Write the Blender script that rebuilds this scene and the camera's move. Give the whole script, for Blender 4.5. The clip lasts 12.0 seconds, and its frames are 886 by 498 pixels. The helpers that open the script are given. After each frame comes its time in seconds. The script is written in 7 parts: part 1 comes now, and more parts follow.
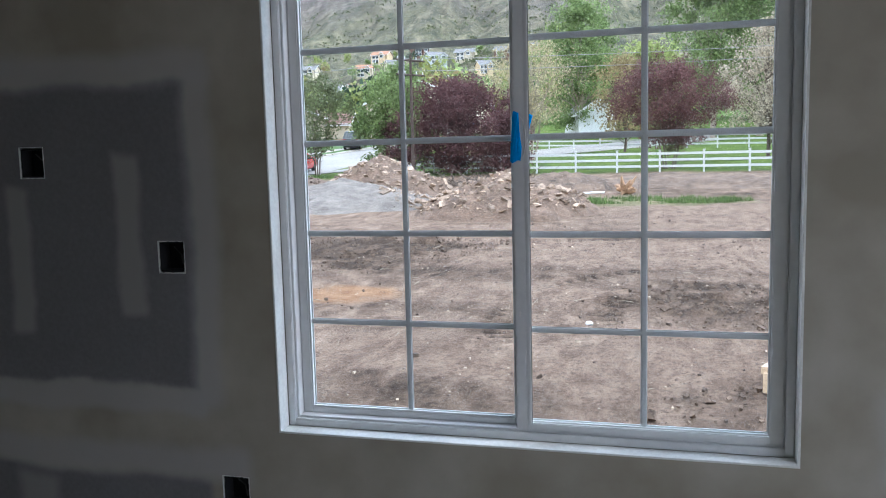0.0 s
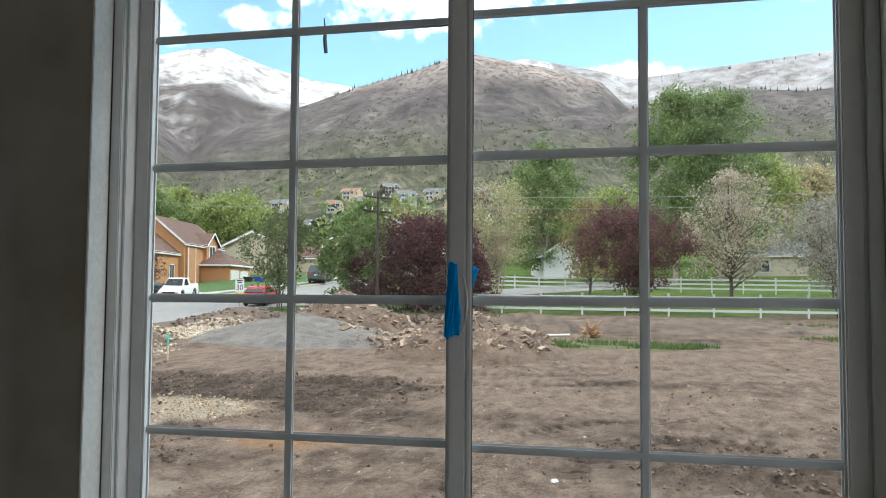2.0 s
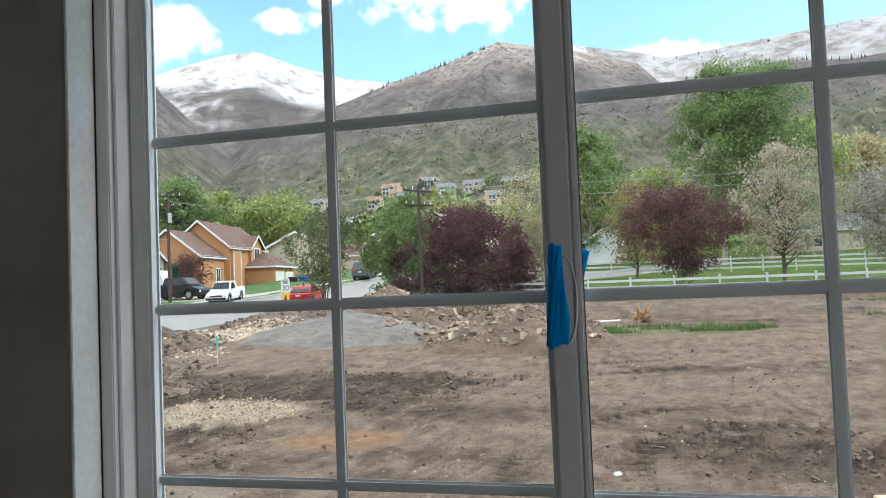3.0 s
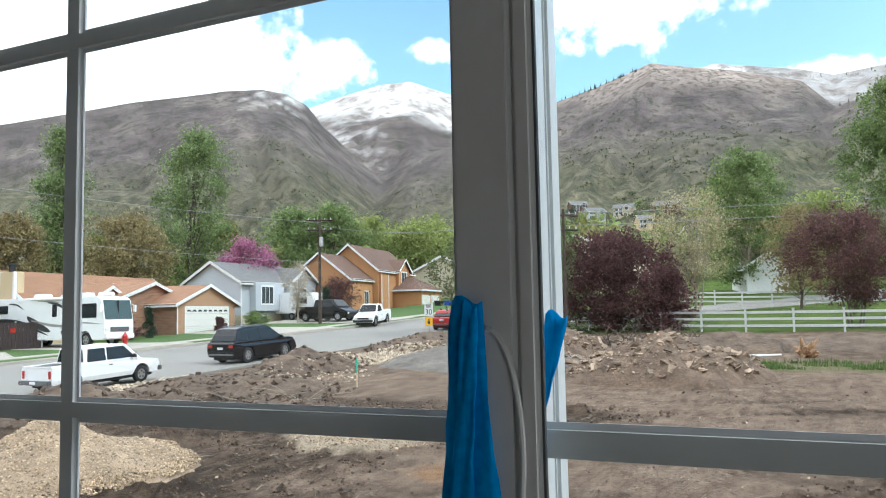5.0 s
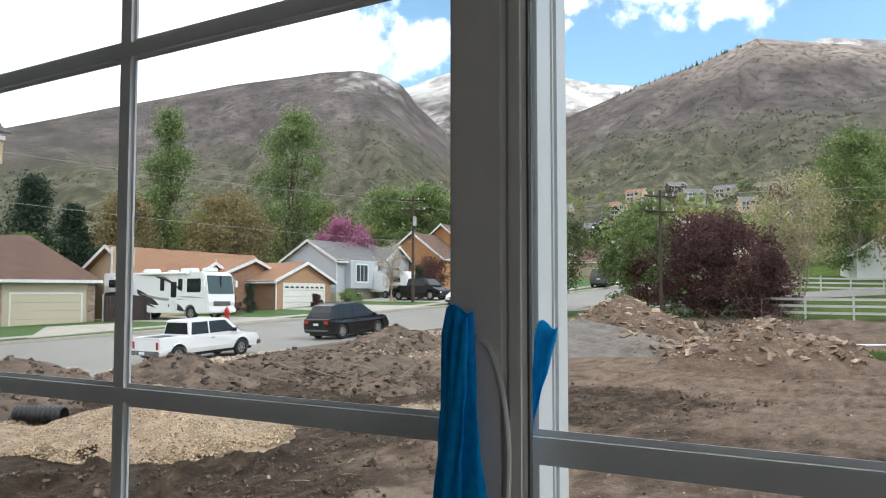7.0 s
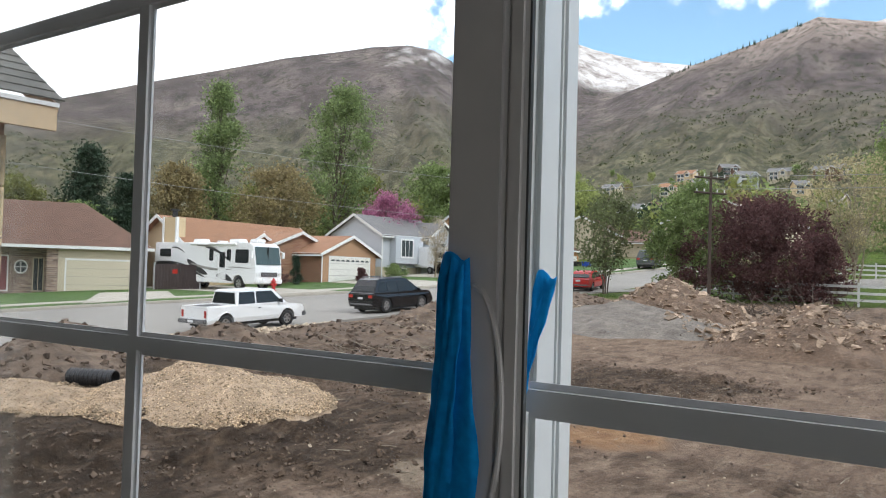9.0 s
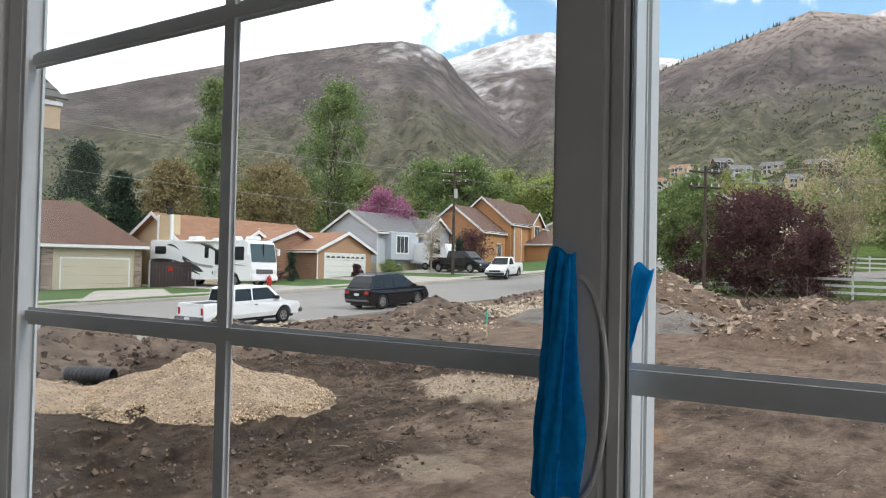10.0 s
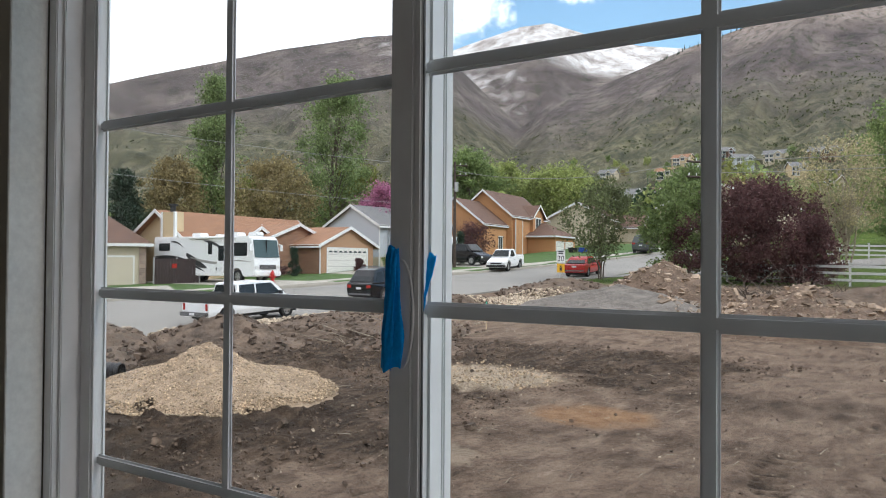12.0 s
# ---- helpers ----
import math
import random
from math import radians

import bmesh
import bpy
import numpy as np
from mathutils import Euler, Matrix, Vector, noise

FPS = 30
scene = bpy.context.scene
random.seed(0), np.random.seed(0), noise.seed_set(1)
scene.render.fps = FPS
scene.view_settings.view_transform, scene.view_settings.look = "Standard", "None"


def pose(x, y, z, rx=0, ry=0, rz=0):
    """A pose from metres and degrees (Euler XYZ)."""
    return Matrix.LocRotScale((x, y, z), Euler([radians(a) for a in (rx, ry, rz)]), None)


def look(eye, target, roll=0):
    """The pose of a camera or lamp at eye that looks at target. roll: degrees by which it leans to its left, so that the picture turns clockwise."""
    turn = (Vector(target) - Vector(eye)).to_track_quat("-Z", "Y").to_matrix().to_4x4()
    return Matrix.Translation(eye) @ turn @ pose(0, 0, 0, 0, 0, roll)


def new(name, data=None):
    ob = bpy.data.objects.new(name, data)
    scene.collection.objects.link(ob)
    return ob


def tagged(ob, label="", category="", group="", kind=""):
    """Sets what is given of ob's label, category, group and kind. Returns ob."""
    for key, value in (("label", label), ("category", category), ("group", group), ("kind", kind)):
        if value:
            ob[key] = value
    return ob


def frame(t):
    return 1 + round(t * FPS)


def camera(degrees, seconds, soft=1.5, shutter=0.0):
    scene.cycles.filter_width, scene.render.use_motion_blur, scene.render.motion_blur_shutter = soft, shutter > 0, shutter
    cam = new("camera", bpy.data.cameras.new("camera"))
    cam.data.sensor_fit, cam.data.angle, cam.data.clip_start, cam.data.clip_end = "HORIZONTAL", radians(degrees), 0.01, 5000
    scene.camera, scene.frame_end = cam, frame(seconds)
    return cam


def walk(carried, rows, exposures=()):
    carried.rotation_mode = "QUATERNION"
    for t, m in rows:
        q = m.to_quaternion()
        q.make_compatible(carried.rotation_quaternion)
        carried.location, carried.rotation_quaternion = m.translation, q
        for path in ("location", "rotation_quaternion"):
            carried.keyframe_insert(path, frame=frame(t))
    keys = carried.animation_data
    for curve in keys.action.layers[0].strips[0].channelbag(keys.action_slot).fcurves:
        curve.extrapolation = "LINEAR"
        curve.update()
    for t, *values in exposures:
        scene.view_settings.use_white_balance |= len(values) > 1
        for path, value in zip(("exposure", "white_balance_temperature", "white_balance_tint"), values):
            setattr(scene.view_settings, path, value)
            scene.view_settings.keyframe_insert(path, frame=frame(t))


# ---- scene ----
cam = camera(56.8, 12.0, 1.0)
PATH = [
    (0, (0.399, -2.353, 1.366), (-0.118, -0.434, 1.146), -1.4),
    (0.5, (0.299, -2.159, 1.393), (-0.106, -0.209, 1.21), -0.6),
    (1, (0.301, -1.915, 1.39), (-0.094, 0.039, 1.232), -2.2),
    (1.5, (0.352, -1.705, 1.432), (-0.112, 0.239, 1.513), -0.8),
    (2, (0.317, -1.556, 1.432), (-0.119, 0.393, 1.542), 0.4),
    (2.5, (0.194, -1.36, 1.458), (-0.263, 0.581, 1.614), 0.5),
    (3, (0.15, -1.162, 1.44), (-0.386, 0.763, 1.532), -2.3),
    (5, (0.165, -0.405, 1.484), (-0.704, 1.389, 1.647), -1.1),
    (5.5, (0.219, -0.336, 1.498), (-0.89, 1.318, 1.68), -0.5),
    (6, (0.222, -0.352, 1.499), (-0.987, 1.231, 1.677), -0.8),
    (6.5, (0.214, -0.393, 1.5), (-0.894, 1.266, 1.644), -1.1),
    (8.5, (0.23, -0.381, 1.486), (-0.811, 1.324, 1.583), 0.9),
    (9, (0.23, -0.368, 1.483), (-0.932, 1.259, 1.542), 1.6),
    (9.5, (0.22, -0.363, 1.477), (-0.978, 1.238, 1.509), 2.3),
    (10, (0.206, -0.444, 1.48), (-0.945, 1.191, 1.529), 1.2),
    (10.5, (0.239, -0.581, 1.478), (-0.793, 1.131, 1.519), 0.3),
    (11, (0.337, -0.674, 1.479), (-0.673, 1.05, 1.556), 0.6),
    (11.5, (0.485, -0.713, 1.473), (-0.619, 0.953, 1.562), 0.4),
    (12, (0.587, -0.763, 1.475), (-0.57, 0.868, 1.507), 0.4),
]
walk(cam, [(t, look(eye, target, roll)) for t, eye, target, roll in PATH], exposures=[(0.0, 0.9, 5500, 17), (1.1, 0.85, 5500, 17), (1.5, 0.32, 6100, 14), (2.2, 0.26, 6100, 12), (3.0, 0.3, 6000, 12), (5.5, 0.1, 6050, 12), (6.0, -0.02, 6150, 13), (9.0, -0.12, 6350, 18), (12.0, -0.2, 6300, 18)])

# ---- world and sun ----
SUN_EL, SUN_AZ = radians(46), radians(82)
world = bpy.data.worlds.new("sky")
scene.world = world
world.use_nodes = True
wn, wl = world.node_tree.nodes, world.node_tree.links
wn.clear()


def wnode(kind, **props):
    n = wn.new(kind)
    for k, v in props.items():
        n.inputs[k.replace("_", " ")].default_value = v
    return n


w_out = wn.new("ShaderNodeOutputWorld")
w_bg = wnode("ShaderNodeBackground", Strength=1.0)
w_sky = wn.new("ShaderNodeTexSky")
w_sky.sky_type, w_sky.sun_disc, w_sky.sun_elevation, w_sky.sun_rotation = "NISHITA", False, SUN_EL, SUN_AZ
w_co = wn.new("ShaderNodeTexCoord")
w_noise = wnode("ShaderNodeTexNoise", Scale=9.0, Detail=9.0, Roughness=0.6)
w_puff = wnode("ShaderNodeTexNoise", Scale=34.0, Detail=7.0, Roughness=0.6)
w_broad = wnode("ShaderNodeTexNoise", Scale=2.2, Detail=5.0, Roughness=0.5)
w_sep = wn.new("ShaderNodeSeparateXYZ")


def wmath(op, a, b=0.0, c=0.0):
    t = wn.new("ShaderNodeMath")
    t.operation = op
    for k, v in enumerate((a, b, c)):
        if isinstance(v, (int, float)):
            t.inputs[k].default_value = v
        else:
            wl.new(v, t.inputs[k])
    return t.outputs["Value"]


def wstep(v, lo, hi):
    t = wn.new("ShaderNodeMapRange")
    t.interpolation_type = "SMOOTHSTEP"
    t.inputs["From Min"].default_value, t.inputs["From Max"].default_value = lo, hi
    wl.new(v, t.inputs["Value"])
    return t.outputs["Result"]


wl.new(w_co.outputs["Generated"], w_sep.inputs["Vector"])
for t in (w_noise, w_puff, w_broad):
    wl.new(w_co.outputs["Generated"], t.inputs["Vector"])
w_az = wmath("MULTIPLY", wmath("ARCTAN2", wmath("MULTIPLY", w_sep.outputs["X"], -1.0), w_sep.outputs["Y"]), 57.2958)
w_el = wmath("MULTIPLY", wmath("ARCSINE", w_sep.outputs["Z"]), 57.2958)
fluff = wmath("ADD", wmath("MULTIPLY_ADD", w_noise.outputs["Fac"], 2.0, -1.0), wmath("MULTIPLY_ADD", w_puff.outputs["Fac"], 2.8, -1.4))
# single clouds: bearing, elevation and half sizes in degrees
cover = wstep(wmath("ADD", w_az, wmath("MULTIPLY", fluff, 7.0)), 34.5, 41.0)
for az_, el_, half_az, half_el in ((12.5, 21.6, 8.0, 3.4), (33.4, 17.7, 2.6, 1.5), (26.2, 18.2, 2.1, 0.8), (23.2, 19.8, 1.3, 0.6), (-7.5, 22.6, 4.0, 2.0), (-14, 19.0, 2.4, 0.6), (0.0, 14.8, 4.0, 0.7), (30.0, 27.0, 9.0, 3.5)):
    d_az, d_el = wmath("MULTIPLY", wmath("SUBTRACT", w_az, az_), 1 / half_az), wmath("MULTIPLY", wmath("SUBTRACT", w_el, el_), 1 / half_el)
    dist = wmath("SQRT", wmath("ADD", wmath("MULTIPLY", d_az, d_az), wmath("MULTIPLY", d_el, d_el)))
    cover = wmath("MAXIMUM", cover, wstep(wmath("SUBTRACT", wmath("ADD", 1.0, fluff), dist), -0.35, 0.5))
# broken cloud over the rest of the sky
high = wmath("MULTIPLY", wstep(w_broad.outputs["Fac"], 0.44, 0.55), wmath("MAXIMUM", wstep(w_el, 26.0, 34.0), wstep(wmath("ABSOLUTE", w_az), 50.0, 80.0)))
cover = wmath("MAXIMUM", cover, high)
w_gain = wn.new("ShaderNodeMixRGB")
w_gain.blend_type, w_gain.inputs[0].default_value, w_gain.inputs[2].default_value = "MULTIPLY", 1.0, (0.26, 0.3, 0.28, 1)
w_mix = wn.new("ShaderNodeMixRGB")
w_mix.inputs[2].default_value = (2.1, 2.12, 2.16, 1)
wl.new(w_sky.outputs["Color"], w_gain.inputs[1])
wl.new(w_gain.outputs["Color"], w_mix.inputs[1])
wl.new(cover, w_mix.inputs[0])
wl.new(w_mix.outputs["Color"], w_bg.inputs["Color"])
wl.new(w_bg.outputs["Background"], w_out.inputs["Surface"])

sun = new("sun", bpy.data.lights.new("sun", "SUN"))
sun.data.energy, sun.data.angle, sun.data.color = 1.5, radians(14), (1.0, 0.95, 0.88)
sun.matrix_world = look((0, 0, 0), (-math.sin(SUN_AZ) * math.cos(SUN_EL), -math.cos(SUN_AZ) * math.cos(SUN_EL), -math.sin(SUN_EL)))

# added fill lamp for the room, set at a made-up opening in the side wall
fill_light = bpy.data.lights.new("doorway_light", "AREA")
fill_light.shape, fill_light.size, fill_light.size_y, fill_light.energy, fill_light.color = "RECTANGLE", 1.4, 2.0, 7.0, (0.96, 1.0, 0.99)
new("doorway_light", fill_light).matrix_world = look((2.45, -1.9, 1.05), (0, -1.9, 1.05))


# ---- materials ----
def material(name, base, rough=0.6, metal=0.0, vary=0.15, scale=6.0, fine=60.0, bump=0.0, bump_scale=None, tint=None, island=0.0,
             per_object=0.0, spec=0.5, streak=(1, 1, 1)):
    """Two-scale noise colour over a base, with optional bump and per-piece variation."""
    m = bpy.data.materials.new(name)
    m.use_nodes = True
    n, l = m.node_tree.nodes, m.node_tree.links
    b = n["Principled BSDF"]
    b.inputs["Roughness"].default_value, b.inputs["Metallic"].default_value = rough, metal
    b.inputs["Specular IOR Level"].default_value = spec
    co = n.new("ShaderNodeTexCoord")
    mp = n.new("ShaderNodeMapping")
    mp.inputs["Scale"].default_value = streak
    l.new(co.outputs["Object"], mp.inputs["Vector"])
    big, small = n.new("ShaderNodeTexNoise"), n.new("ShaderNodeTexNoise")
    big.inputs["Scale"].default_value, small.inputs["Scale"].default_value = scale, fine
    big.inputs["Detail"].default_value, small.inputs["Detail"].default_value = 5, 3
    for t in (big, small):
        l.new(mp.outputs["Vector"], t.inputs["Vector"])
    add = n.new("ShaderNodeMath")
    add.operation = "ADD"
    l.new(big.outputs["Fac"], add.inputs[0])
    l.new(small.outputs["Fac"], add.inputs[1])
    half = n.new("ShaderNodeMath")
    half.operation, half.inputs[1].default_value = "MULTIPLY", 0.5
    l.new(add.outputs["Value"], half.inputs[0])
    ramp = n.new("ShaderNodeValToRGB")
    lo = [max(0.0, c * (1 - 2 * vary)) for c in base]
    hi = [min(1.0, c * (1 + 2 * vary)) for c in (tint or base)]
    ramp.color_ramp.elements[0].position, ramp.color_ramp.elements[1].position = 0.3, 0.7
    ramp.color_ramp.elements[0].color, ramp.color_ramp.elements[1].color = (*lo, 1), (*hi, 1)
    l.new(half.outputs["Value"], ramp.inputs["Fac"])
    colour = ramp.outputs["Color"]
    for amount, kind, out in ((island, "ShaderNodeNewGeometry", "Random Per Island"), (per_object, "ShaderNodeObjectInfo", "Random")):
        if amount:
            src, hsv, rng = n.new(kind), n.new("ShaderNodeHueSaturation"), n.new("ShaderNodeMapRange")
            rng.inputs["To Min"].default_value, rng.inputs["To Max"].default_value = 1 - amount, 1 + amount
            l.new(src.outputs[out], rng.inputs["Value"])
            l.new(rng.outputs["Result"], hsv.inputs["Value"])
            l.new(colour, hsv.inputs["Color"])
            colour = hsv.outputs["Color"]
    l.new(colour, b.inputs["Base Color"])
    if bump:
        bn, nn = n.new("ShaderNodeBump"), n.new("ShaderNodeTexNoise")
        nn.inputs["Scale"].default_value, nn.inputs["Detail"].default_value = bump_scale or fine, 6
        l.new(mp.outputs["Vector"], nn.inputs["Vector"])
        bn.inputs["Strength"].default_value, bn.inputs["Distance"].default_value = 1.0, bump
        l.new(nn.outputs["Fac"], bn.inputs["Height"])
        l.new(bn.outputs["Normal"], b.inputs["Normal"])
    return m


def glass_material(name, colour=(1, 1, 1), dark=False):
    m = bpy.data.materials.new(name)
    m.use_nodes = True
    n, l = m.node_tree.nodes, m.node_tree.links
    b = n["Principled BSDF"]
    if dark:
        b.inputs["Base Color"].default_value = (*colour, 1)
        b.inputs["Roughness"].default_value = 0.06
        b.inputs["Specular IOR Level"].default_value = 0.25
        return m
    n.remove(b)
    clear, shine, mix = n.new("ShaderNodeBsdfTransparent"), n.new("ShaderNodeBsdfGlossy"), n.new("ShaderNodeMixShader")
    dust_veil, mix2 = n.new("ShaderNodeBsdfDiffuse"), n.new("ShaderNodeMixShader")
    face, fres = n.new("ShaderNodeLayerWeight"), n.new("ShaderNodeMath")
    face.inputs["Blend"].default_value = 0.5
    fres.operation, fres.inputs[1].default_value = "POWER", 5.0
    l.new(face.outputs["Facing"], fres.inputs[0])
    clear.inputs["Color"].default_value = (*colour, 1)
    shine.inputs["Roughness"].default_value = 0.01
    # dust and smudges, thickened to veil the view like haze and reflection
    dust_veil.inputs["Color"].default_value = (0.8, 0.8, 0.8, 1)
    noise_a, ramp = n.new("ShaderNodeTexNoise"), n.new("ShaderNodeMapRange")
    noise_a.inputs["Scale"].default_value, noise_a.inputs["Detail"].default_value = 5.0, 6
    ramp.inputs["From Min"].default_value, ramp.inputs["From Max"].default_value = 0.45, 0.8
    ramp.inputs["To Min"].default_value, ramp.inputs["To Max"].default_value = 0.004, 0.032
    co = n.new("ShaderNodeTexCoord")
    l.new(co.outputs["Object"], noise_a.inputs["Vector"])
    l.new(noise_a.outputs["Fac"], ramp.inputs["Value"])
    l.new(ramp.outputs["Result"], mix2.inputs[0])
    l.new(fres.outputs["Value"], mix.inputs[0])
    l.new(clear.outputs["BSDF"], mix.inputs[1])
    l.new(shine.outputs["BSDF"], mix.inputs[2])
    l.new(mix.outputs["Shader"], mix2.inputs[1])
    l.new(dust_veil.outputs["BSDF"], mix2.inputs[2])
    l.new(mix2.outputs["Shader"], n["Material Output"].inputs["Surface"])
    return m


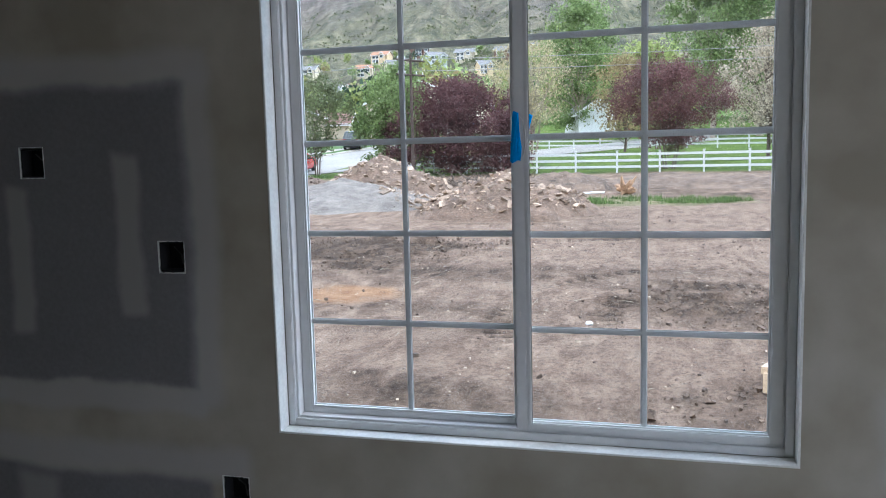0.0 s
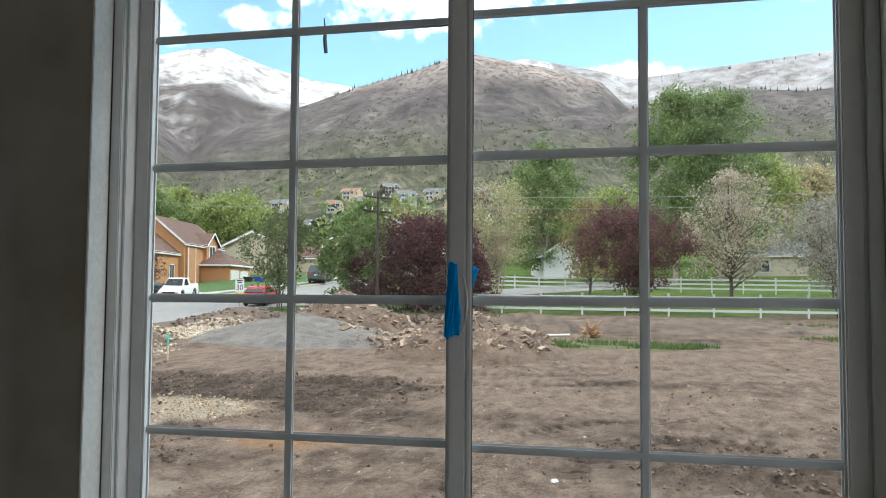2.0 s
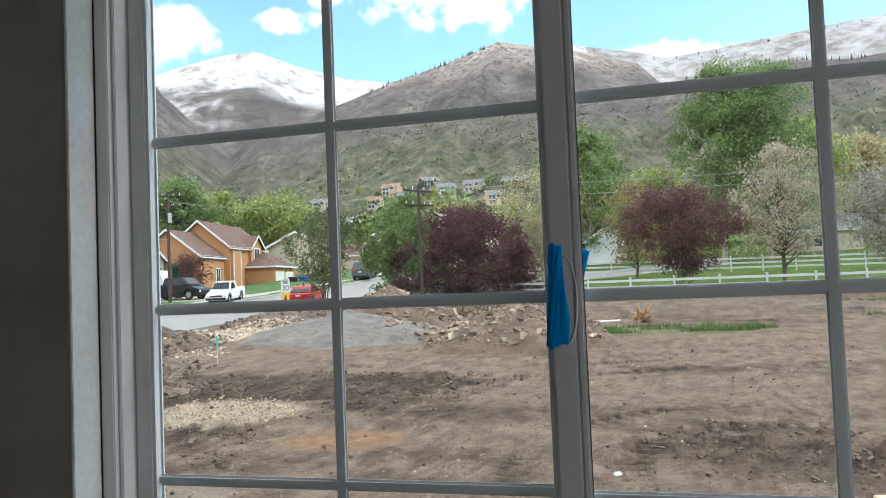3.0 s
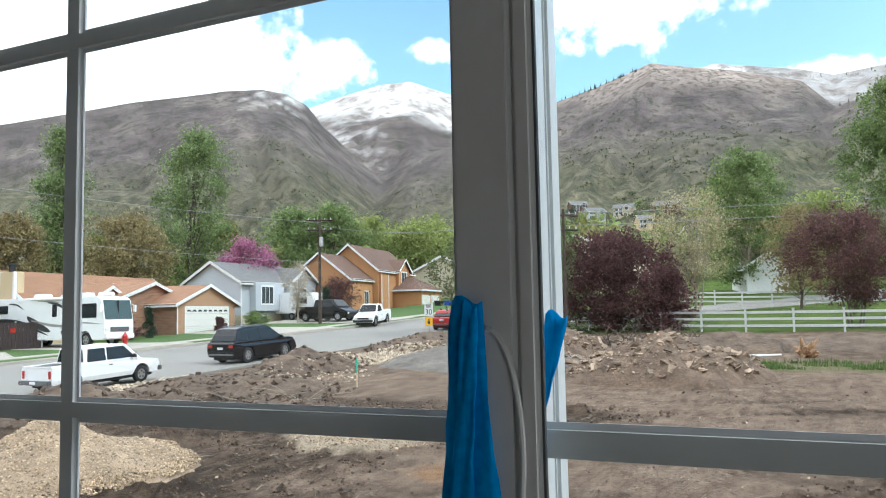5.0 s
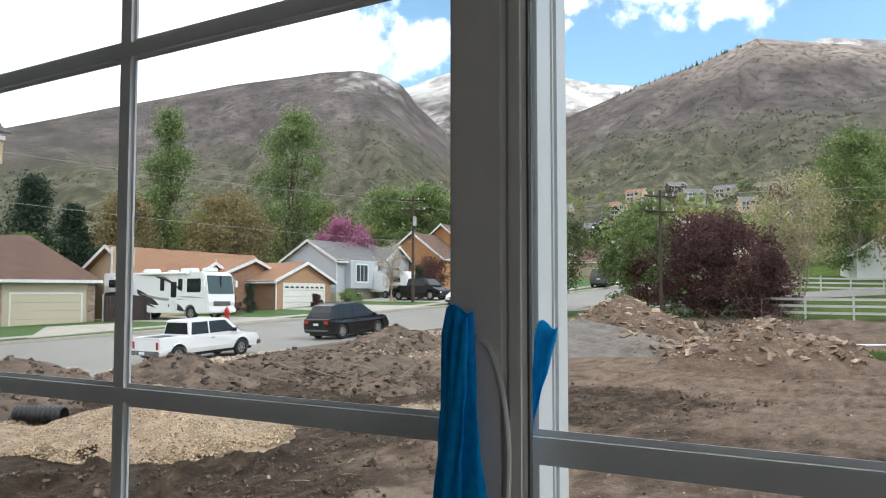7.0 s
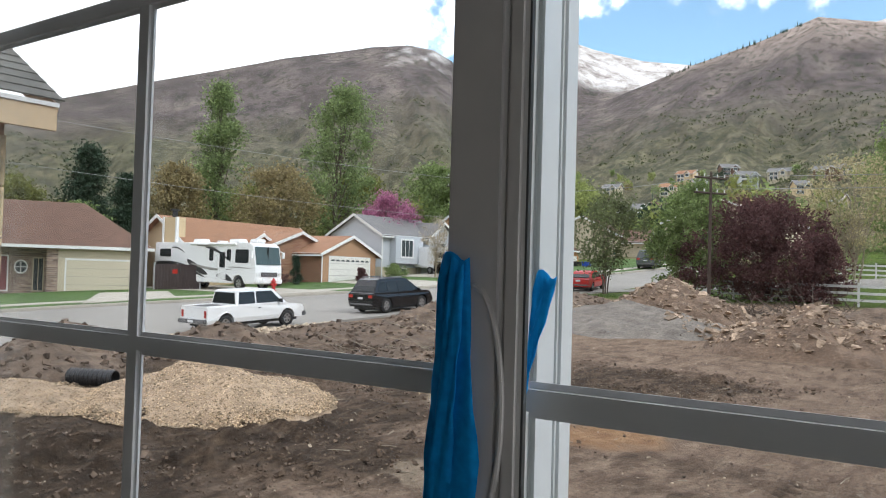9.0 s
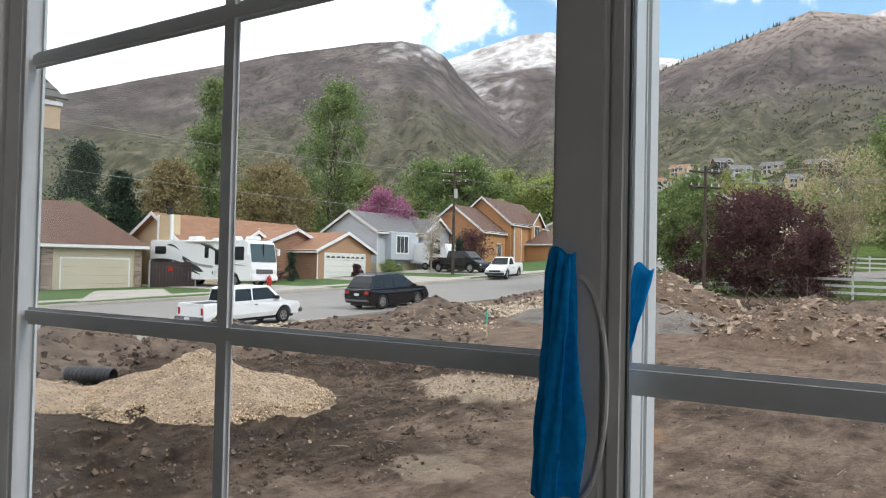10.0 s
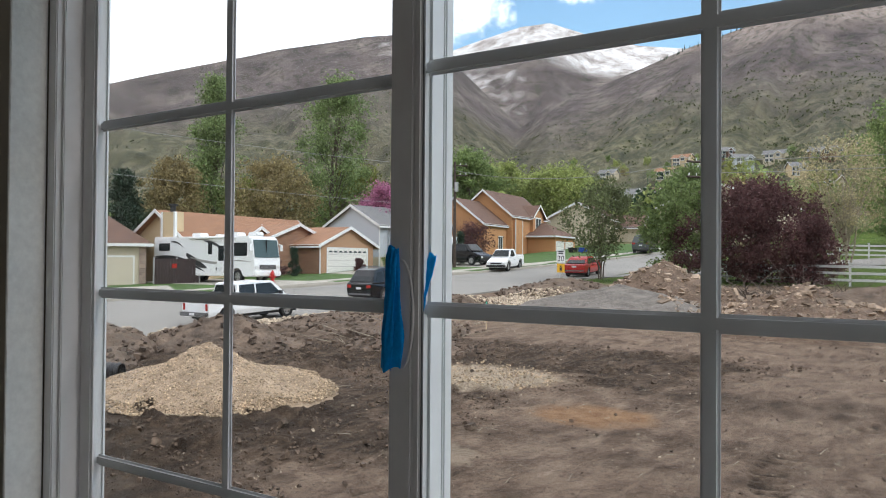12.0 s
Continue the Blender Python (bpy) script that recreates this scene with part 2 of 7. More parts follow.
M = dict(
    vinyl=material("white_vinyl", (0.72, 0.74, 0.74), 0.38, vary=0.03, scale=3, fine=40),
    grid=material("grid_vinyl", (0.66, 0.67, 0.68), 0.45, vary=0.03, scale=3, fine=40),
    gasket=material("grey_gasket", (0.09, 0.1, 0.1), 0.7, vary=0.1),
    bead=material("corner_bead", (0.8, 0.82, 0.78), 0.7, vary=0.06, scale=8, fine=90, bump=0.0006),
    mud=material("joint_compound", (0.4, 0.385, 0.34), 0.88, vary=0.09, scale=2.5, fine=30, bump=0.0006, bump_scale=14),
    subfloor=material("subfloor", (0.36, 0.31, 0.25), 0.8, vary=0.2, scale=3, fine=50, tint=(0.4, 0.36, 0.3)),
    ceiling=material("ceiling_board", (0.62, 0.61, 0.58), 0.9, vary=0.05, scale=2),
    dark=material("dark_box", (0.015, 0.015, 0.016), 0.8, vary=0.2),
    wire=material("grey_wire", (0.1, 0.1, 0.09), 0.5, vary=0.1),
    tape=material("blue_tape", (0.0, 0.34, 1.0), 0.7, vary=0.14, spec=0.12, scale=14, fine=200, bump=0.0004, bump_scale=120),
    clear=glass_material("window_glass", (0.97, 0.985, 0.98)),
    osb=material("osb_sheathing", (0.45, 0.31, 0.18), 0.75, vary=0.45, scale=9, fine=28, tint=(0.58, 0.42, 0.26), bump=0.002, streak=(1, 1.6, 0.8)),
    lumber=material("fresh_lumber", (0.6, 0.45, 0.29), 0.7, vary=0.12, scale=4, fine=40, streak=(1, 6, 6)),
    flashing=material("white_flashing", (0.75, 0.75, 0.74), 0.5, vary=0.04),
    shingle_dark=material("weathered_shingle", (0.13, 0.125, 0.11), 0.9, vary=0.25, scale=3, fine=30, per_object=0.15, bump=0.004),
    asphalt=material("road_asphalt", (0.25, 0.232, 0.205), 0.85, vary=0.1, scale=0.35, fine=12, bump=0.004, bump_scale=40),
    concrete=material("concrete", (0.41, 0.375, 0.315), 0.85, vary=0.1, scale=0.8, fine=14),
    lawn=material("lawn", (0.06, 0.12, 0.02), 0.9, vary=0.25, scale=0.5, fine=7, bump=0.03, bump_scale=25),
    gravel=material("crushed_gravel", (0.25, 0.175, 0.11), 0.9, vary=0.3, scale=2, fine=45, bump=0.02, bump_scale=45, tint=(0.36, 0.26, 0.17)),
    stone_chip=material("gravel_stone", (0.4, 0.295, 0.19), 0.85, vary=0.2, scale=3, island=0.6),
    pale_rock=material("pale_stone", (0.45, 0.36, 0.26), 0.85, vary=0.15, scale=3, island=0.35),
    soil=material("dark_soil", (0.085, 0.056, 0.036), 0.95, vary=0.45, scale=1.6, fine=14, tint=(0.13, 0.09, 0.062), bump=0.06, bump_scale=7),
    clod=material("soil_clod", (0.115, 0.08, 0.057), 0.95, vary=0.25, scale=5, island=0.5),
    grey_sand=material("grey_road_base", (0.165, 0.142, 0.12), 0.95, vary=0.28, scale=1.6, fine=14, bump=0.06, bump_scale=5),
    rubble=material("broken_concrete", (0.3, 0.22, 0.155), 0.9, vary=0.2, scale=3, island=0.5, fine=20, bump=0.01),
    rubble_soil=material("rubble_soil", (0.15, 0.1, 0.068), 0.95, vary=0.3, scale=2, fine=12, bump=0.05, bump_scale=8),
    fence=material("white_fence", (0.55, 0.55, 0.53), 0.5, vary=0.04),
    bark=material("bark", (0.11, 0.085, 0.065), 0.9, vary=0.3, scale=6, fine=30, bump=0.01),
    bark_pale=material("pale_bark", (0.32, 0.27, 0.2), 0.9, vary=0.3, scale=6, fine=30, bump=0.01),
    black_plastic=material("black_plastic", (0.02, 0.02, 0.022), 0.45, vary=0.1),
    wood_stump=material("torn_wood", (0.36, 0.22, 0.12), 0.85, vary=0.3, scale=6, fine=30, bump=0.02),
    pole_wood=material("pole_wood", (0.065, 0.045, 0.034), 0.85, vary=0.2, scale=3, streak=(6, 6, 0.5)),
    steel=material("galvanised_steel", (0.5, 0.5, 0.5), 0.4, 0.8, vary=0.05),
    cable=material("overhead_cable", (0.3, 0.3, 0.29), 0.6, vary=0.05),
    paint_white=material("car_white", (0.85, 0.85, 0.84), 0.22, vary=0.02, scale=1),
    paint_black=material("car_black", (0.01, 0.01, 0.012), 0.2, vary=0.1, scale=1),
    paint_red=material("car_red", (0.42, 0.022, 0.02), 0.2, vary=0.06, scale=1),
    paint_green=material("car_grey_green", (0.07, 0.08, 0.075), 0.25, vary=0.06, scale=1),
    tyre=material("tyre", (0.02, 0.02, 0.02), 0.85, vary=0.1),
    rim=material("alloy_rim", (0.5, 0.5, 0.51), 0.3, 0.85, vary=0.05),
    chrome=material("bumper_steel", (0.25, 0.25, 0.26), 0.25, 0.7, vary=0.05),
    trim_black=material("black_trim", (0.02, 0.02, 0.021), 0.55, vary=0.1),
    tail=material("tail_lamp", (0.42, 0.03, 0.02), 0.25, vary=0.05),
    lamp=material("lamp_lens", (0.7, 0.7, 0.68), 0.15, vary=0.03),
    car_glass=glass_material("tinted_glass", (0.02, 0.024, 0.026), True),
    house_glass=glass_material("house_glass", (0.06, 0.075, 0.08), True),
    rv_glass=glass_material("windscreen_glass", (0.07, 0.1, 0.1), True),
    plate=material("plate_blank", (0.7, 0.7, 0.7), 0.4, vary=0.02),
    trim=material("white_trim", (0.76, 0.76, 0.74), 0.6, vary=0.04),
    siding_blue=material("blue_siding", (0.49, 0.52, 0.55), 0.7, vary=0.04, scale=1),
    siding_orange=material("orange_stucco", (0.5, 0.25, 0.11), 0.85, vary=0.06, scale=1, fine=30),
    siding_tan=material("tan_stucco", (0.6, 0.46, 0.28), 0.85, vary=0.05, scale=1, fine=30),
    siding_cream=material("cream_stucco", (0.55, 0.48, 0.35), 0.85, vary=0.05, scale=1, fine=30),
    siding_wood=material("cedar_siding", (0.42, 0.25, 0.145), 0.8, vary=0.1, scale=2, streak=(1, 1, 6)),
    roof_brown=material("brown_shingle", (0.15, 0.085, 0.06), 0.9, vary=0.2, scale=1.2, fine=9, streak=(1, 1, 3), bump=0.02, bump_scale=9),
    roof_tan=material("rust_shingle", (0.31, 0.16, 0.09), 0.9, vary=0.15, scale=1.2, fine=9, streak=(1, 1, 3), bump=0.02, bump_scale=9),
    roof_grey=material("grey_shingle", (0.17, 0.165, 0.16), 0.9, vary=0.15, scale=1.2, fine=9, streak=(1, 1, 3), bump=0.02, bump_scale=9),
    door_white=material("garage_door_paint", (0.76, 0.74, 0.68), 0.55, vary=0.03),
    door_cream=material("garage_door_cream", (0.6, 0.53, 0.4), 0.55, vary=0.03),
    door_red=material("red_door_paint", (0.2, 0.045, 0.05), 0.5, vary=0.05),
    hydrant_red=material("hydrant_paint", (0.5, 0.03, 0.025), 0.45, vary=0.1),
    bin_blue=material("blue_bin", (0.01, 0.06, 0.4), 0.5, vary=0.05),
    fence_dark=material("dark_fence", (0.05, 0.032, 0.03), 0.7, vary=0.2),
    sign_white=material("sign_white", (0.78, 0.78, 0.76), 0.4, vary=0.03),
    sign_yellow=material("sign_yellow", (0.8, 0.42, 0.02), 0.4, vary=0.03),
    stake_green=material("marking_green", (0.05, 0.5, 0.33), 0.6, vary=0.1),
    stripe_dark=material("stripe_dark", (0.03, 0.032, 0.036), 0.35, vary=0.1),
    stripe_tan=material("stripe_grey", (0.3, 0.29, 0.27), 0.35, vary=0.1),
)
LEAF = dict(
    green=(0.2, 0.26, 0.1), bright=(0.3, 0.34, 0.12), dark=(0.05, 0.08, 0.05), poplar=(0.21, 0.27, 0.115), olive=(0.19, 0.2, 0.06),
    rust=(0.29, 0.235, 0.12), purple=(0.118, 0.06, 0.058), purple_dull=(0.15, 0.08, 0.072), pink=(0.42, 0.17, 0.27), scrub=(0.1, 0.112, 0.056), blossom=(0.42, 0.36, 0.27),
    dusky=(0.13, 0.15, 0.07), grey=(0.3, 0.28, 0.23), straw=(0.4, 0.34, 0.2), tuft=(0.1, 0.15, 0.045))
for k, c in LEAF.items():
    m_ = M["leaf_" + k] = material("leaf_" + k, c, 0.65, vary=0.15, scale=0.6, fine=3, island=0.35, tint=tuple(v * 1.15 for v in c), spec=0.2)
    n_, l_ = m_.node_tree.nodes, m_.node_tree.links
    thin, both = n_.new("ShaderNodeBsdfTranslucent"), n_.new("ShaderNodeMixShader")
    both.inputs[0].default_value = 0.45
    l_.new(n_["Principled BSDF"].inputs["Base Color"].links[0].from_socket, thin.inputs["Color"])
    l_.new(n_["Principled BSDF"].outputs["BSDF"], both.inputs[1])
    l_.new(thin.outputs["BSDF"], both.inputs[2])
    l_.new(both.outputs["Shader"], n_["Material Output"].inputs["Surface"])


def brick_material(name, light, dark_, mortar):
    """Coursed bricks of mixed tones on upright walls."""
    m = material(name, light, 0.85, vary=0.2, scale=3, fine=30)
    n, l = m.node_tree.nodes, m.node_tree.links
    b = n["Principled BSDF"]
    co, sep, both, comb, tex = (n.new("ShaderNode" + k) for k in ("TexCoord", "SeparateXYZ", "Math", "CombineXYZ", "TexBrick"))
    l.new(co.outputs["Object"], sep.inputs["Vector"])
    l.new(sep.outputs["X"], both.inputs[0]), l.new(sep.outputs["Y"], both.inputs[1])
    l.new(both.outputs["Value"], comb.inputs["X"]), l.new(sep.outputs["Z"], comb.inputs["Y"])
    l.new(comb.outputs["Vector"], tex.inputs["Vector"])
    for k, v in (("Color1", light), ("Color2", dark_), ("Mortar", mortar)):
        tex.inputs[k].default_value = (*v, 1)
    for k, v in (("Scale", 1.0), ("Mortar Size", 0.012), ("Brick Width", 0.4), ("Row Height", 0.13), ("Bias", 0.0)):
        tex.inputs[k].default_value = v
    mix = n.new("ShaderNodeMixRGB")
    mix.blend_type, mix.inputs[0].default_value = "MIX", 0.92
    l.new(b.inputs["Base Color"].links[0].from_socket, mix.inputs[1])
    l.new(tex.outputs["Color"], mix.inputs[2])
    l.new(mix.outputs["Color"], b.inputs["Base Color"])
    return m


M["brick_mix"] = brick_material("mixed_brick", (0.42, 0.3, 0.23), (0.1, 0.06, 0.05), (0.42, 0.36, 0.3))
M["brick_red"] = brick_material("red_brick", (0.33, 0.17, 0.1), (0.2, 0.09, 0.055), (0.33, 0.24, 0.17))


# ---- builders ----
def box(bm, x0, x1, y0, y1, z0, z1):
    v = [bm.verts.new((x, y, z)) for x in (x0, x1) for y in (y0, y1) for z in (z0, z1)]
    for f in ((0, 1, 3, 2), (4, 6, 7, 5), (0, 4, 5, 1), (2, 3, 7, 6), (0, 2, 6, 4), (1, 5, 7, 3)):
        bm.faces.new([v[i] for i in f])
    return v


def tube(bm, p, q, r0, r1, n=8, caps=True):
    p, q = Vector(p), Vector(q)
    d = (q - p).normalized()
    u = d.orthogonal().normalized()
    w = d.cross(u)
    rings = []
    for c, r in ((p, r0), (q, r1)):
        rings.append([bm.verts.new(c + r * (math.cos(2 * math.pi * i / n) * u + math.sin(2 * math.pi * i / n) * w)) for i in range(n)])
    for i in range(n):
        bm.faces.new((rings[0][i], rings[0][(i + 1) % n], rings[1][(i + 1) % n], rings[1][i]))
    if caps:
        bm.faces.new(rings[0][::-1]), bm.faces.new(rings[1])


def prism(bm, pts, half):
    """A side outline in x and z, drawn out to both sides; half(x, z) is the half width."""
    a = [bm.verts.new((x, half(x, z), z)) for x, z in pts]
    b = [bm.verts.new((x, -half(x, z), z)) for x, z in pts]
    bm.faces.new(a), bm.faces.new(b[::-1])
    for i in range(len(pts)):
        j = (i + 1) % len(pts)
        bm.faces.new((a[j], a[i], b[i], b[j]))


def slab(bm, corners, thick):
    """A flat polygon given by its corners, thickened along its normal."""
    c = [Vector(p) for p in corners]
    nrm = (c[1] - c[0]).cross(c[2] - c[0]).normalized() * thick
    a, b = [bm.verts.new(p + nrm) for p in c], [bm.verts.new(p) for p in c]
    bm.faces.new(a), bm.faces.new(b[::-1])
    for i in range(len(c)):
        j = (i + 1) % len(c)
        bm.faces.new((a[i], b[i], b[j], a[j]))


def part(name, bm, mat, parent=None, label="", smooth=False, bevel=0.0, segments=2):
    if bevel:
        bmesh.ops.bevel(bm, geom=[e for e in bm.edges], offset=bevel, segments=segments, affect="EDGES", clamp_overlap=True)
    bmesh.ops.recalc_face_normals(bm, faces=bm.faces)
    me = bpy.data.meshes.new(name)
    bm.to_mesh(me)
    bm.free()
    if smooth:
        for p in me.polygons:
            p.use_smooth = True
    me.materials.append(M[mat] if isinstance(mat, str) else mat)
    ob = new(name, me)
    if parent is not None:
        ob.parent = parent
    if label:
        ob["label"] = label
    return ob


def boxed(name, dims, mat, parent=None, label="", bevel=0.0):
    bm = bmesh.new()
    box(bm, *dims)
    return part(name, bm, mat, parent, label, bevel=bevel)


def raw(name, verts, faces, mat, parent=None, label="", smooth=False):
    me = bpy.data.meshes.new(name)
    me.from_pydata([tuple(v) for v in verts], [], [tuple(f) for f in faces])
    me.update()
    if smooth:
        for p in me.polygons:
            p.use_smooth = True
    me.materials.append(M[mat])
    ob = new(name, me)
    if parent is not None:
        ob.parent = parent
    if label:
        ob["label"] = label
    return ob


def thing(name, m, label, category, group="", kind=""):
    ob = new(name)
    ob.matrix_world = m
    ob.empty_display_size = 0.2
    return tagged(ob, label, category, group, kind)


def wave(x, y, seed=0, octaves=5, lac=2.0, gain=0.5):
    """Smooth lattice noise for arrays, from -1 to 1."""
    x, y = np.asarray(x, float), np.asarray(y, float)
    out, amp, total = np.zeros(np.broadcast(x, y).shape), 1.0, 0.0
    for o in range(octaves):
        xi, yi = np.floor(x), np.floor(y)
        fx, fy = x - xi, y - yi
        fx, fy = fx * fx * (3 - 2 * fx), fy * fy * (3 - 2 * fy)

        def cell(i, j):
            h = np.sin(i * 127.1 + j * 311.7 + (seed + o) * 74.7) * 43758.5453
            return (h - np.floor(h)) * 2 - 1

        out += amp * ((cell(xi, yi) * (1 - fx) + cell(xi + 1, yi) * fx) * (1 - fy) + (cell(xi, yi + 1) * (1 - fx) + cell(xi + 1, yi + 1) * fx) * fy)
        total += amp
        x, y, amp = x * lac + 17.3, y * lac + 9.1, amp * gain
    return out / total


def base_ground(x, y):
    """The even lie of the land: it climbs towards the mountains."""
    y = np.asarray(y, float)
    near = np.where(y > 0, -2.1 + 0.05 * np.minimum(y, 45), -2.1 + 0.02 * np.maximum(y, -60))
    k = np.clip(y - 45, 0, 50)
    return near + 0.05 * k + 0.0006 * k * k + np.clip(y - 95, 0, 220) * 0.09


def lie(x, y):
    return float(base_ground(x, y))


# ---- the room ----
X0, X1, Y0, YF, YO, ZC = -3.4, 2.4, -4.6, -0.09, 0.046, 2.72
OX, OZ0, OZ1 = 0.755, 0.525, 2.315


def wall_finish():
    """Beige compound over bare grey board: taped joints, fastener strips and smears."""
    m = material("taped_drywall", (0.2, 0.2, 0.205), 0.9, vary=0.06, scale=2, fine=70, bump=0.0003)
    n, l = m.node_tree.nodes, m.node_tree.links
    b = n["Principled BSDF"]
    bare = b.inputs["Base Color"].links[0].from_socket
    co, sep = n.new("ShaderNodeTexCoord"), n.new("ShaderNodeSeparateXYZ")
    wob, mixv = n.new("ShaderNodeTexNoise"), n.new("ShaderNodeVectorMath")
    wob.inputs["Scale"].default_value, wob.inputs["Detail"].default_value = 5.0, 4
    mixv.operation, mixv.inputs[1].default_value, mixv.inputs[2].default_value = "MULTIPLY_ADD", (0.07, 0, 0.07), (0, 0, 0)
    l.new(co.outputs["Object"], wob.inputs["Vector"])
    l.new(wob.outputs["Color"], mixv.inputs[0])
    l.new(co.outputs["Object"], mixv.inputs[2])
    l.new(mixv.outputs["Vector"], sep.inputs["Vector"])

    def calc(op, a, c):
        t = n.new("ShaderNodeMath")
        t.operation = op
        for k, v in enumerate((a, c)):
            if isinstance(v, (int, float)):
                t.inputs[k].default_value = v
            else:
                l.new(v, t.inputs[k])
        return t.outputs["Value"]

    def step(v, lo, hi):
        t = n.new("ShaderNodeMapRange")
        t.interpolation_type = "SMOOTHSTEP"
        t.inputs["From Min"].default_value, t.inputs["From Max"].default_value = lo, hi
        l.new(v, t.inputs["Value"])
        return t.outputs["Result"]

    def patch(x0, x1, z0, z1, s):
        x0, x1, z0, z1 = x0 + 0.035, x1 + 0.035, z0 + 0.035, z1 + 0.035
        a = calc("MULTIPLY", step(sep.outputs["X"], x0 - s, x0 + s), calc("SUBTRACT", 1.0, step(sep.outputs["X"], x1 - s, x1 + s)))
        c = calc("MULTIPLY", step(sep.outputs["Z"], z0 - s, z0 + s), calc("SUBTRACT", 1.0, step(sep.outputs["Z"], z1 - s, z1 + s)))
        return calc("MULTIPLY", a, c)

    def over(under, mat_colour, fac):
        t = n.new("ShaderNodeMixRGB")
        l.new(under, t.inputs[1])
        l.new(fac, t.inputs[0])
        t.inputs[2].default_value = (*mat_colour, 1)
        return t.outputs["Color"]

    hole = calc("MAXIMUM", patch(-3.3, -1.02, 0.66, 1.63, 0.012), patch(-3.3, -1.0, 0.02, 0.36, 0.02))
    fuzz = n.new("ShaderNodeTexNoise")
    fuzz.inputs["Scale"].default_value, fuzz.inputs["Detail"].default_value = 3.5, 5
    l.new(co.outputs["Object"], fuzz.inputs["Vector"])
    ramp = n.new("ShaderNodeValToRGB")
    ramp.color_ramp.elements[0].position, ramp.color_ramp.elements[1].position = 0.35, 0.7
    ramp.color_ramp.elements[0].color, ramp.color_ramp.elements[1].color = (0.33, 0.305, 0.24, 1), (0.47, 0.45, 0.38, 1)
    l.new(fuzz.outputs["Fac"], ramp.inputs["Fac"])
    base = n.new("ShaderNodeMixRGB")
    l.new(hole, base.inputs[0])
    l.new(ramp.outputs["Color"], base.inputs[1])
    l.new(bare, base.inputs[2])
    out = base.outputs["Color"]
    for dims in ((-1.72, -1.63, 0.82, 1.3, 0.018), (-1.29, -1.2, 0.88, 1.4, 0.018), (-1.75, -1.6, 0.1, 0.33, 0.03)):
        out = over(out, (0.34, 0.335, 0.32), patch(*dims))
    for dims in ((-1.035, -0.94, 0.6, 1.66, 0.03), (-3.3, -1.0, 0.57, 0.66, 0.02), (-3.3, -0.85, 0.36, 0.46, 0.03), (-3.3, -0.95, 1.62, 1.72, 0.03), (0.95, 1.2, 0.5, 0.72, 0.04)):
        t = calc("MULTIPLY", patch(*dims), 0.75)
        out = over(out, (0.46, 0.46, 0.45), t)
    l.new(out, b.inputs["Base Color"])
    return m


M["wall"] = wall_finish()
bm = bmesh.new()
BOXES = [(-1.6, 1.383), (-1.1, 1.076), (-0.915, 0.32)]
BW, BH = 0.048, 0.052
# the wall is cut in upright strips, so that the box holes go through its board
cuts = sorted({X0 - 0.2, -OX, OX, X1 + 0.2, *(x + s * BW for x, _ in BOXES for s in (-1, 1))})
for xa, xb in zip(cuts, cuts[1:]):
    mid = (xa + xb) / 2
    gaps = [(z - BH, z + BH) for x, z in BOXES if abs(mid - x) < BW]
    if abs(mid) < OX:
        gaps = [(OZ0, OZ1)]
    z = 0.0
    for lo, hi in gaps:
        box(bm, xa, xb, YF, YO if abs(mid) < OX else YF + 0.013, z, lo)
        z = hi
    box(bm, xa, xb, YF, YO if abs(mid) < OX else YF + 0.013, z, ZC)
    if abs(mid) > OX:
        box(bm, xa, xb, YF + 0.08, YO, 0.0, ZC)
tagged(part("wall_north", bm, "wall"), "bare grey drywall with beige taped joints", "wall", kind="structure")
for dims, name in (((X0 - 0.2, X0, Y0, YF, 0, ZC), "wall_west"), ((X0 - 0.2, X1 + 0.2, Y0 - 0.2, Y0, 0, ZC), "wall_south")):
    tagged(boxed(name, dims, "mud"), "plain beige unpainted drywall", "wall", kind="structure")
# unseen opening, added so that fill light can enter the room
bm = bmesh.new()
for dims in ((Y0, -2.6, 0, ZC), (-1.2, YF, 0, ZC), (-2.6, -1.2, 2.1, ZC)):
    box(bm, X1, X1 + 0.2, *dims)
tagged(part("wall_east", bm, "mud"), "plain beige drywall with an added unseen opening", "wall", kind="structure")
tagged(boxed("ceiling", (X0 - 0.2, X1 + 0.2, Y0 - 0.2, YO, ZC, ZC + 0.2), "ceiling"), "plain pale drywall ceiling", "ceiling", kind="structure")
tagged(boxed("floor", (X0 - 0.2, X1 + 0.2, Y0 - 0.2, YO, -0.25, 0), "subfloor"), "bare wood subfloor", "floor", kind="structure")
tagged(boxed("foundation", (X0 - 0.2, X1 + 0.2, Y0 - 0.2, YO, -2.6, -0.252), "concrete"), "plain grey concrete house foundation", "foundation", kind="structure")

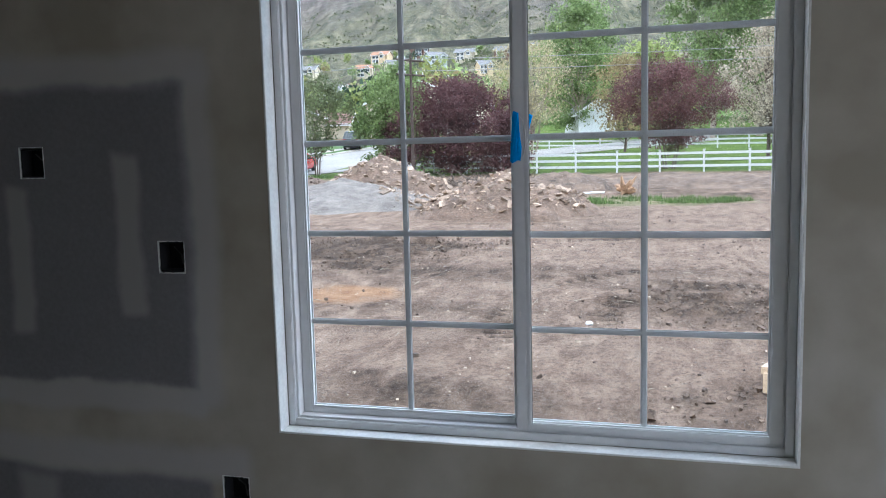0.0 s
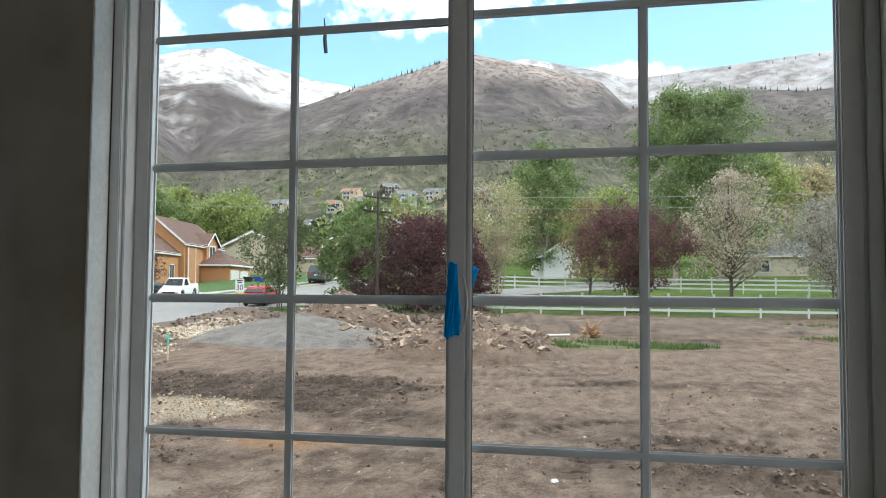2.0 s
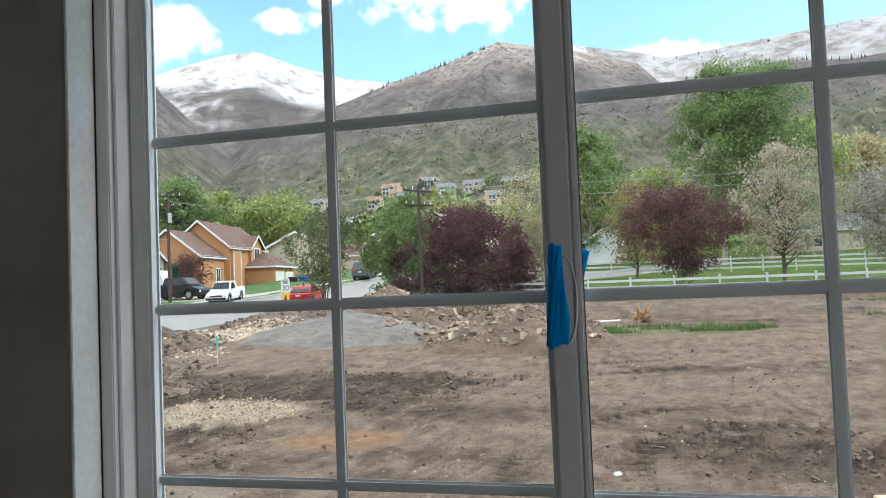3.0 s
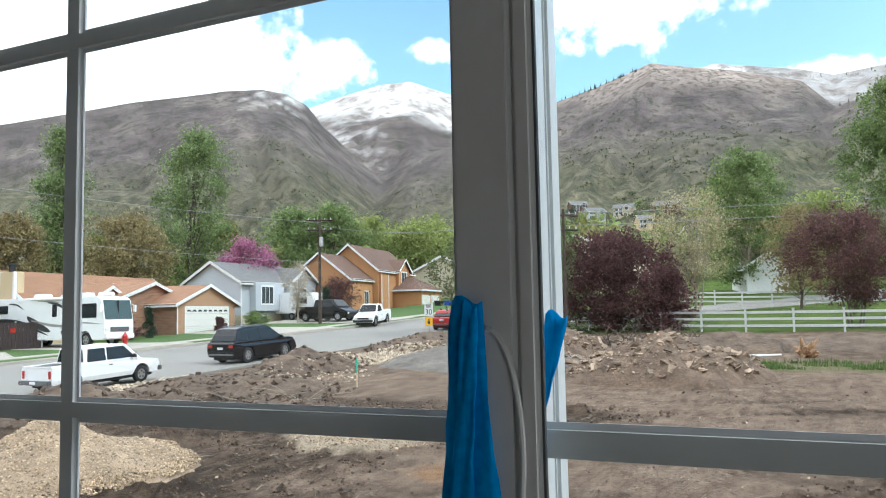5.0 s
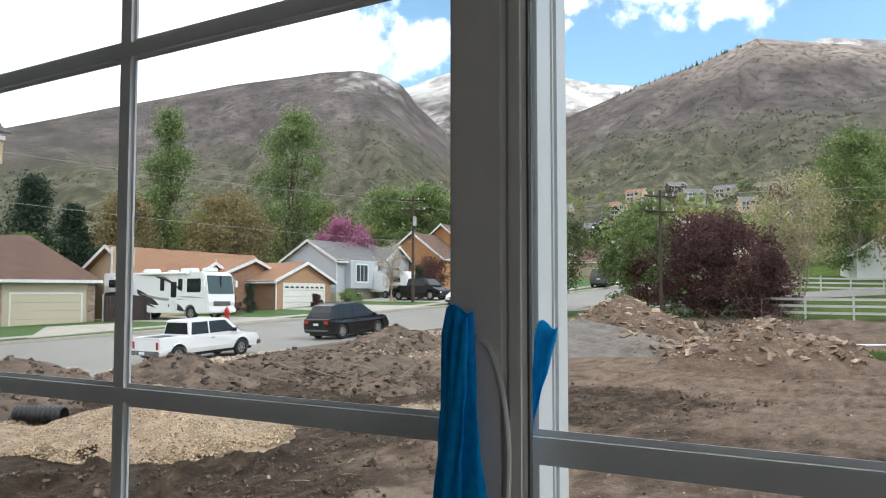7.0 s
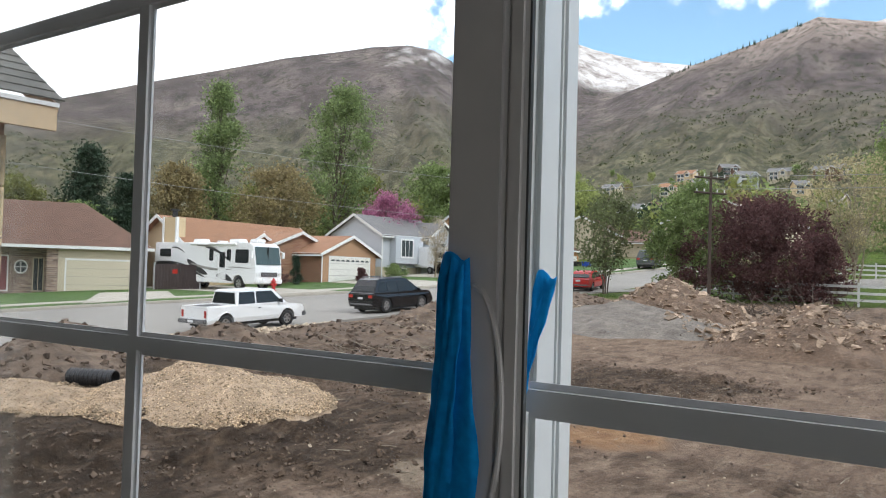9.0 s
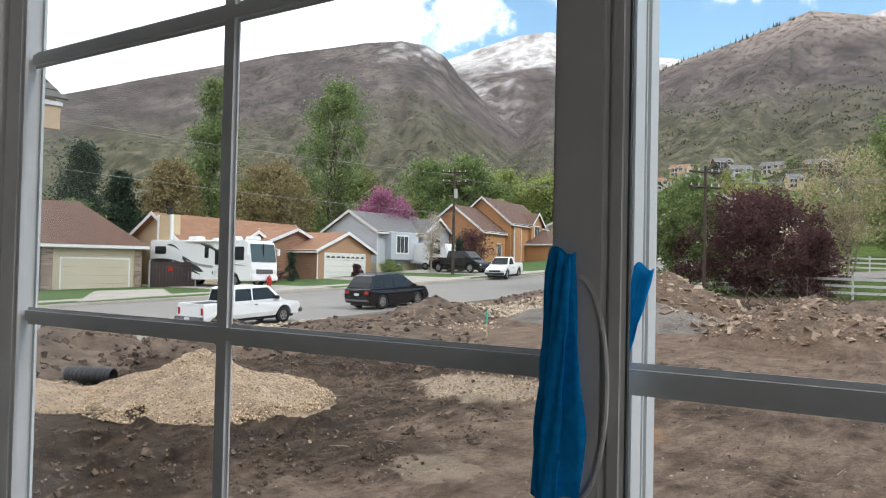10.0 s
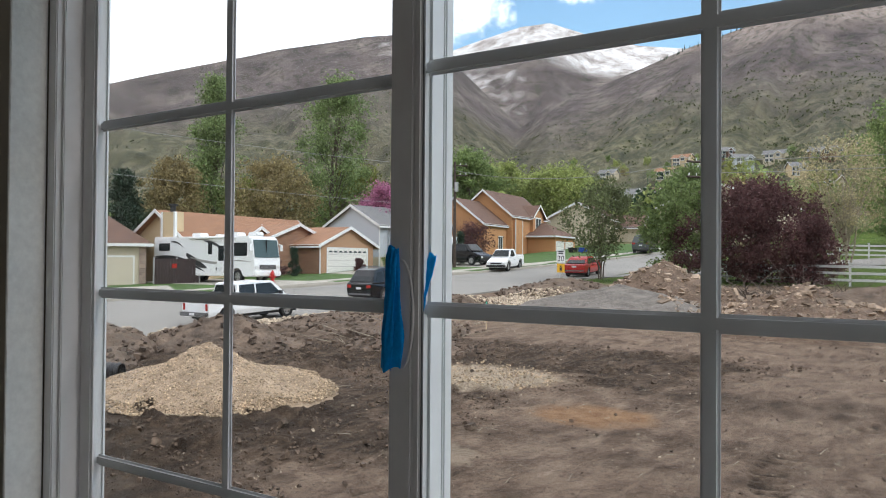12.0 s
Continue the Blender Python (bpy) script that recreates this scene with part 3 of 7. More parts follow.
for x, z in BOXES:
    h = thing("electrical_box", Matrix.Translation((x, YF, z)), "dark empty electrical box cut in drywall", "electrical box", "electrical boxes in the wall")
    bm = bmesh.new()
    w, d = BW - 0.003, 0.055
    for dims in ((-w, w, d, d + 0.003, -w, w), (-w, -w + 0.003, 0.006, d, -w, w), (w - 0.003, w, 0.006, d, -w, w), (-w + 0.003, w - 0.003, 0.006, d, -w, -w + 0.003), (-w + 0.003, w - 0.003, 0.006, d, w - 0.003, w)):
        box(bm, *dims)
    part("box_shell", bm, "dark", h)
    bm = bmesh.new()
    pts = [(0.005 * k - 0.01, 0.05 - 0.006 * abs(k - 3), 0.03 - 0.009 * k) for k in range(7)]
    for p, q in zip(pts, pts[1:]):
        tube(bm, p, q, 0.0025, 0.0025, 6)
    part("wire", bm, "wire", h, "folded grey cable end")
    bm = bmesh.new()
    rnd = random.Random(int(1000 * z))
    for s in (-1, 1):
        for k in range(9):
            a = -BW + k * 2 * BW / 9
            e = 0.0015 + 0.0025 * rnd.random()
            box(bm, a, a + 2 * BW / 9, -0.0012, 0.004, s * BH - (e if s > 0 else 0), s * BH + (0 if s > 0 else e))
            box(bm, s * BW - (e if s > 0 else 0), s * BW + (0 if s > 0 else e), -0.0012, 0.004, -BH + k * 2 * BH / 9, -BH + (k + 1) * 2 * BH / 9)
    part("paper_edge", bm, "bead", h, "torn pale paper edge")

# ---- the window ----
win = tagged(new("window_1"), "white vinyl sliding window with colonial grids", "window", kind="structure")
RET = -0.03
bm = bmesh.new()
for dims in ((-OX, -OX + 0.006, YF - 0.002, RET, OZ0, OZ1), (OX - 0.006, OX, YF - 0.002, RET, OZ0, OZ1), (-OX + 0.006, OX - 0.006, YF - 0.002, RET, OZ0, OZ0 + 0.006), (-OX + 0.006, OX - 0.006, YF - 0.002, RET, OZ1 - 0.006, OZ1)):
    box(bm, *dims)
part("drywall_return", bm, "bead", win, "cream compound coated window return", bevel=0.0012)
IX, IZ0, IZ1 = OX - 0.006, OZ0 + 0.006, OZ1 - 0.006


def ring(bm, x0, x1, z0, z1, w, y0, y1, wl_=None, wr_=None, wb_=None):
    wl_, wr_, wb_ = w if wl_ is None else wl_, w if wr_ is None else wr_, w if wb_ is None else wb_
    box(bm, x0, x0 + wl_, y0, y1, z0, z1), box(bm, x1 - wr_, x1, y0, y1, z0, z1)
    box(bm, x0 + wl_, x1 - wr_, y0, y1, z0, z0 + wb_), box(bm, x0 + wl_, x1 - wr_, y0, y1, z1 - w, z1)


bm = bmesh.new()
ring(bm, -IX, IX, IZ0, IZ1, 0.024, RET + 0.001, 0.05)
part("window_frame", bm, "vinyl", win, bevel=0.002)
bm = bmesh.new()
ring(bm, -IX + 0.024, IX - 0.024, IZ0 + 0.024, IZ1 - 0.024, 0.007, RET + 0.012, 0.044)
part("frame_track", bm, "vinyl", win, bevel=0.0015)
ZG0, ZG1, DZ = 0.587, 2.256, 0.28
ROWS_Z = [0.86 + DZ * k for k in range(5)]
LEFT, RIGHT = (-0.718, 0.022), (-0.02, 0.718)


def sash(name, x0, x1, y0, y1, gx0, gx1, mid, gy, label, lip=0.0):
    bm = bmesh.new()
    if lip:
        box(bm, gx0 - 0.0038, lip, y0 + 0.0003, y0 + 0.008, IZ0 + 0.0315, IZ1 - 0.0315)
    z0, z1 = IZ0 + 0.031, IZ1 - 0.031
    box(bm, x0, gx0 - 0.004, y0, y1, z0, z1), box(bm, gx1 + 0.004, x1, y0, y1, z0, z1)
    box(bm, gx0 - 0.004, gx1 + 0.004, y0, y1, z0, ZG0 - 0.004), box(bm, gx0 - 0.004, gx1 + 0.004, y0, y1, ZG1 + 0.004, z1)
    s = part(name, bm, "vinyl", win, label, bevel=0.0025)
    bm = bmesh.new()
    for a, b_ in ((gy - 0.0115, gy - 0.008), (gy + 0.0085, gy + 0.0115)):
        ring(bm, gx0 - 0.004, gx1 + 0.004, ZG0 - 0.004, ZG1 + 0.004, 0.004, a, b_)
    part("glazing_bead", bm, "vinyl", s)
    for off in (-0.0078, 0.0055):
        bm = bmesh.new()
        box(bm, gx0 - 0.003, gx1 + 0.003, gy + off, gy + off + 0.003, ZG0 - 0.003, ZG1 + 0.003)
        g = part("pane", bm, "clear", s)
        g.visible_shadow = False
    for z in ROWS_Z:
        bm = bmesh.new()
        box(bm, gx0 - 0.003, gx1 + 0.003, gy - 0.0035, gy + 0.0045, z - 0.0092, z + 0.0092)
        part("grid_bar", bm, "grid", s, bevel=0.0036, segments=4)
    bm = bmesh.new()
    box(bm, mid - 0.0093, mid + 0.0093, gy - 0.0031, gy + 0.0041, ZG0 - 0.003, ZG1 + 0.003)
    part("grid_bar", bm, "grid", s, bevel=0.003, segments=3)
    return s


left_sash = sash("fixed_sash", -0.718, 0.016, 0.0165, 0.043, -0.682, -0.028, -0.358, 0.03, "white vinyl outer sash")
right_sash = sash("sliding_sash", -0.0148, 0.718, -0.023, 0.0135, 0.023, 0.682, 0.35, 0.0, "white vinyl inner sash", 0.0305)
bm = bmesh.new()
box(bm, -0.024, 0.018, 0.0432, 0.06, IZ0 + 0.031, IZ1 - 0.031)
part("interlock", bm, "vinyl", left_sash, "white outer meeting stile", bevel=0.002)
bm = bmesh.new()
for x, y in ((0.0307, -0.0205), (0.0212, -0.0135)):
    box(bm, x, x + 0.0012, y, y + 0.003, IZ0 + 0.04, IZ1 - 0.04)
part("weather_strip", bm, "gasket", right_sash, "thin grey seal")
bm = bmesh.new()
n_ = 24
prev = None
for k in range(n_ + 1):
    a = -math.pi / 2 + math.pi * k / n_
    p = Vector((0.0035 + 0.018 * math.cos(a), -0.0235, 1.415 + 0.062 * math.sin(a)))
    if prev is not None:
        tube(bm, prev, p, 0.0016, 0.0016, 8)
    prev = p
part("sash_pull", bm, "vinyl", right_sash, "moulded curved finger pull")


def tape(name, cols, label):
    """A strip of tape with a wavy lie: rows of (z, x_left, x_right, y)."""
    bm = bmesh.new()
    grid = []
    for k, (z, xa, xb, y) in enumerate(cols):
        row = []
        for j in range(7):
            s = j / 6
            row.append(bm.verts.new((xa + (xb - xa) * s, y - 0.0012 * math.sin(s * 9 + k) - 0.0012 * abs(math.sin(k * 1.7 + s * 4)), z + 0.0025 * math.sin(s * 6 + k * 2) * (k in (0, len(cols) - 1)))))
        grid.append(row)
    for a, b_ in zip(grid, grid[1:]):
        for j in range(6):
            bm.faces.new((a[j], a[j + 1], b_[j + 1], b_[j]))
    ob = part(name, bm, "tape", None, smooth=True)
    mod = ob.modifiers.new("thickness", "SOLIDIFY")
    mod.thickness = 0.0005
    return tagged(ob, label, "masking tape", "tape on the window")


wide_tape = tape("masking_tape", [(1.492 - 0.0127 * k, -0.0135 - 0.0008 * k - (0.0005 * (k % 3)), 0.0035 + (0.00013 * k * k if k < 8 else 0.0078 - 0.0012 * (k - 8)), -0.0262 - 0.0004 * (k % 2)) for k in range(12)],
     "torn blue masking tape stuck on white sash stile")
tape("masking_tape", [(1.484 - 0.0082 * k, 0.0285 - 0.0008 * k, 0.0405 - 0.0021 * k + 0.0003 * (k % 2), -0.0035 - 0.0004 * k) for k in range(11)],
     "narrow blue masking tape scrap curling off sash edge")
second = tape("tape_layer", [(1.489 - 0.0127 * k, -0.0072 - 0.0011 * k, 0.0012 - 0.0006 * k + 0.0006 * (k % 2), -0.0283 - 0.0003 * (k % 2)) for k in range(12)], "")
for key in ("label", "category", "group"):
    if key in second:
        del second[key]
second.parent = wide_tape
bm = bmesh.new()
slab(bm, [(-0.004, -0.0236, 0.902), (0.002, -0.0236, 0.899), (0.0035, -0.0236, 0.914), (-0.002, -0.0236, 0.918)], -0.0008)
tagged(part("paint_chip", bm, "sign_white"), "small white chip stuck on sash stile", "paint chip")
bm = bmesh.new()
box(bm, 0.028, 0.105, -0.0105, -0.0088, 2.034, 2.1)
ob = tagged(part("glass_sticker", bm, "wood_stump"), "brown maker's sticker on window glass", "sticker")
bm = bmesh.new()
for p, q, r_ in (((-0.303, 0.05, 2.012), (-0.3, 0.05, 1.985), 0.0015), ((-0.3, 0.05, 1.985), (-0.301, 0.05, 1.965), 0.004), ((-0.301, 0.05, 1.965), (-0.298, 0.05, 1.938), 0.0045)):
    tube(bm, p, q, r_, r_, 6)
tagged(part("rubber_strip", bm, "gasket"), "short dark rubber strip hanging on glass", "rubber strip")


# ---- terrain ----
def crest(az, table):
    xs, ys = zip(*sorted(table))
    return np.interp(az, xs, ys)


RIDGES = (
    # distance of the crest, rise along the way, azimuth (left is plus) and elevation of the crest
    (1500, 1.5, ((110, 7), (75, 9), (60.9, 10.4), (55, 12.2), (47, 14.3), (41, 15.4), (38.4, 15.66), (36.6, 15.4), (35.3, 14.7), (34, 13.2), (32, 11.3), (30, 9.6), (27, 7), (20, 2))),
    (1300, 1.45, ((44, 3), (38, 5.5), (34.5, 7.6), (30, 9.4), (28.1, 10.8), (24.6, 12.1), (18.8, 14.3), (15, 15.4), (11.1, 16.75), (5.5, 15.7), (1.6, 14.6), (-1.5, 11.5), (-5, 8), (-12, 4))),
    (1100, 1.45, ((14, 4), (8, 8.5), (3.1, 11.4), (-1.1, 13), (-7.6, 13.7), (-11.7, 13.2), (-18, 13.5), (-30, 12), (-60, 9), (-100, 5))),
    (3200, 1.7, ((60, 9), (40, 13), (36.4, 14), (33.6, 15.05), (30, 16.15), (28, 16.35), (25.4, 15.5), (22, 14.65), (18.6, 14.25), (12, 15), (7, 16.33), (1.6, 15.3),
                 (-0.3, 14.7), (-6.6, 15.15), (-11.8, 15.45), (-15.6, 15.5), (-30, 14), (-60, 10))),
)


def height(x, y):
    """The height of the land at arrays of places, mountains included."""
    x, y = np.asarray(x, float), np.asarray(y, float)
    r, az = np.hypot(x, y), np.degrees(np.arctan2(-x, y))
    z = base_ground(x, y)
    flat = np.clip((r - 120) / 150, 0, 1)
    z = z + flat * 3 * wave(x / 60, y / 60, 3) + np.clip((r - 90) / 100, 0, 1) * 0.6 * wave(x / 9, y / 9, 5)
    for n, (far, power, table) in enumerate(RIDGES):
        top = far * np.tan(np.radians(crest(az, table)))
        u = np.clip((r - 120) / (far - 120), 0, 1)
        rise = top * u ** power - 14 * (1 - u) ** 2
        along = 20 * np.log(np.maximum(r, 1))
        bend = 3.5 * wave(az * 0.11, along * 0.08, 25 + n, 3)
        side = 0.55 if n % 2 else -0.45
        spur = 1 - np.abs(wave(0.1 * (az + side * along + bend) + 7 * n, 0.035 * (along - side * az), 30 + n, 5, 2.15, 0.55))
        rise = rise - top * 0.5 * (u * (1 - u)) * (0.72 - spur) * np.clip((r - 250) / 400, 0, 1)
        rise = rise + top * 0.035 * wave(az * 0.55 + 0.3 * along, along * 0.4, 50 + n, 4) * np.clip((u - 0.25) * 2, 0, 1) * (1.03 - u)
        past = np.clip(r - far, 0, None)
        z = np.maximum(z, rise - past * 0.55)
    return z


def churn(x, y):
    """Where the lot is dug up and damp, from 0 to 1."""
    x, y = np.asarray(x, float), np.asarray(y, float)
    edge = 0.45 * wave(x / 2.4, y / 1.6, 66, 4)
    spot = lambda cx, cy, rx, ry: np.clip((1.0 - np.hypot((x - cx) / rx, (y - cy) / ry) + edge) * 2.2, 0, 1)  # noqa: E731
    out = np.maximum(spot(-7.2, 19.3, 3.8, 2.9), 0.9 * spot(4.2, 13.0, 5.0, 2.7))
    out = np.maximum(out, 0.6 * spot(2.6, 7.4, 2.6, 1.8))
    out = np.maximum(out, 0.75 * spot(-0.5, 4.9, 6.0, 1.3))
    out = np.maximum(out, 1.0 * np.clip((-x - 7.0 + 2.6 * edge) / 3, 0, 1) * np.clip((23 - y) / 5, 0, 1))
    return out


def wheel_marks(x, y):
    """Curved and straight tyre marks: depth from 0 to 1."""
    x, y = np.asarray(x, float), np.asarray(y, float)
    out = np.zeros(np.broadcast(x, y).shape)
    for cx, cy, rad, a0, a1 in ((2.4, 12.2, 3.0, 1.2, 4.0), (2.4, 12.2, 4.8, 1.3, 3.7), (-4.0, 31.0, 8.0, 3.6, 5.6), (-4.0, 31.0, 9.8, 3.7, 5.5), (-13.0, -6.0, 13.6, 0.5, 1.6), (-13.0, -6.0, 15.3, 0.5, 1.6)):
        a = np.mod(np.arctan2(y - cy, x - cx), 2 * np.pi)
        d = np.abs(np.hypot(x - cx, y - cy) - rad + 0.12 * wave(x / 1.3, y / 1.3, 67, 2))
        lug = 0.55 + 0.45 * np.sin(a * rad * 2 * np.pi / 0.34 + 5 * d)
        out = np.maximum(out, np.clip((0.3 - d) / 0.1, 0, 1) * lug * np.clip((a - a0) * 6, 0, 1) * np.clip((a1 - a) * 6, 0, 1) * np.clip(wave(x / 2, y / 2, 68, 2) * 2 + 0.9, 0, 1))
    return out


def lot_relief(x, y):
    """Ruts, clods and low heaps of the building lot."""
    rough = np.clip((x + 23.5) / 2, 0, 1) * np.clip((44 - y) / 6, 0, 1) * np.clip((y + 4) / 3, 0, 1)
    dug = churn(x, y)
    rut = (0.02 + 0.05 * dug) * wave(x / 2.6 + 0.3 * y, y / 0.8, 60, 4) + 0.07 * wave(x / 4.5, y / 3.2, 61, 3)
    clods = 0.42 * np.clip(wave(x / 0.55, y / 0.42, 62, 4) - 0.04, 0, 1) * (0.06 + 0.94 * dug) * np.clip(wave(x / 3 + 3, y / 2.2, 63, 2) + 0.6, 0, 1)
    return rough * (rut + clods - 0.06 * wheel_marks(x, y))


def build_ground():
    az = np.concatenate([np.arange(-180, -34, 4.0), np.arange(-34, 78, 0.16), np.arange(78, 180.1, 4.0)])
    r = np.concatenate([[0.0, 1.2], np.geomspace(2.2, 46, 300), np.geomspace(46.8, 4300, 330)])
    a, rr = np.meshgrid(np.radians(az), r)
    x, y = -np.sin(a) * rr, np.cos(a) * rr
    z = height(x, y) + lot_relief(x, y)
    # the road lies in a shallow bed
    z -= 0.12 * np.clip((x + 45) / 4, 0, 1) * np.clip((-23.0 - x) / 1.5, 0, 1) * np.clip((90 - y) / 10, 0, 1)
    verts = np.stack([x, y, z], -1).reshape(-1, 3)
    ni, nj = x.shape
    i, j = np.meshgrid(np.arange(ni - 1), np.arange(nj - 1), indexing="ij")
    v0 = (i * nj + j).ravel()
    faces = np.stack([v0, v0 + nj, v0 + nj + 1, v0 + 1], -1)
    me = bpy.data.meshes.new("ground")
    me.vertices.add(len(verts))
    me.vertices.foreach_set("co", verts.ravel())
    me.loops.add(faces.size)
    me.loops.foreach_set("vertex_index", faces.ravel().astype(np.int32))
    me.polygons.add(len(faces))
    me.polygons.foreach_set("loop_start", np.arange(0, faces.size, 4, dtype=np.int32))
    me.polygons.foreach_set("use_smooth", np.ones(len(faces), bool))
    me.update(calc_edges=True)
    # what grows or lies where: pasture, hillside, snow line, pale gravel, warm subsoil
    px, py, pz = verts.T
    pr = np.hypot(px, py)
    soft = 2.5 * wave(px / 5, py / 4, 70, 4)
    pasture = np.clip((py - 46 + soft) / 2.5, 0, 1) * np.clip((px + 26) / 4, 0, 1)
    pasture = np.maximum(pasture, np.clip((-38 - px) / 3, 0, 1))
    pasture = np.maximum(pasture, np.clip((1.9 - np.hypot((px + 0.3) / 2.2, (py - 31.0) / 0.8) + 0.9 * wave(px / 1.2, py / 0.7, 71, 3)) / 0.5, 0, 0.4))
    hill = np.clip((pr - 150) / 120, 0, 1)
    paz = np.degrees(np.arctan2(-px, py))
    snow = np.clip((pz - 580 - 70 * wave(paz / 2.5, pr / 200, 72, 5) - 70 * np.clip((paz - 28) / 4, -0.6, 1)) / 70, 0, 1)
    snow = snow * np.where(paz < 5, 0.5, 1.0)
    crown = np.clip(1.3 - np.abs(paz - 34.8) / 4, 0, 1) * np.clip((pz - 318) / 60, 0, 1) + 0.3 * np.clip(1 - np.abs(paz - 9) / 5, 0, 1) * np.clip((pz - 370) / 25, 0, 1)
    snow = np.maximum(snow, np.clip(0.5 * crown + 1.1 * wave(paz / 1.1, pr / 60, 78, 5) * (crown > 0) - 0.12, 0, 0.75))
    dusted = np.clip((pz - 265 - 45 * wave(paz / 5, pr / 120, 79, 5)) / 90, 0, 1) * np.clip((22 - paz) / 4, 0, 1) * (pr < 1800)
    pale = np.clip((1.5 - np.hypot((px + 9.9) / 1.25, (py - 16.0) / 0.95) + 0.5 * wave(px / 0.7, py / 0.6, 73, 3)) / 0.25, 0, 1)
    pale = np.maximum(pale, 0.55 * np.clip((0.9 - np.hypot(px + 7.2, (py - 10.0) / 0.7) + 0.6 * wave(px / 0.3, py / 0.3, 76, 3)) / 0.2, 0, 1))
    warm = np.clip((1.5 - np.hypot((px + 6.0) / 0.95, (py - 13.7) / 0.6) + 0.9 * wave(px / 0.8, py / 0.5, 74, 3)) / 0.7, 0, 1)
    damp = np.clip(0.05 + 1.0 * wave(px / 5.5 + 0.05 * py, py / 2.0, 75, 5) + 0.85 * churn(px, py) + 0.55 * wheel_marks(px, py), 0, 1)
    high = np.clip((pz - 95 + 70 * wave(paz / 7, pr / 120, 77, 5)) / 110, 0, 1)
    for name, val in (("pasture", pasture), ("hill", hill), ("snow", snow), ("pale", pale), ("warm", warm), ("damp", damp), ("high", high), ("dusted", dusted)):
        att = me.attributes.new(name, "FLOAT", "POINT")
        att.data.foreach_set("value", val.astype(np.float32))
    drape = me.attributes.new("drape", "FLOAT_VECTOR", "POINT")
    drape.data.foreach_set("vector", np.stack([paz, 26 * np.log(np.maximum(pr, 1)), pz / 400], -1).astype(np.float32).ravel())
    m = bpy.data.materials.new("land")
    m.use_nodes = True
    n, l = m.node_tree.nodes, m.node_tree.links
    b = n["Principled BSDF"]
    b.inputs["Roughness"].default_value, b.inputs["Specular IOR Level"].default_value = 0.95, 0.15
    pos = n.new("ShaderNodeNewGeometry")

    def spread(scale, detail=6, rough=0.6, stretch=(1, 1, 1)):
        t, mp = n.new("ShaderNodeTexNoise"), n.new("ShaderNodeMapping")
        mp.inputs["Scale"].default_value = stretch
        t.inputs["Scale"].default_value, t.inputs["Detail"].default_value, t.inputs["Roughness"].default_value = scale, detail, rough
        l.new(pos.outputs["Position"], mp.inputs["Vector"])
        l.new(mp.outputs["Vector"], t.inputs["Vector"])
        return t.outputs["Fac"]

    lay = n.new("ShaderNodeAttribute")
    lay.attribute_name = "drape"

    def slopes(scale, detail=6, rough=0.6, stretch=(1, 1, 1)):
        """Noise that lies along the slopes, by bearing and distance."""
        t, mp = n.new("ShaderNodeTexNoise"), n.new("ShaderNodeMapping")
        mp.inputs["Scale"].default_value = stretch
        t.inputs["Scale"].default_value, t.inputs["Detail"].default_value, t.inputs["Roughness"].default_value = scale, detail, rough
        l.new(lay.outputs["Vector"], mp.inputs["Vector"])
        l.new(mp.outputs["Vector"], t.inputs["Vector"])
        return t.outputs["Fac"]

    def ramped(fac, stops):
        t = n.new("ShaderNodeValToRGB")
        while len(t.color_ramp.elements) < len(stops):
            t.color_ramp.elements.new(0.5)
        for e, (p, c) in zip(t.color_ramp.elements, stops):
            e.position, e.color = p, (*c, 1)
        l.new(fac, t.inputs["Fac"])
        return t.outputs["Color"]

    def layer(under, over, fac):
        t = n.new("ShaderNodeMixRGB")
        l.new(under, t.inputs[1]), l.new(over, t.inputs[2]), l.new(fac, t.inputs[0])
        return t.outputs["Color"]

    def named(name):
        t = n.new("ShaderNodeAttribute")
        t.attribute_name = name
        return t.outputs["Fac"]

    dry = ramped(spread(2.4, 10, 0.75, (1, 0.45, 1)), ((0.3, (0.11, 0.075, 0.053)), (0.5, (0.24, 0.166, 0.117)), (0.68, (0.365, 0.272, 0.198))))
    wet = ramped(spread(3.0, 9, 0.75, (1, 0.45, 1)), ((0.35, (0.023, 0.0155, 0.01)), (0.5, (0.066, 0.044, 0.029)), (0.68, (0.17, 0.12, 0.08))))
    fray = n.new("ShaderNodeMath")
    fray.operation, fray.inputs[1].default_value = "MULTIPLY_ADD", 2.6
    l.new(spread(2.2, 10, 0.75, (1, 0.5, 1)), fray.inputs[0])
    shift = n.new("ShaderNodeMath")
    shift.operation, shift.inputs[1].default_value = "SUBTRACT", 1.3
    l.new(named("damp"), shift.inputs[0])
    l.new(shift.outputs["Value"], fray.inputs[2])
    sharp = n.new("ShaderNodeMapRange")
    sharp.inputs["From Min"].default_value, sharp.inputs["From Max"].default_value = 0.1, 0.85
    l.new(fray.outputs["Value"], sharp.inputs["Value"])
    lot = layer(dry, wet, sharp.outputs["Result"])
    # crumbs and small stones too fine to model
    lot = layer(lot, ramped(spread(5, 3), ((0.4, (0.035, 0.025, 0.019)), (0.6, (0.075, 0.054, 0.04)))), ramped(spread(13, 9, 0.85), ((0.51, (0, 0, 0)), (0.6, (0.75, 0.75, 0.75)))))
    lot = layer(lot, ramped(spread(6, 3), ((0.4, (0.3, 0.24, 0.19)), (0.6, (0.42, 0.36, 0.3)))), ramped(spread(30, 4, 0.7), ((0.64, (0, 0, 0)), (0.69, (0.85, 0.85, 0.85)))))
    lot = layer(lot, ramped(spread(3, 5), ((0.35, (0.24, 0.13, 0.07)), (0.65, (0.36, 0.22, 0.12)))), named("warm"))
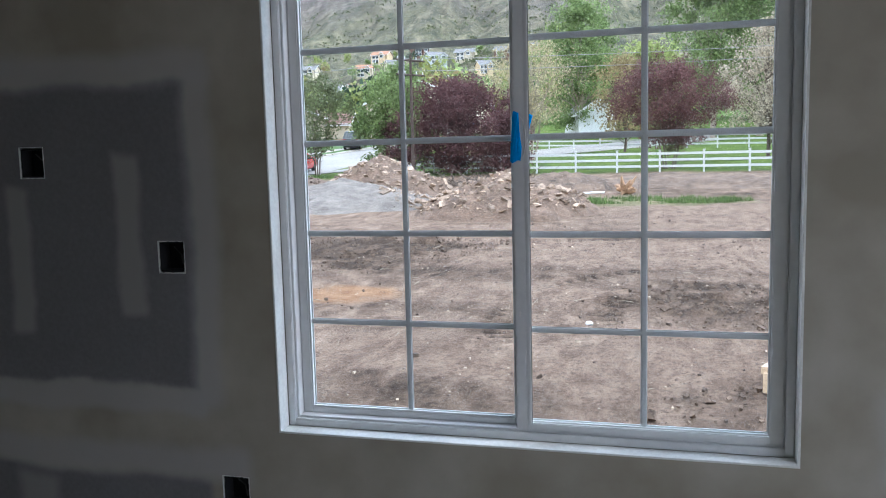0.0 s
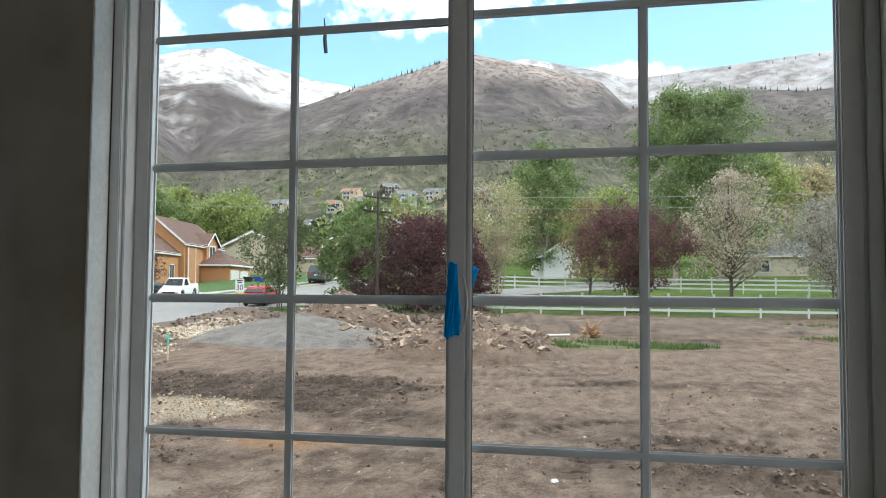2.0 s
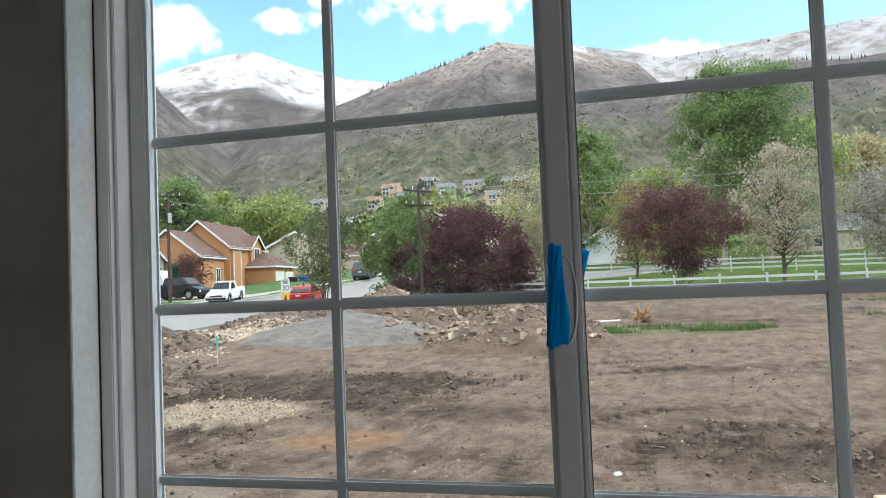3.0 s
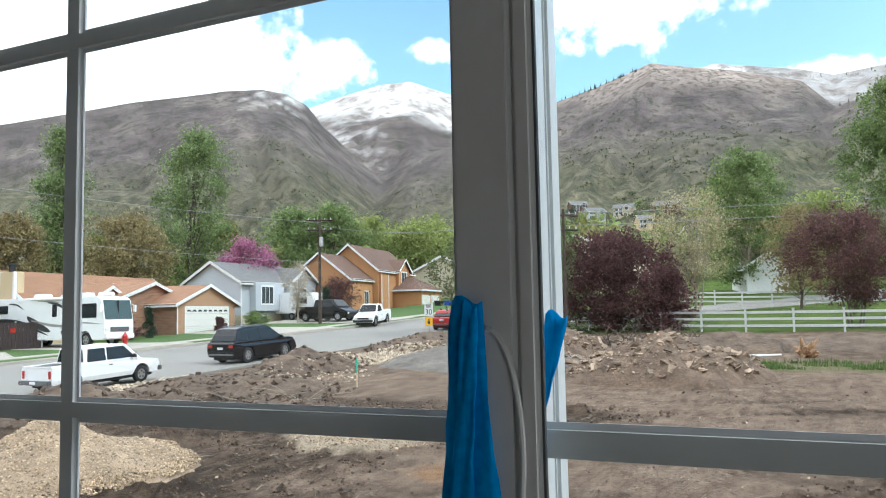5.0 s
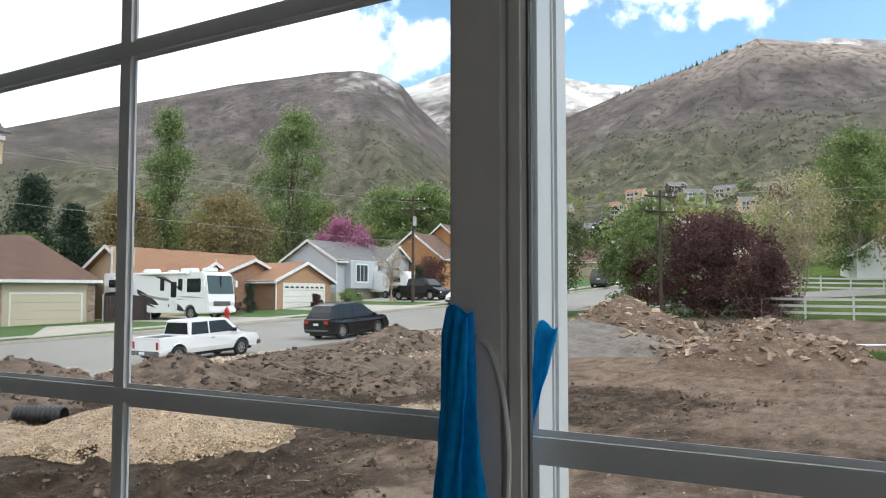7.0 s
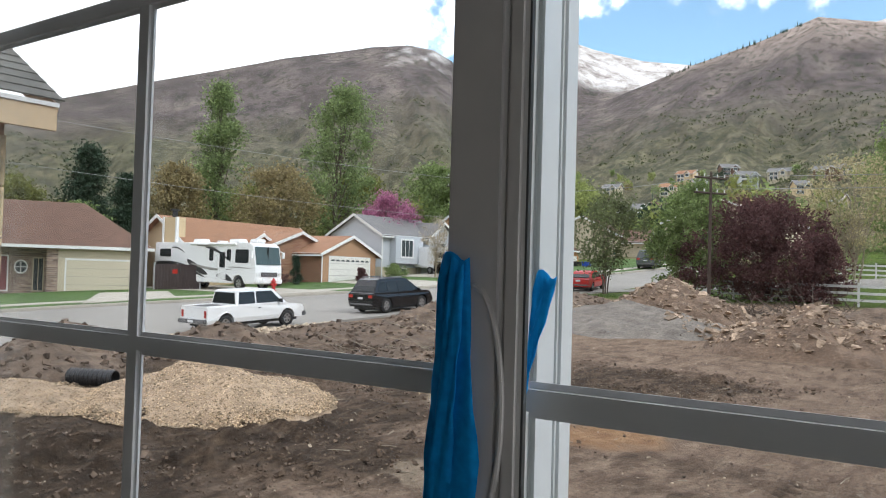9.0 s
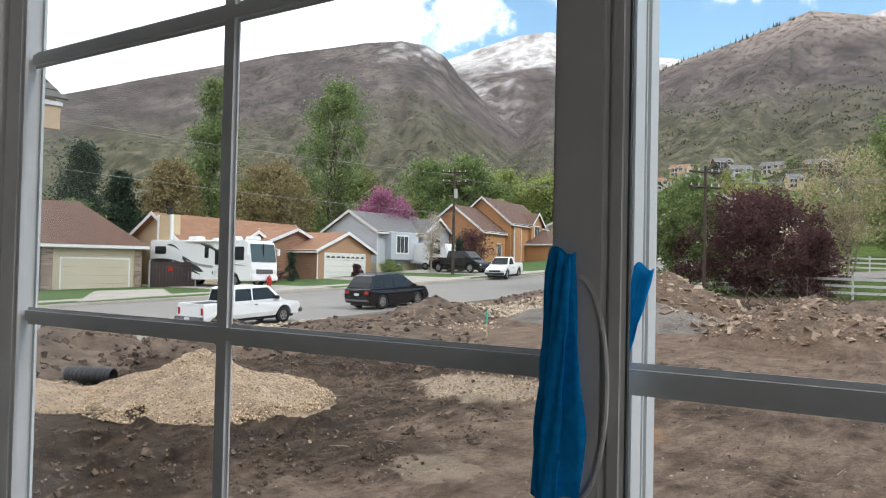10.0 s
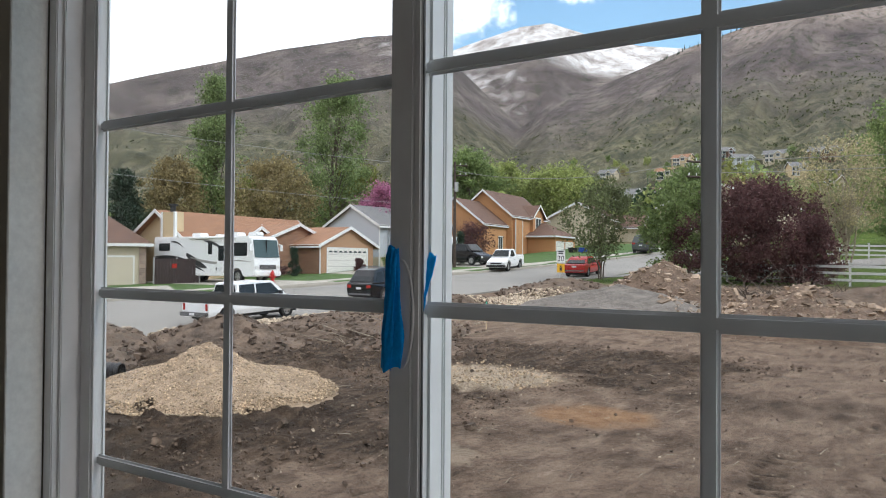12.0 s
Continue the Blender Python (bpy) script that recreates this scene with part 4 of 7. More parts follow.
    lot = layer(lot, ramped(spread(14, 5), ((0.35, (0.3, 0.235, 0.17)), (0.65, (0.5, 0.4, 0.29)))), named("pale"))
    lot = layer(lot, ramped(spread(0.5, 8), ((0.35, (0.06, 0.1, 0.02)), (0.6, (0.12, 0.17, 0.035)))), named("pasture"))
    low = ramped(slopes(0.8, 9, 0.7), ((0.36, (0.046, 0.048, 0.03)), (0.5, (0.105, 0.1, 0.058)), (0.64, (0.2, 0.175, 0.11))))
    bare = ramped(slopes(0.42, 10, 0.68), ((0.34, (0.06, 0.049, 0.047)), (0.5, (0.12, 0.096, 0.09)), (0.68, (0.22, 0.18, 0.155))))
    slope = layer(low, bare, named("high"))
    slope = layer(slope, ramped(slopes(0.7, 9, 0.7), ((0.35, (0.2, 0.15, 0.125)), (0.5, (0.33, 0.26, 0.22)), (0.66, (0.46, 0.38, 0.33)))), named("dusted"))
    dots = ramped(slopes(2.4, 6, 0.7), ((0.51, (0, 0, 0)), (0.58, (0.8, 0.8, 0.8))))
    shrub = ramped(slopes(0.5, 4), ((0.4, (0.038, 0.046, 0.026)), (0.6, (0.07, 0.06, 0.045))))
    slope = layer(slope, shrub, dots)
    white = ramped(slopes(0.8, 10, 0.74), ((0.38, (0.24, 0.205, 0.185)), (0.47, (0.46, 0.42, 0.39)), (0.57, (0.66, 0.64, 0.62)), (0.7, (0.82, 0.82, 0.83))))
    slope = layer(slope, white, named("snow"))
    l.new(layer(lot, slope, named("hill")), b.inputs["Base Color"])
    bn = n.new("ShaderNodeBump")
    bn.inputs["Strength"].default_value, bn.inputs["Distance"].default_value = 1.0, 0.16
    l.new(spread(7, 9, 0.7), bn.inputs["Height"])
    far = n.new("ShaderNodeBump")
    far.inputs["Strength"].default_value, far.inputs["Distance"].default_value = 0.8, 2.6
    l.new(slopes(2.2, 7, 0.65), far.inputs["Height"])
    mixn = n.new("ShaderNodeMix")
    mixn.data_type = "VECTOR"
    l.new(named("hill"), mixn.inputs[0])
    l.new(bn.outputs["Normal"], mixn.inputs[4]), l.new(far.outputs["Normal"], mixn.inputs[5])
    l.new(mixn.outputs[1], b.inputs["Normal"])
    me.materials.append(m)
    tagged(new("ground", me), "churned brown dirt lot rising to scrubby snow-topped mountains", "ground", kind="structure")


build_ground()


def ribbon(name, left, right, mat, lift, label, category, thick=0.12, fall=None):
    """A strip over the land between two lines of (x, y), as a thin solid."""
    n = 60
    t = np.linspace(0, 1, n)

    def run(line):
        line = np.array(line, float)
        d = np.r_[0, np.cumsum(np.hypot(*np.diff(line, axis=0).T))]
        return np.stack([np.interp(t * d[-1], d, line[:, k]) for k in (0, 1)], -1)

    a, b = run(left), run(right)
    verts, faces, m = [], [], 7
    for k in range(n):
        for s in np.linspace(0, 1, m):
            p = a[k] * (1 - s) + b[k] * s
            verts.append((p[0], p[1], lie(*p) + lift))
    top = len(verts)
    verts += [(x, y, z - thick) for x, y, z in verts]
    for k in range(n - 1):
        for j in range(m - 1):
            v = k * m + j
            faces += [(v, v + 1, v + m + 1, v + m), (top + v, top + v + m, top + v + m + 1, top + v + 1)]
        for j in (0, m - 1):
            v = k * m + j
            faces.append((v, v + m, top + v + m, top + v))
    for k in (0, n - 1):
        for j in range(m - 1):
            v = k * m + j
            faces.append((v, v + 1, top + v + 1, top + v))
    return tagged(raw(name, verts, faces, mat), label, category, kind="structure")


KERB = [(-43.5, -30), (-42.2, 10), (-41.4, 23), (-39.6, 30), (-37.8, 38), (-36.2, 47), (-33.4, 60), (-30.5, 72), (-27, 90)]
EDGE = [(-26.5, -30), (-25.6, 10), (-25.2, 19), (-25.0, 25), (-24.7, 34), (-23.8, 44), (-22.8, 52), (-21, 64), (-17.5, 90)]
ribbon("road", KERB, EDGE, "asphalt", -0.02, "worn pale grey asphalt residential street", "road", thick=0.15)
ribbon("side_road", [(-24, 50), (-12, 62), (6, 78)], [(-21.6, 58), (-12, 70), (4, 86)], "asphalt", 0.03, "pale wet side street running behind trees", "road")


def shifted(line, d):
    return [(x + d, y) for x, y in line]


for drive in (((-41.6, 24.6), (-49.0, 30.2), (-41.2, 30.4), (-46.8, 33.8)), ((-38.6, 35.2), (-52.5, 35.4), (-37.6, 40.4), (-52.5, 40.2)), ((-36.4, 46.8), (-46.0, 48.4), (-35.0, 53.4), (-46.0, 55.0)), ((-34.4, 58.0), (-47.0, 58.4), (-33.4, 63.0), (-47.0, 64.6))):
    ribbon("driveway", drive[:2], drive[2:], "concrete", 0.185, "pale concrete driveway from street to house", "driveway", thick=0.2)
ribbon("kerb", shifted(KERB, -0.35), KERB, "concrete", 0.13, "pale concrete kerb along street", "kerb", thick=0.3)
ribbon("verge", shifted(KERB, -1.5), shifted(KERB, -0.36), "lawn", 0.15, "strip of mown green verge", "grass", thick=0.2)
ribbon("pavement", shifted(KERB, -2.8), shifted(KERB, -1.52), "concrete", 0.17, "pale concrete pavement beside lawns", "pavement", thick=0.2)
ribbon("lawn", shifted(KERB, -13), shifted(KERB, -2.82), "lawn", 0.16, "mown green front lawns of houses", "lawn", thick=0.2)


# ---- vehicles: x ahead, y to the left, z up, standing on z = 0 ----
def wheel(parent, x, y, r, w, group_side):
    bm = bmesh.new()
    s = 1 if y > 0 else -1
    prof = [(r * 0.62, 0), (r * 0.9, 0.0), (r, w * 0.18), (r, w * 0.82), (r * 0.9, w), (r * 0.62, w)]
    n = 20
    rows = [[bm.verts.new((x + a * math.cos(2 * math.pi * k / n), y + s * (b_ - w), r + a * math.sin(2 * math.pi * k / n))) for k in range(n)] for a, b_ in prof]
    for p, q in zip(rows, rows[1:]):
        for k in range(n):
            bm.faces.new((p[k], p[(k + 1) % n], q[(k + 1) % n], q[k]))
    t = part("wheel", bm, "tyre", parent, smooth=True)
    bm = bmesh.new()
    tube(bm, (x, y - s * w * 0.75, r), (x, y - s * w * 0.12, r), r * 0.63, r * 0.6, 20)
    part("rim", bm, "rim", t)
    for k in range(5):
        a = 2 * math.pi * k / 5 + 0.3
        bm = bmesh.new()
        tube(bm, (x + r * 0.36 * math.cos(a), y - s * w * 0.119, r + r * 0.36 * math.sin(a)), (x + r * 0.36 * math.cos(a), y - s * w * 0.1, r + r * 0.36 * math.sin(a)), r * 0.12, r * 0.12, 8)
        part("rim_hole", bm, "trim_black", t)


def arch(cx, r, z0, n=8):
    """A wheel opening in a lower body edge, walked from front to back."""
    a0 = math.asin(min(0.95, max(-0.95, (z0 - r * 0.95) / r)))
    return [(cx + r * math.cos(a), r * 0.95 + r * math.sin(a)) for a in np.linspace(a0, math.pi - a0, n)]


def panel(name, pts, half, off, mat, parent, side, label=""):
    """A sheet set a little proud of one flank."""
    bm = bmesh.new()
    a = [bm.verts.new((x, side * (half(x, z) + off), z)) for x, z in pts]
    b_ = [bm.verts.new((x, side * (half(x, z) - 0.02), z)) for x, z in pts]
    bm.faces.new(a), bm.faces.new(b_[::-1])
    for i in range(len(pts)):
        j = (i + 1) % len(pts)
        bm.faces.new((a[i], b_[i], b_[j], a[j]))
    return part(name, bm, mat, parent, label)


def across(name, xa, za, xb, zb, wa, wb, off, mat, parent, label=""):
    """A sheet across the car between two heights, such as a windscreen."""
    bm = bmesh.new()
    d = Vector((zb - za, 0, -(xb - xa))).normalized() * off
    c = [(xa, wa, za), (xa, -wa, za), (xb, -wb, zb), (xb, wb, zb)]
    p = [bm.verts.new(Vector(v) + d) for v in c]
    q = [bm.verts.new(Vector(v) - 0.4 * d) for v in c]
    bm.faces.new(p), bm.faces.new(q[::-1])
    for i in range(4):
        bm.faces.new((p[i], q[i], q[(i + 1) % 4], p[(i + 1) % 4]))
    return part(name, bm, mat, parent, label)


def pickup(m, label, paint="paint_white", L=5.0, W=1.72, cab=(0.15, 1.55), roof=1.62, belt=1.02, r=0.34, wb=(1.55, -1.6), extended=True, name="pickup_truck", bumper="chrome"):
    car = thing(name, m, label, "pickup truck")
    f, b_ = L / 2, -L / 2
    z0 = 0.36
    xf, xr = wb
    ar = r * 1.2
    low = [(f, 0.42), (f, 0.72), (f - 0.12, 0.88), (cab[1] - 0.1, belt - 0.02), (cab[0] - 1.2 if extended else cab[0] - 0.75, belt), (b_ + 0.02, belt - 0.02), (b_, 0.5), (b_ + 0.02, z0)]
    low += arch(xr, ar, z0)[::-1] + arch(xf, ar, z0)[::-1] + [(f - 0.1, z0)]
    half = lambda x, z: W / 2 - 0.05 * max(0, (z - 0.75)) - (0.07 if z < 0.5 else 0) - 0.05 * max(0, x - f + 0.5)  # noqa: E731
    bm = bmesh.new()
    prism(bm, low, half)
    # the load bed is sunk into the body
    body = part("body", bm, paint, car, bevel=0.02)
    cx0 = cab[0] - (1.25 if extended else 0.8)
    bm = bmesh.new()
    box(bm, b_ + 0.1, cx0 - 0.05, -W / 2 + 0.12, W / 2 - 0.12, belt - 0.03, belt + 0.004)
    part("load_bed", bm, "trim_black", car)
    bm = bmesh.new()
    for s in (-1, 1):
        box(bm, b_ + 0.02, cx0 - 0.02, s * (W / 2 - 0.12) - 0.05, s * (W / 2 - 0.12) + 0.05, belt - 0.02, belt + 0.045)
    box(bm, b_ + 0.01, b_ + 0.09, -W / 2 + 0.17, W / 2 - 0.17, belt - 0.02, belt + 0.04)
    part("bed_rail", bm, paint, car, bevel=0.01)
    cabp = [(cab[1], belt - 0.03), (cab[1] - 0.62, roof - 0.03), (cab[1] - 0.85, roof), (cx0 + 0.25, roof), (cx0 + 0.1, roof - 0.04), (cx0, belt - 0.03)]
    chalf = lambda x, z: W / 2 - 0.035 - 0.27 * max(0, z - belt)  # noqa: E731
    bm = bmesh.new()
    prism(bm, cabp, chalf)
    part("cab", bm, paint, car, bevel=0.025)
    for s in (-1, 1):
        xa = cab[0] - 0.55 if extended else cx0 + 0.1
        panel("side_window", [(cab[1] - 0.3, belt + 0.04), (cab[1] - 0.76, roof - 0.09), (xa + 0.38, roof - 0.09), (xa + 0.33, belt + 0.04)], chalf, 0.006, "car_glass", car, s)
        if extended:
            panel("side_window", [(xa + 0.26, belt + 0.04), (xa + 0.3, roof - 0.09), (cx0 + 0.24, roof - 0.09), (cx0 + 0.12, belt + 0.04)], chalf, 0.006, "car_glass", car, s)
        bm = bmesh.new()
        box(bm, cab[1] - 0.5, cab[1] - 0.38, s * (W / 2 + 0.0), s * (W / 2 + 0.16), belt + 0.02, belt + 0.17)
        part("mirror", bm, "trim_black", car, bevel=0.02)
        for xx in (cab[1] - 0.28, xa + 0.27):
            panel("door_gap", [(xx, 0.46), (xx + 0.012, 0.46), (xx + 0.012, belt - 0.02), (xx, belt - 0.02)], half, 0.002, "trim_black", car, s)
        panel("door_handle", [(xa + 0.38, 0.86), (xa + 0.52, 0.86), (xa + 0.52, 0.9), (xa + 0.38, 0.9)], half, 0.02, "trim_black", car, s)
        bm = bmesh.new()
        box(bm, b_ - 0.012, b_ + 0.09, s * (W / 2 - 0.2), s * (W / 2 - 0.075), 0.62, 0.9)
        part("tail_light", bm, "tail", car, bevel=0.01)
        bm = bmesh.new()
        box(bm, f - 0.16, f + 0.012, s * (W / 2 - 0.32), s * (W / 2 - 0.09), 0.62, 0.77)
        part("headlight", bm, "lamp", car, bevel=0.01)
        for x in (xf, xr):
            wheel(car, x, s * (W / 2 - 0.03), r, 0.22, 0)
    across("windscreen", cab[1] - 0.04, belt + 0.05, cab[1] - 0.58, roof - 0.06, W / 2 - 0.12, W / 2 - 0.24, 0.012, "car_glass", car)
    across("rear_window", cx0 + 0.09, roof - 0.1, cx0 + 0.02, belt + 0.06, W / 2 - 0.26, W / 2 - 0.14, 0.015, "car_glass", car)
    boxed("rear_bumper", (b_ - 0.16, b_ + 0.02, -W / 2 + 0.03, W / 2 - 0.03, 0.4, 0.56), bumper, car, bevel=0.03)
    boxed("front_bumper", (f - 0.1, f + 0.1, -W / 2 + 0.02, W / 2 - 0.02, 0.4, 0.58), bumper, car, bevel=0.03)
    boxed("grille", (f - 0.05, f + 0.008, -W / 2 + 0.34, W / 2 - 0.34, 0.62, 0.77), "trim_black", car, bevel=0.008)
    boxed("number_plate", (b_ - 0.172, b_ - 0.158, -0.16, 0.16, 0.44, 0.54), "plate", car)
    boxed("underbody", (b_ + 0.3, f - 0.3, -W / 2 + 0.2, W / 2 - 0.2, 0.24, 0.42), "trim_black", car)
    return car


def wagon(m, label, paint, L, W, H, belt, r, wb, nose, roofline, category, name, rails=False):
    """A car with a closed body: nose is the bonnet's height, roofline the x of windscreen foot, roof front, roof rear and tail."""
    car = thing(name, m, label, category)
    f, b_ = L / 2, -L / 2
    z0 = 0.27
    ar = r * 1.17
    ws, rf, rr, tl = roofline
    low = [(f - 0.02, 0.3), (f, 0.55), (f - 0.2, nose - 0.1), (f - 0.55, nose), (ws, belt), (tl, belt + 0.02), (b_ + 0.02, belt - 0.05), (b_, 0.6), (b_ + 0.06, z0 + 0.05)]
    low += arch(wb[1], ar, z0)[::-1] + arch(wb[0], ar, z0)[::-1]
    half = lambda x, z: W / 2 - 0.1 * max(0, z - 0.7) ** 1.3 - (0.06 if z < 0.45 else 0) - 0.1 * max(0, abs(x) - L / 2 + 0.45)  # noqa: E731
    bm = bmesh.new()
    prism(bm, low, half)
    part("body", bm, paint, car, bevel=0.03)
    chalf = lambda x, z: W / 2 - 0.05 - 0.36 * max(0, z - belt)  # noqa: E731
    bm = bmesh.new()
    prism(bm, [(ws, belt - 0.03), (rf, H - 0.06), (rf - 0.35, H), (rr + 0.3, H), (rr, H - 0.07), (tl, belt - 0.03)], chalf)
    part("cabin", bm, paint, car, bevel=0.03)
    mid = (ws + tl) / 2 - 0.05
    for s in (-1, 1):
        panel("side_window", [(ws - 0.42, belt + 0.04), (rf - 0.12, H - 0.13), (mid + 0.06, H - 0.12), (mid + 0.06, belt + 0.04)], chalf, 0.006, "car_glass", car, s)
        panel("side_window", [(mid - 0.02, belt + 0.04), (mid - 0.02, H - 0.12), (rr + 0.62 if H > 1.6 else rr + 0.2, H - 0.14), (tl + 0.95 if H > 1.6 else tl + 0.4, belt + 0.05)], chalf, 0.006, "car_glass", car, s)
        if H > 1.6:
            panel("side_window", [(tl + 0.85, belt + 0.05), (rr + 0.52, H - 0.14), (rr + 0.16, H - 0.18), (tl + 0.25, belt + 0.09)], chalf, 0.006, "car_glass", car, s)
        bm = bmesh.new()
        box(bm, ws - 0.38, ws - 0.26, s * (W / 2 - 0.04), s * (W / 2 + 0.14), belt + 0.0, belt + 0.14)
        part("mirror", bm, paint, car, bevel=0.02)
        bm = bmesh.new()
        box(bm, b_ - 0.005, b_ + 0.16, s * (W / 2 - 0.4), s * (W / 2 - 0.11), belt - 0.26, belt - 0.1)
        part("tail_light", bm, "tail", car, bevel=0.015)
        bm = bmesh.new()
        box(bm, f - 0.4, f - 0.09, s * (W / 2 - 0.4), s * (W / 2 - 0.1), nose - 0.26, nose - 0.12)
        part("headlight", bm, "lamp", car, bevel=0.015)
        for xx in (mid + 0.02, ws - 0.35):
            panel("door_gap", [(xx, 0.36), (xx + 0.01, 0.36), (xx + 0.01, belt), (xx, belt)], half, 0.002, "trim_black", car, s)
        for xx in (mid + 0.12, mid - 0.85):
            panel("door_handle", [(xx, belt - 0.13), (xx + 0.18, belt - 0.13), (xx + 0.18, belt - 0.1), (xx, belt - 0.1)], half, 0.025, "chrome", car, s)
        for x in wb:
            wheel(car, x, s * (W / 2 - 0.02), r, 0.23, 0)
        if rails:
            bm = bmesh.new()
            tube(bm, (rf - 0.4, s * (W / 2 - 0.3), H + 0.05), (rr + 0.3, s * (W / 2 - 0.3), H + 0.05), 0.022, 0.022, 8)
            for xx in (rf - 0.4, rr + 0.3):
                tube(bm, (xx, s * (W / 2 - 0.3), H - 0.02), (xx, s * (W / 2 - 0.3), H + 0.05), 0.025, 0.02, 8)
            part("roof_rail", bm, "chrome", car)
    across("windscreen", ws - 0.03, belt + 0.03, rf + 0.02, H - 0.09, W / 2 - 0.14, W / 2 - 0.3, 0.012, "car_glass", car)
    across("rear_window", rr + 0.02, H - 0.12, tl + 0.04, belt + 0.06, W / 2 - 0.32, W / 2 - 0.16, 0.015, "car_glass", car)
    boxed("bumper_trim", (b_ - 0.03, b_ + 0.12, -W / 2 + 0.12, W / 2 - 0.12, 0.42, 0.5), "chrome", car, bevel=0.02)
    boxed("number_plate", (b_ - 0.02, b_ + 0.01, -0.16, 0.16, 0.7, 0.81), "plate", car)
    boxed("grille", (f - 0.12, f + 0.004, -0.4, 0.4, 0.5, 0.66), "trim_black", car, bevel=0.01)
    boxed("underbody", (b_ + 0.3, f - 0.3, -W / 2 + 0.2, W / 2 - 0.2, 0.17, 0.4), "trim_black", car)
    return car


def standing(x, y, yaw, lift=0.0, slope=True):
    c, s = math.cos(radians(yaw)), math.sin(radians(yaw))
    h = lambda d: lie(x + c * d, y + s * d)  # noqa: E731
    return Matrix.Translation((x, y, lie(x, y) + lift)) @ pose(0, 0, 0, 0, 0, yaw) @ pose(0, 0, 0, 0, -math.degrees(math.atan2(h(2) - h(-2), 4)) if slope else 0, 0)


pickup(standing(-26.0, 22.5, 88, -0.02), "white extended-cab pickup truck parked on street edge")
wagon(standing(-26.3, 32.4, 86, -0.02), "glossy black sport utility vehicle parked on street", "paint_black", 4.5, 1.86, 1.7, 1.02, 0.37, (1.34, -1.3), 1.02, (1.3, 0.45, -1.75, -2.12), "car", "suv", True)
wagon(standing(-25.4, 53.4, 98, -0.02), "red hatchback sedan parked beside speed sign", "paint_red", 4.2, 1.68, 1.4, 0.9, 0.31, (1.28, -1.25), 0.86, (1.1, 0.35, -1.1, -1.75), "car", "hatchback")
pickup(standing(-34.3, 57.4, -80, -0.02), "white lifted single-cab pickup with black tyres", L=4.4, W=1.66, cab=(0.3, 1.25), roof=1.75, belt=1.16, r=0.4, wb=(1.38, -1.3), extended=False, bumper="trim_black")
pickup(standing(-40.6, 60.2, -3, 0.17, False), "black full-size pickup parked on driveway", "paint_black", L=5.6, W=1.95, cab=(0.4, 1.75), roof=1.9, belt=1.25, r=0.4, wb=(1.75, -1.75), bumper="trim_black")
wagon(standing(-30.4, 78.0, 100, 0.05, False), "dark grey-green four-wheel drive on driveway", "paint_green", 4.6, 1.85, 1.8, 1.1, 0.37, (1.35, -1.35), 1.08, (1.25, 0.5, -2.0, -2.15), "car", "suv")

# the motorhome
rv = thing("motorhome", standing(-46.6, 37.6, 2, 0.17, False), "white class A motorhome with black swoosh graphics", "motorhome")
bm = bmesh.new()
low = [(5.2, 0.55), (5.25, 1.1), (5.2, 1.55), (4.95, 3.0), (4.6, 3.2), (-5.2, 3.22), (-5.25, 0.7), (-4.6, 0.45)] + arch(-2.4, 0.58, 0.45)[::-1] + arch(3.6, 0.56, 0.45)[::-1] + [(5.0, 0.45)]
rvh = lambda x, z: 1.24 - 0.03 * max(0, z - 3.0) * 3 - 0.12 * max(0, x - 4.9)  # noqa: E731
prism(bm, low, rvh)
part("body", bm, "paint_white", rv, bevel=0.05)
across("windscreen", 5.19, 1.75, 4.97, 2.95, 1.12, 1.1, 0.02, "rv_glass", rv)
boxed("screen_pillar", (5.06, 5.15, -0.02, 0.02, 1.75, 2.95), "trim_black", rv)
boxed("grille", (5.15, 5.3, -0.75, 0.75, 0.95, 1.25), "chrome", rv, bevel=0.02)
boxed("front_bumper", (5.1, 5.38, -1.18, 1.18, 0.5, 0.82), "paint_white", rv, bevel=0.05)
